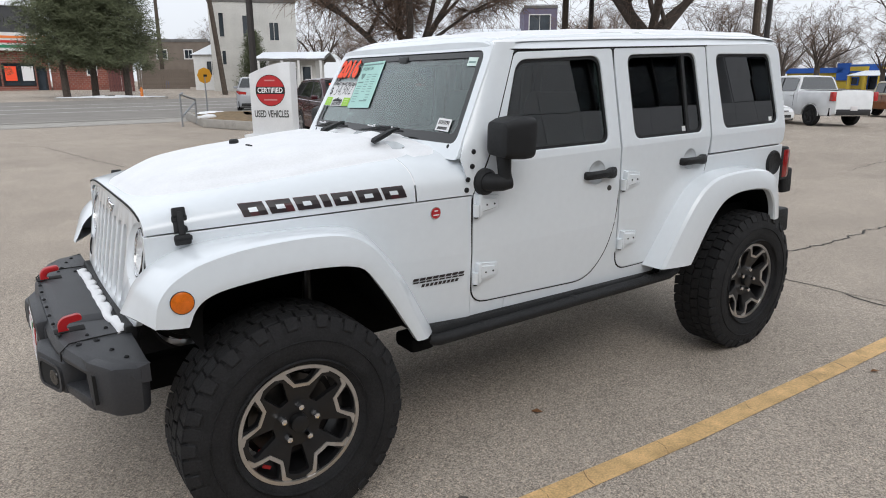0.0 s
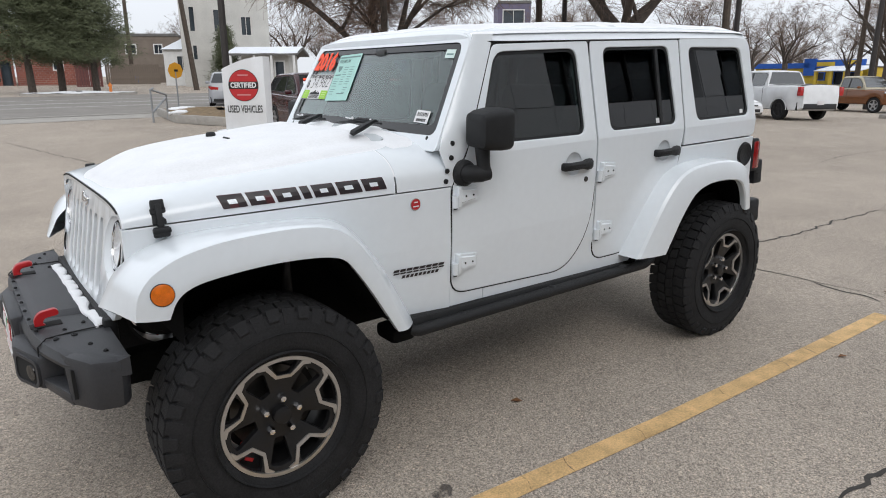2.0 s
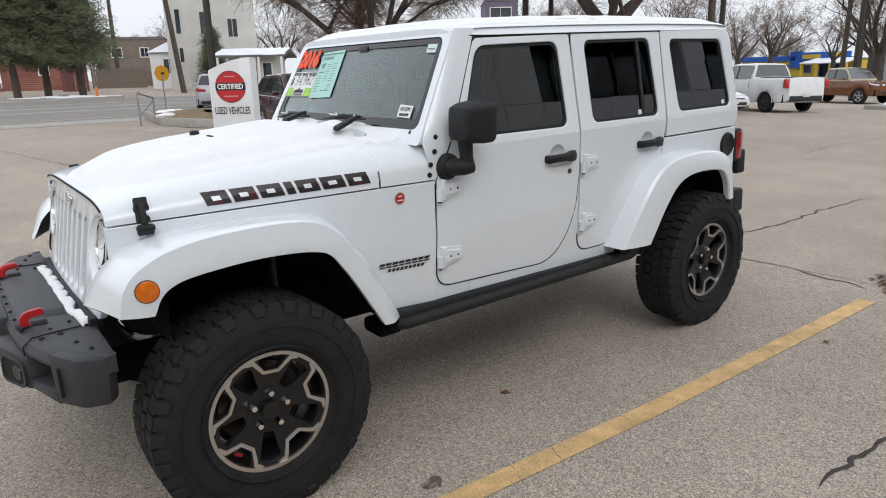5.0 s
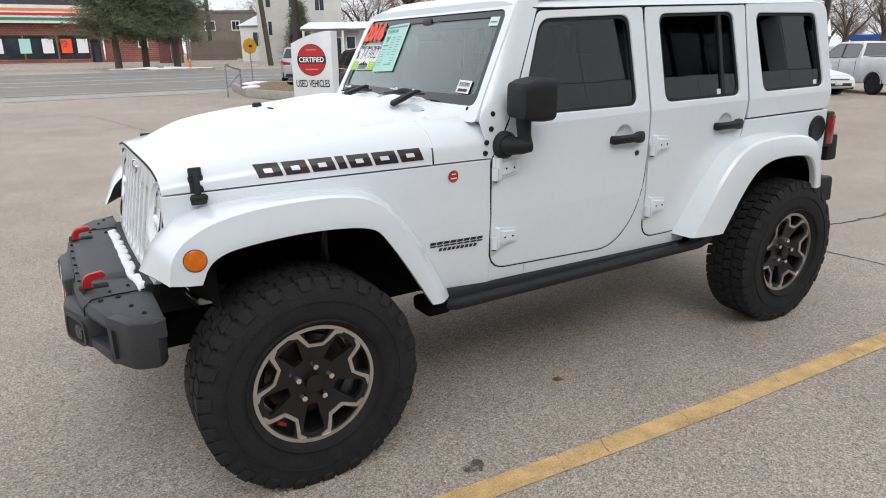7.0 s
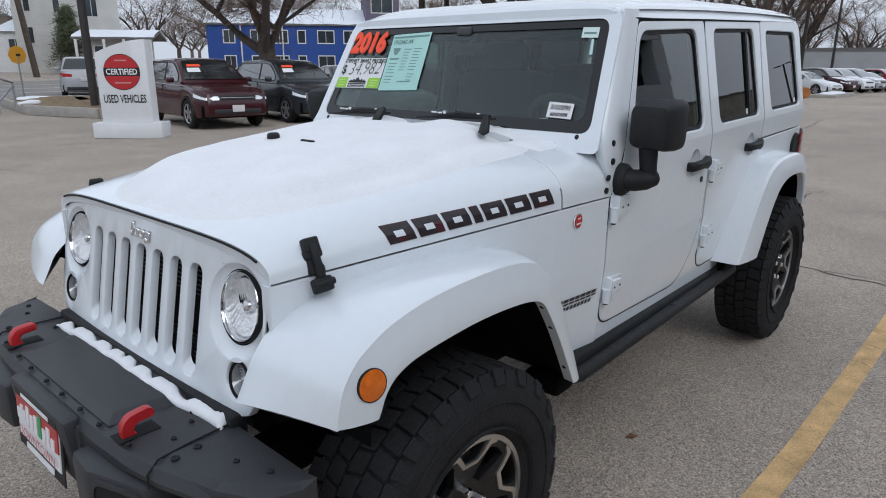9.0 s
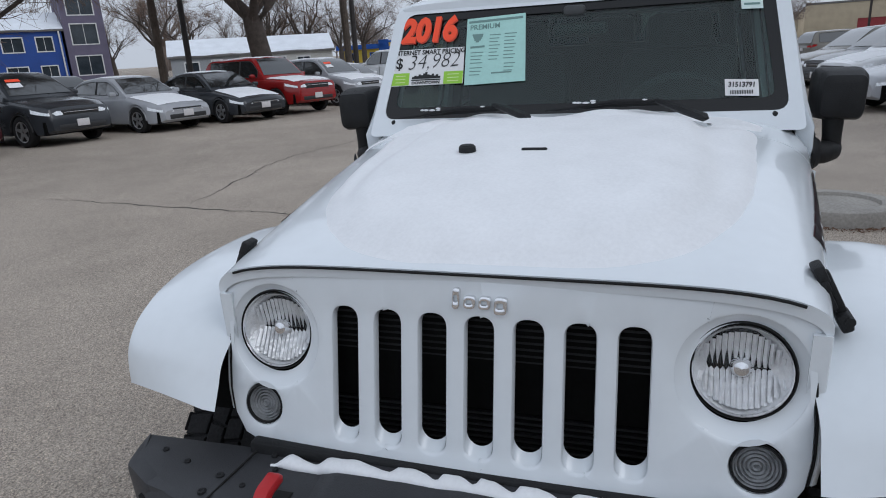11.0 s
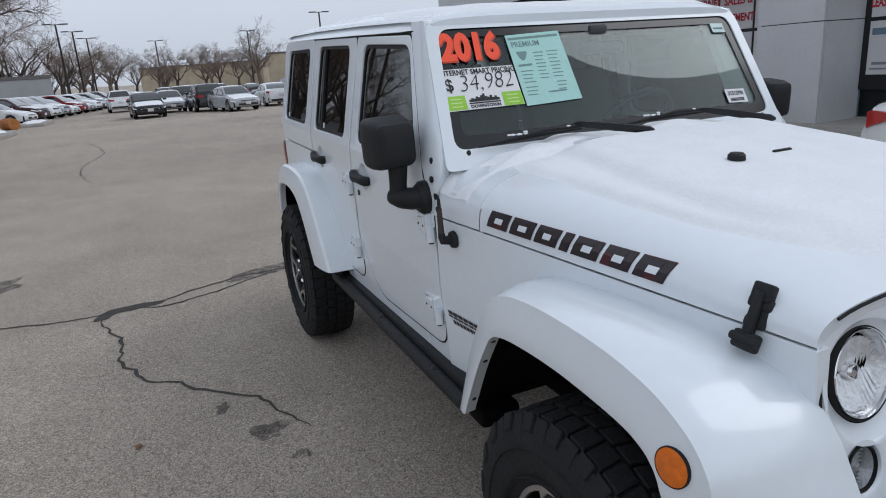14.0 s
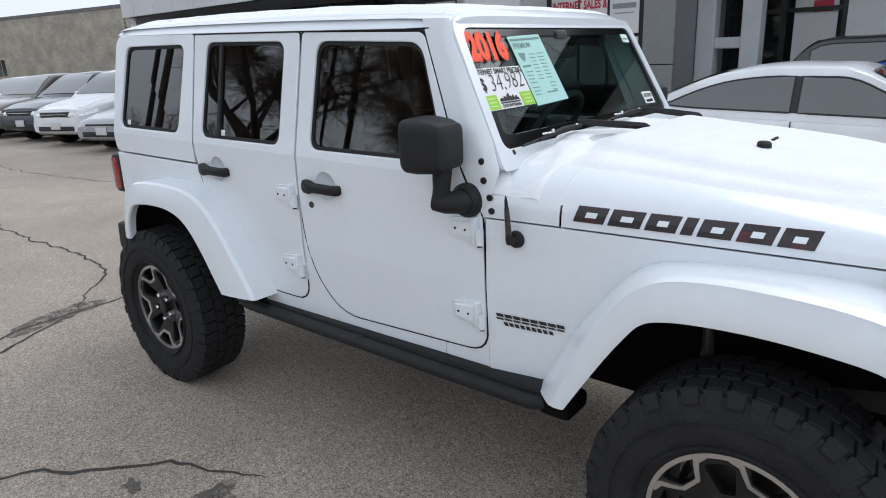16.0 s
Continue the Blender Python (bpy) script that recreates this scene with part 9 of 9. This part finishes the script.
edges_x = [24.3, 23.4, 22.1, 20.85, 19.6, 18.4, 17.0, 15.65, 14.3, 12.95, 11.6, 10.3, 8.9]
for x1, x0 in zip(edges_x, edges_x[1:]):
    rows_z = [(3.40, 4.25), (5.95, 6.12)]
    if not (19.5 < x0 and x1 < 23.5) and not (11.5 < x0 and x1 < 18.5):
        rows_z.append((4.25, 5.95))
    for z0, z1 in rows_z:
        shop_box("facade_panel", x0 + 0.008, x1 - 0.008, -10.06, -10.0, z0 + 0.008, z1 - 0.008, PANELM, None, 0.004)
for x0, x1 in ((19.6, 23.4), (11.6, 18.4)):
    w = shop_box("recess_window", x0, x1, -10.72, -10.70, 4.25, 5.95, SHOPGLASS, None, 0, "dark glazing in a sloped recess")
    k = 3 if x1 - x0 < 5 else 5
    for i in range(k + 1):
        xx = x0 + (x1 - x0) * i / k
        shop_box("mullion", xx - 0.035, xx + 0.035, -10.70, -10.62, 4.25, 5.95, FRAMEB, w)
    bm = bmesh.new()
    hexa(bm, [(x0, -10.05, 4.20), (x1, -10.05, 4.20), (x1, -10.05, 4.25), (x0, -10.05, 4.25)], [(x0, -10.70, 4.20), (x1, -10.70, 4.20), (x1, -10.70, 4.42), (x0, -10.70, 4.42)])
    part("sloped_sill", bm, PANELM, w, "", 0)
    shop_box("reveal", x0 - 0.02, x0 + 0.03, -10.70, -10.04, 4.25, 5.95, PANELM, w)
    shop_box("reveal", x1 - 0.03, x1 + 0.02, -10.70, -10.04, 4.25, 5.95, PANELM, w)
# pier
shop_box("pier", 7.50, 8.85, -11.3, -10.06, 0, 6.1, FRAMEB)
for z0, z1 in ((0.05, 1.93), (1.93, 3.80), (3.80, 6.12)):
    shop_box("pier_panel", 7.45, 8.90, -10.06, -10.0, z0 + 0.008, z1 - 0.008, PANELM, None, 0.004)
    shop_box("pier_panel", 7.44, 7.50, -11.2, -10.07, z0 + 0.008, z1 - 0.008, PANELM, None, 0.004)
    shop_box("pier_panel", 8.85, 8.91, -13.0, -10.07, z0 + 0.008, min(z1 - 0.008, 3.40), PANELM, None, 0.004)
shop_box("pier_base", 7.42, 8.93, -11.2, -9.97, 0, 0.05, FRAMEB)
# recessed glass under the band
for i in range(8):
    x0 = 8.95 + i * 1.88
    g = shop_box("shop_window", x0, x0 + 1.88, -13.10, -13.08, 0.1, 3.42, SHOPGLASS, None, 0, "tall dark shop window")
    shop_box("mullion", x0 - 0.04, x0 + 0.04, -13.08, -12.98, 0.0, 3.42, FRAMEB, g)
    shop_box("transom", x0 + 0.04, x0 + 1.84, -13.08, -13.0, 2.35, 2.42, FRAMEB, g)
    shop_box("bottom_rail", x0 + 0.04, x0 + 1.84, -13.08, -13.0, 0.0, 0.25, FRAMEB, g)
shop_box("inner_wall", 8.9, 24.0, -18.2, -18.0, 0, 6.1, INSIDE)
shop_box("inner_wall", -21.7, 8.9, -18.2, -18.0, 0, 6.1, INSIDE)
# sign wall
shop_box("sign_backing", 5.20, 7.44, -11.32, -11.12, 0.62, 6.1, FRAMEB)
shop_box("sign_wall_window", 5.22, 7.44, -11.26, -11.14, 0.10, 0.62, SHOPGLASS, None, 0, "low dark window under the signs")
shop_box("sign_wall_base", 5.20, 7.44, -11.32, -11.06, 0.0, 0.10, CONC)
SIGN_Y = -11.098


def sign_text(body, size, x, z, material, width=1.0, bold=0.0, align='CENTER'):
    bm = text_mesh(body, size, lambda u, v: (x - u, SIGN_Y, z + v), bold, 0, align, width)
    return part("lettering", bm, material, shop, "", 0, False)


def sign_bar(x0, x1, z0, z1, material):
    shop_box("print_bar", x0, x1, SIGN_Y - 0.002, SIGN_Y, z0, z1, material)


def leasing_sign(x0, x1):
    """Three panes of white film over three, lettered in red; x runs against the reading direction."""
    w = (x1 - x0) / 3
    cols = [(x1 - w + 0.03, x1 - 0.01), (x1 - 2 * w + 0.03, x1 - w - 0.03), (x0 + 0.01, x1 - 2 * w - 0.03)]
    for r, (z0, z1) in enumerate(((1.94, 2.93), (0.90, 1.87), (2.99, 3.38))):
        for c, (a, b) in enumerate(cols):
            shop_box("sign_panel", a, b, -11.12, -11.105, z0, z1, SIGNW if r < 2 else SHOPGLASS, None, 0.002, ("white film sign panel with red lettering" if r == 0 and c < 2 else "white film sign panel with grey print") if r < 2 else "dark upper window pane")
    f = w / 0.683
    mid = x1 - w
    sign_text("INTERNET SALES &", 0.235, mid, 2.56, SIGNRED, 0.66 * f, 0.008)
    sign_text("LEASING DEPARTMENT", 0.235, mid, 2.19, SIGNRED, 0.56 * f, 0.008)
    at = lambda c, u: cols[c][0] + (cols[c][1] - cols[c][0]) * (1 - u)

    def bar(c, u0, u1, z0, z1, m_):
        sign_bar(at(c, u1), at(c, u0), z0, z1, m_)
    bar(2, 0.10, 0.90, 2.44, 2.54, SIGNGREY)
    bar(2, 0.16, 0.84, 2.34, 2.36, SIGNGREY)
    bar(0, 0.08, 0.50, 1.62, 1.74, SIGNBLUE)
    bar(0, 0.53, 0.90, 1.62, 1.74, SIGNGREY)
    bar(0, 0.50, 0.88, 1.52, 1.56, SIGNGREY)
    bar(0, 0.15, 0.80, 1.08, 1.13, SIGNGREY)
    bar(0, 0.10, 0.88, 0.99, 1.02, SIGNGREY)
    for k, z in enumerate((1.66, 1.60, 1.44, 1.38, 1.32, 1.18, 1.12)):
        bar(1, 0.14, 0.80 + 0.06 * math.sin(k * 2.1), z, z + 0.025, SIGNGREY)
    for k in range(14):
        bar(2, 0.08 + k * 0.06, 0.13 + k * 0.06, 1.60, 1.64 + 0.05 * abs(math.sin(k * 2.3)), SIGNGREY)
    sign_text("GROUP", 0.15, (cols[2][0] + cols[2][1]) / 2, 1.36, SIGNGREY, 0.9 * f, 0.006)
    bar(2, 0.16, 0.84, 1.06, 1.11, SIGNGREY)
    bar(2, 0.20, 0.80, 0.98, 1.01, SIGNGREY)


leasing_sign(5.28, 7.32)
shop_box("sign_backing", 8.92, 12.0, -11.32, -11.12, 0.62, 3.42, FRAMEB)
shop_box("sign_wall_window", 8.92, 12.0, -11.26, -11.14, 0.10, 0.62, SHOPGLASS, None, 0, "low dark window under the signs")
shop_box("sign_wall_base", 8.92, 12.0, -11.32, -11.06, 0.0, 0.10, CONC)
leasing_sign(8.95, 11.98)
shop_box("return_wall", 11.94, 12.0, -13.0, -11.33, 0, 3.42, FRAMEB)
# grey return and the recessed entrance front
for z0, z1 in ((0.05, 1.3), (1.3, 2.6), (2.6, 6.1)):
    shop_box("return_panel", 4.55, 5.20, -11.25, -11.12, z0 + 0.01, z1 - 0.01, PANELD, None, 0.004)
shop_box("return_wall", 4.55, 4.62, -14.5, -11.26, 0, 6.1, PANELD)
front_glass = []
xs = [4.5, 3.3, 2.1, 0.9, -0.6, -2.0, -3.6, -5.2, -6.8, -8.4, -10.0, -11.6, -13.2, -14.8, -16.4, -18.0, -19.8, -21.6]
for k, (x1, x0) in enumerate(zip(xs, xs[1:])):
    g = shop_box("entrance_glass", x0, x1, -14.55, -14.53, 0.1, 3.3, SHOPGLASS, None, 0, "tall dark entrance glazing")
    shop_box("mullion", x1 - 0.05, x1 + 0.05, -14.53, -14.40, 0.0, 3.3, FRAMEB, g)
    shop_box("transom", x0 + 0.05, x1 - 0.05, -14.53, -14.43, 2.25, 2.34, FRAMEB, g)
    if k % 3 == 2:
        shop_box("wall_bay", x0 + 0.05, x1 - 0.05, -14.52, -14.36, 0, 3.3, PANELM, g)
    if k in (1, 3):
        shop_box("film_sign", x0 + 0.15, x1 - 0.2, -14.525, -14.515, 0.9, 3.1, SIGNW, g)
        for z, w in ((2.7, 0.8), (2.35, 0.55)):
            shop_box("film_print", x0 + 0.25, x0 + 0.25 + w * (x1 - x0 - 0.5), -14.512, -14.508, z - 0.12, z + 0.12, SIGNRED, g)
shop_box("fascia", -21.7, 4.55, -14.6, -14.20, 3.3, 6.1, PANELM)
shop_box("fascia_stripe", -21.6, 4.50, -14.195, -14.15, 3.34, 3.52, SIGNRED, None, 0, "red strip under the fascia")
for k in range(9):
    shop_box("fascia_joint", 4.0 - k * 2.8 - 0.01, 4.0 - k * 2.8 + 0.01, -14.196, -14.19, 3.55, 6.1, FRAMEB)
# canopy columns with a tie bar
for x in (4.35, 3.45):
    cl = shop_box("column", x - 0.19, x + 0.19, -12.75, -12.37, 0, 3.9, COLUMNM, None, 0.03, "pale grey square canopy column")
shop_box("tie_bar", 3.62, 4.18, -12.67, -12.45, 1.55, 1.78, COLUMNM, None, 0.03, "pale grey bar between two columns")
shop_box("canopy", -6.0, 4.54, -14.19, -12.2, 3.9, 4.5, COLUMNM, None, 0.02, "pale flat entrance canopy")
for x in (-1.0, -5.5):
    shop_box("column", x - 0.19, x + 0.19, -12.75, -12.37, 0, 3.9, COLUMNM, None, 0.03, "pale grey square canopy column")
bm = bmesh.new()
box(bm, (1.0, -11.6, 0.05), (47.0, 5.2, 0.10), 0.02)
walkway = part("walkway", bm, CONC, None, "", 0)
walkway.location.z = -0.02
tagged(walkway, "pale concrete walkway along the dealership", "walkway", "", "structure")

# --- far side of the lot and street ---
house("block_building", "long tan block building with a flat roof", (104, -30), (74.5, -35.5), 26, -0.5, 8.0, TANBRICK, "flat", 0, [(3.6, 5.9, 1.7, 3.8)], [(0.6, 1.9, 0.05, 3.4)], snow=False, trim_mat=TANB)
house("block_building", "side wall of the tan block building", (74.3, -35.6), (56, -42.5), 22, -0.5, 8.6, TANBRICK, "flat", 0, [], [], snow=False)
bm = bmesh.new()
box(bm, (72.0, -36.2, 4.3), (3.0, 0.12, 3.6), 0.02, rot=Euler((0, 0, radians(20.6))).to_matrix())
ob = part("wall_sign", bm, WHITEWOOD, None, "", 0)
tagged(ob, "plain white sign board on the block wall", "sign")
house("garage_building", "low tan garage building with red doors", az(-8.5, 150), az(-17, 150), 14, -0.6, 5.8, TANB, "flat", 0, [], [(8.8, 13.3, 0.05, 3.5), (15.1, 17.0, 0.05, 3.5)], snow=False, trim_mat=TANB, door_mat=REDDOOR)
house("warehouse", "long low tan warehouse at the end of the lane", az(1, 175), az(-8.2, 165), 14, -0.6, 5.0, TANB, "gable", 1.2, [], [], trim_mat=TANB)
yel = house("yellow_building", "low yellow shop with a blue parapet and porch", az(29.0, 66), az(21.6, 60), 9, 0, 2.6, YELLOWB, "flat", 0, [(1.3, 2.1, 0.9, 1.9), (3.6, 4.4, 0.9, 1.9), (5.6, 6.4, 0.9, 1.9), (8.3, 9.1, 0.7, 1.9)], [(7.2, 7.9, 0.05, 2.0)], snow=False, trim_mat=SKYB)
for x0, x1, z0, z1, m_, n_ in ((-0.1, 5.2, 2.55, 3.3, SKYB, "parapet"), (4.7, 5.7, 1.5, 3.9, SKYB, "parapet_tower"), (5.7, 9.6, 2.55, 3.7, SKYB, "parapet"), (5.8, 7.3, 2.8, 3.4, YELLOWB, "sign_panel"), (8.2, 9.0, 3.0, 3.6, YELLOWB, "sign_panel")):
    bm = bmesh.new()
    box(bm, ((x0 + x1) / 2, -0.12 if m_ is SKYB else -0.20, (z0 + z1) / 2), (x1 - x0, 0.2 if m_ is SKYB else 0.06, z1 - z0))
    part(n_, bm, m_, yel, "", 0)
bm = bmesh.new()
hexa(bm, [(7.0, -2.2, 2.1), (10.6, -2.2, 2.1), (10.6, -0.2, 2.7), (7.0, -0.2, 2.7)], [(7.0, -2.2, 2.2), (10.6, -2.2, 2.2), (10.6, -0.2, 2.85), (7.0, -0.2, 2.85)])
part("porch_roof", bm, ROOFSNOW, yel, "snow-covered porch roof", 0)
for u in (7.1, 8.3, 9.4, 10.5):
    bm = bmesh.new()
    box(bm, (u, -2.0, 1.05), (0.22, 0.22, 2.1), 0.02)
    part("porch_post", bm, YELLOWB, yel, "", 0)
yel.matrix_basis = Matrix.Diagonal((1.75, 1.75, 0.95, 1)) @ yel.matrix_basis
house("grey_shed", "long pale grey shed behind the parked trucks", az(19.4, 84), az(8.5, 88), 6, 0, 2.9, GREYB, "flat", 0, [], [], snow=False)
for k, (x, y, w) in enumerate(((56, 34.5, 9), (52.5, 39.5, 8.5))):
    d = Vector((y + 3, -x - 0.8)).normalized()
    house("house", "small house with a snow-covered gable roof", (x - d.x * w / 2, y - d.y * w / 2), (x + d.x * w / 2, y + d.y * w / 2), 8, 0, 2.3, (CREAMB, GREYB, TANB)[k], "gable", 1.4, [(1.2, 2.4, 0.9, 1.8), (5.6, 6.8, 0.9, 1.8)], [(3.6, 4.5, 0.05, 1.9)], category="house")
bl = (Vector((59, 64.8)) - Vector((43.5, 76.7))).length
house("blue_apartments", "blue two-storey building with white-framed windows", (43.5, 76.7), (59, 64.8), 10, 0.4, 6.2, BLUEB, "gable", 2.0, [(2.0 + k * 2.9 + (0.4 if k % 2 else 0), 3.1 + k * 2.9 + (0.9 if k % 3 else 0.2), z, z + 1.5) for k in range(6) for z in (0.5, 3.6)], [], category="house")
for k in (0, 1, 2):
    bm = bmesh.new()
    p = Vector((43.5, 76.7)).lerp(Vector((59, 64.8)), (0.21, 0.47, 0.985)[k])
    tube(bm, [(p.x - 0.15, p.y - 0.2, 0.4), (p.x - 0.15, p.y - 0.2, 6.1)], 0.09, 8)
    ob = part("downpipe", bm, WHITEWOOD)
    tagged(ob, "white downpipe on the blue wall", "downpipe")
house("stair_tower", "tall slate-purple tower beside the blue building", (59.2, 64.6), (62.6, 62.0), 8, 0.4, 10.6, PURPLEB, "flat", 0, [(0.7, 3.4, 4.2, 6.4), (0.7, 3.4, 0.8, 2.9), (0.7, 3.4, 7.4, 9.4)], [], snow=False, category="building")
house("white_house", "pale stucco two-storey house with tall windows", az(73.8, 70), az(67.1, 70), 11, 0.6, 9.0, CREAMB, "flat", 0, [(0.9, 1.35, 5.2, 7.4), (1.0, 1.35, 2.6, 3.9), (3.1, 3.6, 5.2, 7.2), (5.6, 6.5, 4.9, 6.6)], [], category="house", snow=False, trim_mat=CREAMB)
porch = house("porch_house", "pale house front with a snowy porch roof", az(69.4, 64), az(65.7, 63), 4, 0.6, 3.5, CREAMB, "gable", 0.5, [(0.4, 1.2, 1.0, 2.3), (3.0, 3.8, 1.0, 2.3)], [(1.8, 2.5, 0.1, 2.2)], over=1.0, category="house")
for u in (-0.7, 1.4, 2.9, 4.9):
    bm = bmesh.new()
    box(bm, (u, -0.9, 1.4), (0.20, 0.20, 2.8), 0.02)
    part("porch_post", bm, WHITEWOOD, porch, "", 0)
house("small_porch", "little white annexe with a snowy hip roof", az(75.2, 74), az(73.0, 73), 3, 0.6, 4.2, WHITEWOOD, "hip", 1.1, [(1.3, 2.3, 1.6, 3.0)], [], category="house")
house("grey_building", "low grey-brown two-storey flat building", az(78.9, 98), az(74.0, 95), 9, 0.8, 6.6, BROWNB, "flat", 0, [(2.0, 3.3, 3.7, 4.8), (5.6, 6.6, 3.7, 4.8)], [], snow=False)
bm = bmesh.new()
box(bm, (19.5, 81.2, 1.65), (8.0, 0.12, 2.1), 0.02)
fence = part("board_fence", bm, BROWNB, None, "", 0)
tagged(fence, "brown board fence beside the parked orange crossover", "fence")
ROOFB = mat("black_mansard", (0.018, 0.018, 0.019), 0.6, 0, 0.15, 2)
store = house("convenience_store", "brick convenience store with striped fascia and dark mansard", (-21.6, 75), (5.6, 74), 14, 0.7, 4.7, REDBRICK, "hip", 0.0, [(0.6 + k * 2.85, 3.1 + k * 2.85, 0.6, 2.6) for k in range(9)], [(26.2, 26.9, 0.05, 2.3)], trim_mat=FRAMEB, snow=False, over=0.6, roof_mat=ROOFB)
for z0, z1, m_ in ((3.80, 5.45, WHITEWOOD), (4.05, 4.30, mat("green_stripe", (0.02, 0.20, 0.10), 0.5)), (4.50, 4.72, mat("red_stripe", (0.5, 0.02, 0.02), 0.5)), (4.92, 5.14, mat("orange_stripe", (0.75, 0.20, 0.04), 0.5))):
    bm = bmesh.new()
    box(bm, (13.7, -0.55 if m_ is WHITEWOOD else -0.82, (z0 + z1) / 2), (27.2, 0.5 if m_ is WHITEWOOD else 0.04, z1 - z0), 0.0)
    part("fascia" if m_ is WHITEWOOD else "stripe", bm, m_, store, "", 0)
bm = bmesh.new()
hexa(bm, [(-0.2, -0.4, 5.45), (27.6, -0.4, 5.45), (27.6, 0.5, 5.45), (-0.2, 0.5, 5.45)], [(0.6, 1.2, 8.0), (26.8, 1.2, 8.0), (26.8, 1.6, 8.0), (0.6, 1.6, 8.0)])
part("mansard", bm, ROOFB, store, "dark sloping mansard above the fascia", 0)
bm = bmesh.new()
box(bm, (13.7, 1.5, 8.06), (26.6, 0.9, 0.14), 0.04)
part("mansard_snow", bm, ROOFSNOW, store, "", 0)
for k, u in enumerate((3, 7.5, 13, 18.2, 20.5, 22.4, 24.0, 25.4)):
    bm = bmesh.new()
    box(bm, (u, -0.06, 1.7), (0.95, 0.02, 1.35))
    part("poster", bm, (PAPER, SIGNRED, SKYB, PAPER, MINT, PAPER, ORANGE, PAPER)[k], store, "advertising poster on the shop window", 0)
house("brick_wing", "red brick wing of the store", (5.75, 74.2), (12.4, 73.4), 10, 0.7, 5.4, REDBRICK, "flat", 0, [(3.2, 4.0, 1.6, 2.4)], [(5.4, 6.2, 0.05, 2.1)], snow=False)


def yard_fence(a0, a1, d, h, m, label):
    """A board fence between two bearings, each board a piece of its own."""
    p, q = Vector((*az(a0, d), 0)), Vector((*az(a1, d), 0))
    u = (q - p).normalized()
    f = empty("fence", Matrix.Translation((p.x, p.y, ground_z(p.x, p.y) - 0.05)), label, "fence")
    ang = math.atan2(u.y, u.x)
    bm = bmesh.new()
    box(bm, (0.105, 0, h / 2), (0.205, 0.03, h), 0.004)
    first = part("board", bm, m, f, "", 0)
    first.rotation_euler = (0, 0, ang)
    for k in range(1, int((q - p).length / 0.22)):
        b = new("board", first.data)
        b.parent = f
        b.location = u * (0.22 * k)
        b.rotation_euler = (0, 0, ang)
        b.scale = (1, 1, 1 + 0.02 * math.sin(k * 2.3))


WEATHERED = mat("weathered_fence_boards", (0.17, 0.14, 0.115), 0.9, 0, 0.25, 3)
REDFENCE = mat("red_brown_fence_paint", (0.13, 0.050, 0.045), 0.85, 0, 0.2, 3)
yard_fence(81.4, 79.6, 71, 2.5, REDFENCE, "red-brown board fence behind the pines")
yard_fence(79.4, 75.6, 80, 2.1, WEATHERED, "weathered grey-brown board fence by the yard")
# a closed skyline of low roofs further off
rng = random.Random(5)
for k in range(16):
    a0 = 113 + k * 8.3
    d = 118 + rng.random() * 30
    house("distant_house", "distant low house with a snowy roof", az(a0 + 6.5, d), az(a0, d), 9, 0.8, 4.6 + rng.random() * 1.5, (CREAMB, TANB, GREYB, BROWNB)[k % 4], "gable", 1.8, [(3, 4.5, 1, 2.4), (8, 9.5, 1, 2.4)], [], category="house")
# bin by the fence
bm = bmesh.new()
loft(bm, [[(17.0 + u * f, 77.0 + v * f, 0.5 + z) for u, v in ((-0.32, -0.36), (0.32, -0.36), (0.32, 0.36), (-0.32, 0.36))] for z, f in ((0.05, 0.8), (1.0, 1.0), (1.03, 1.08), (1.12, 1.05), (1.16, 0.8))])
ob = part("wheeled_bin", bm, SKYB)
tagged(ob, "blue wheeled rubbish bin by the fence", "bin")

rng = random.Random(21)
for k in range(22):
    a_, d_ = 8 + k * 2.9 + rng.uniform(-0.8, 0.8), rng.uniform(82, 112)
    x_, y_ = az(a_, d_)
    bare_tree("bare_tree", x_, y_, rng.uniform(8.5, 13), 300 + k, 1.0, 1100, "distant leafless street tree")
for k in range(10):
    x_, y_ = az(-6 + k * 1.5 + rng.uniform(-0.4, 0.4), rng.uniform(125, 150))
    bare_tree("bare_tree", x_, y_, rng.uniform(7, 11), 340 + k, 1.1, 900, "distant leafless tree beyond the lot")
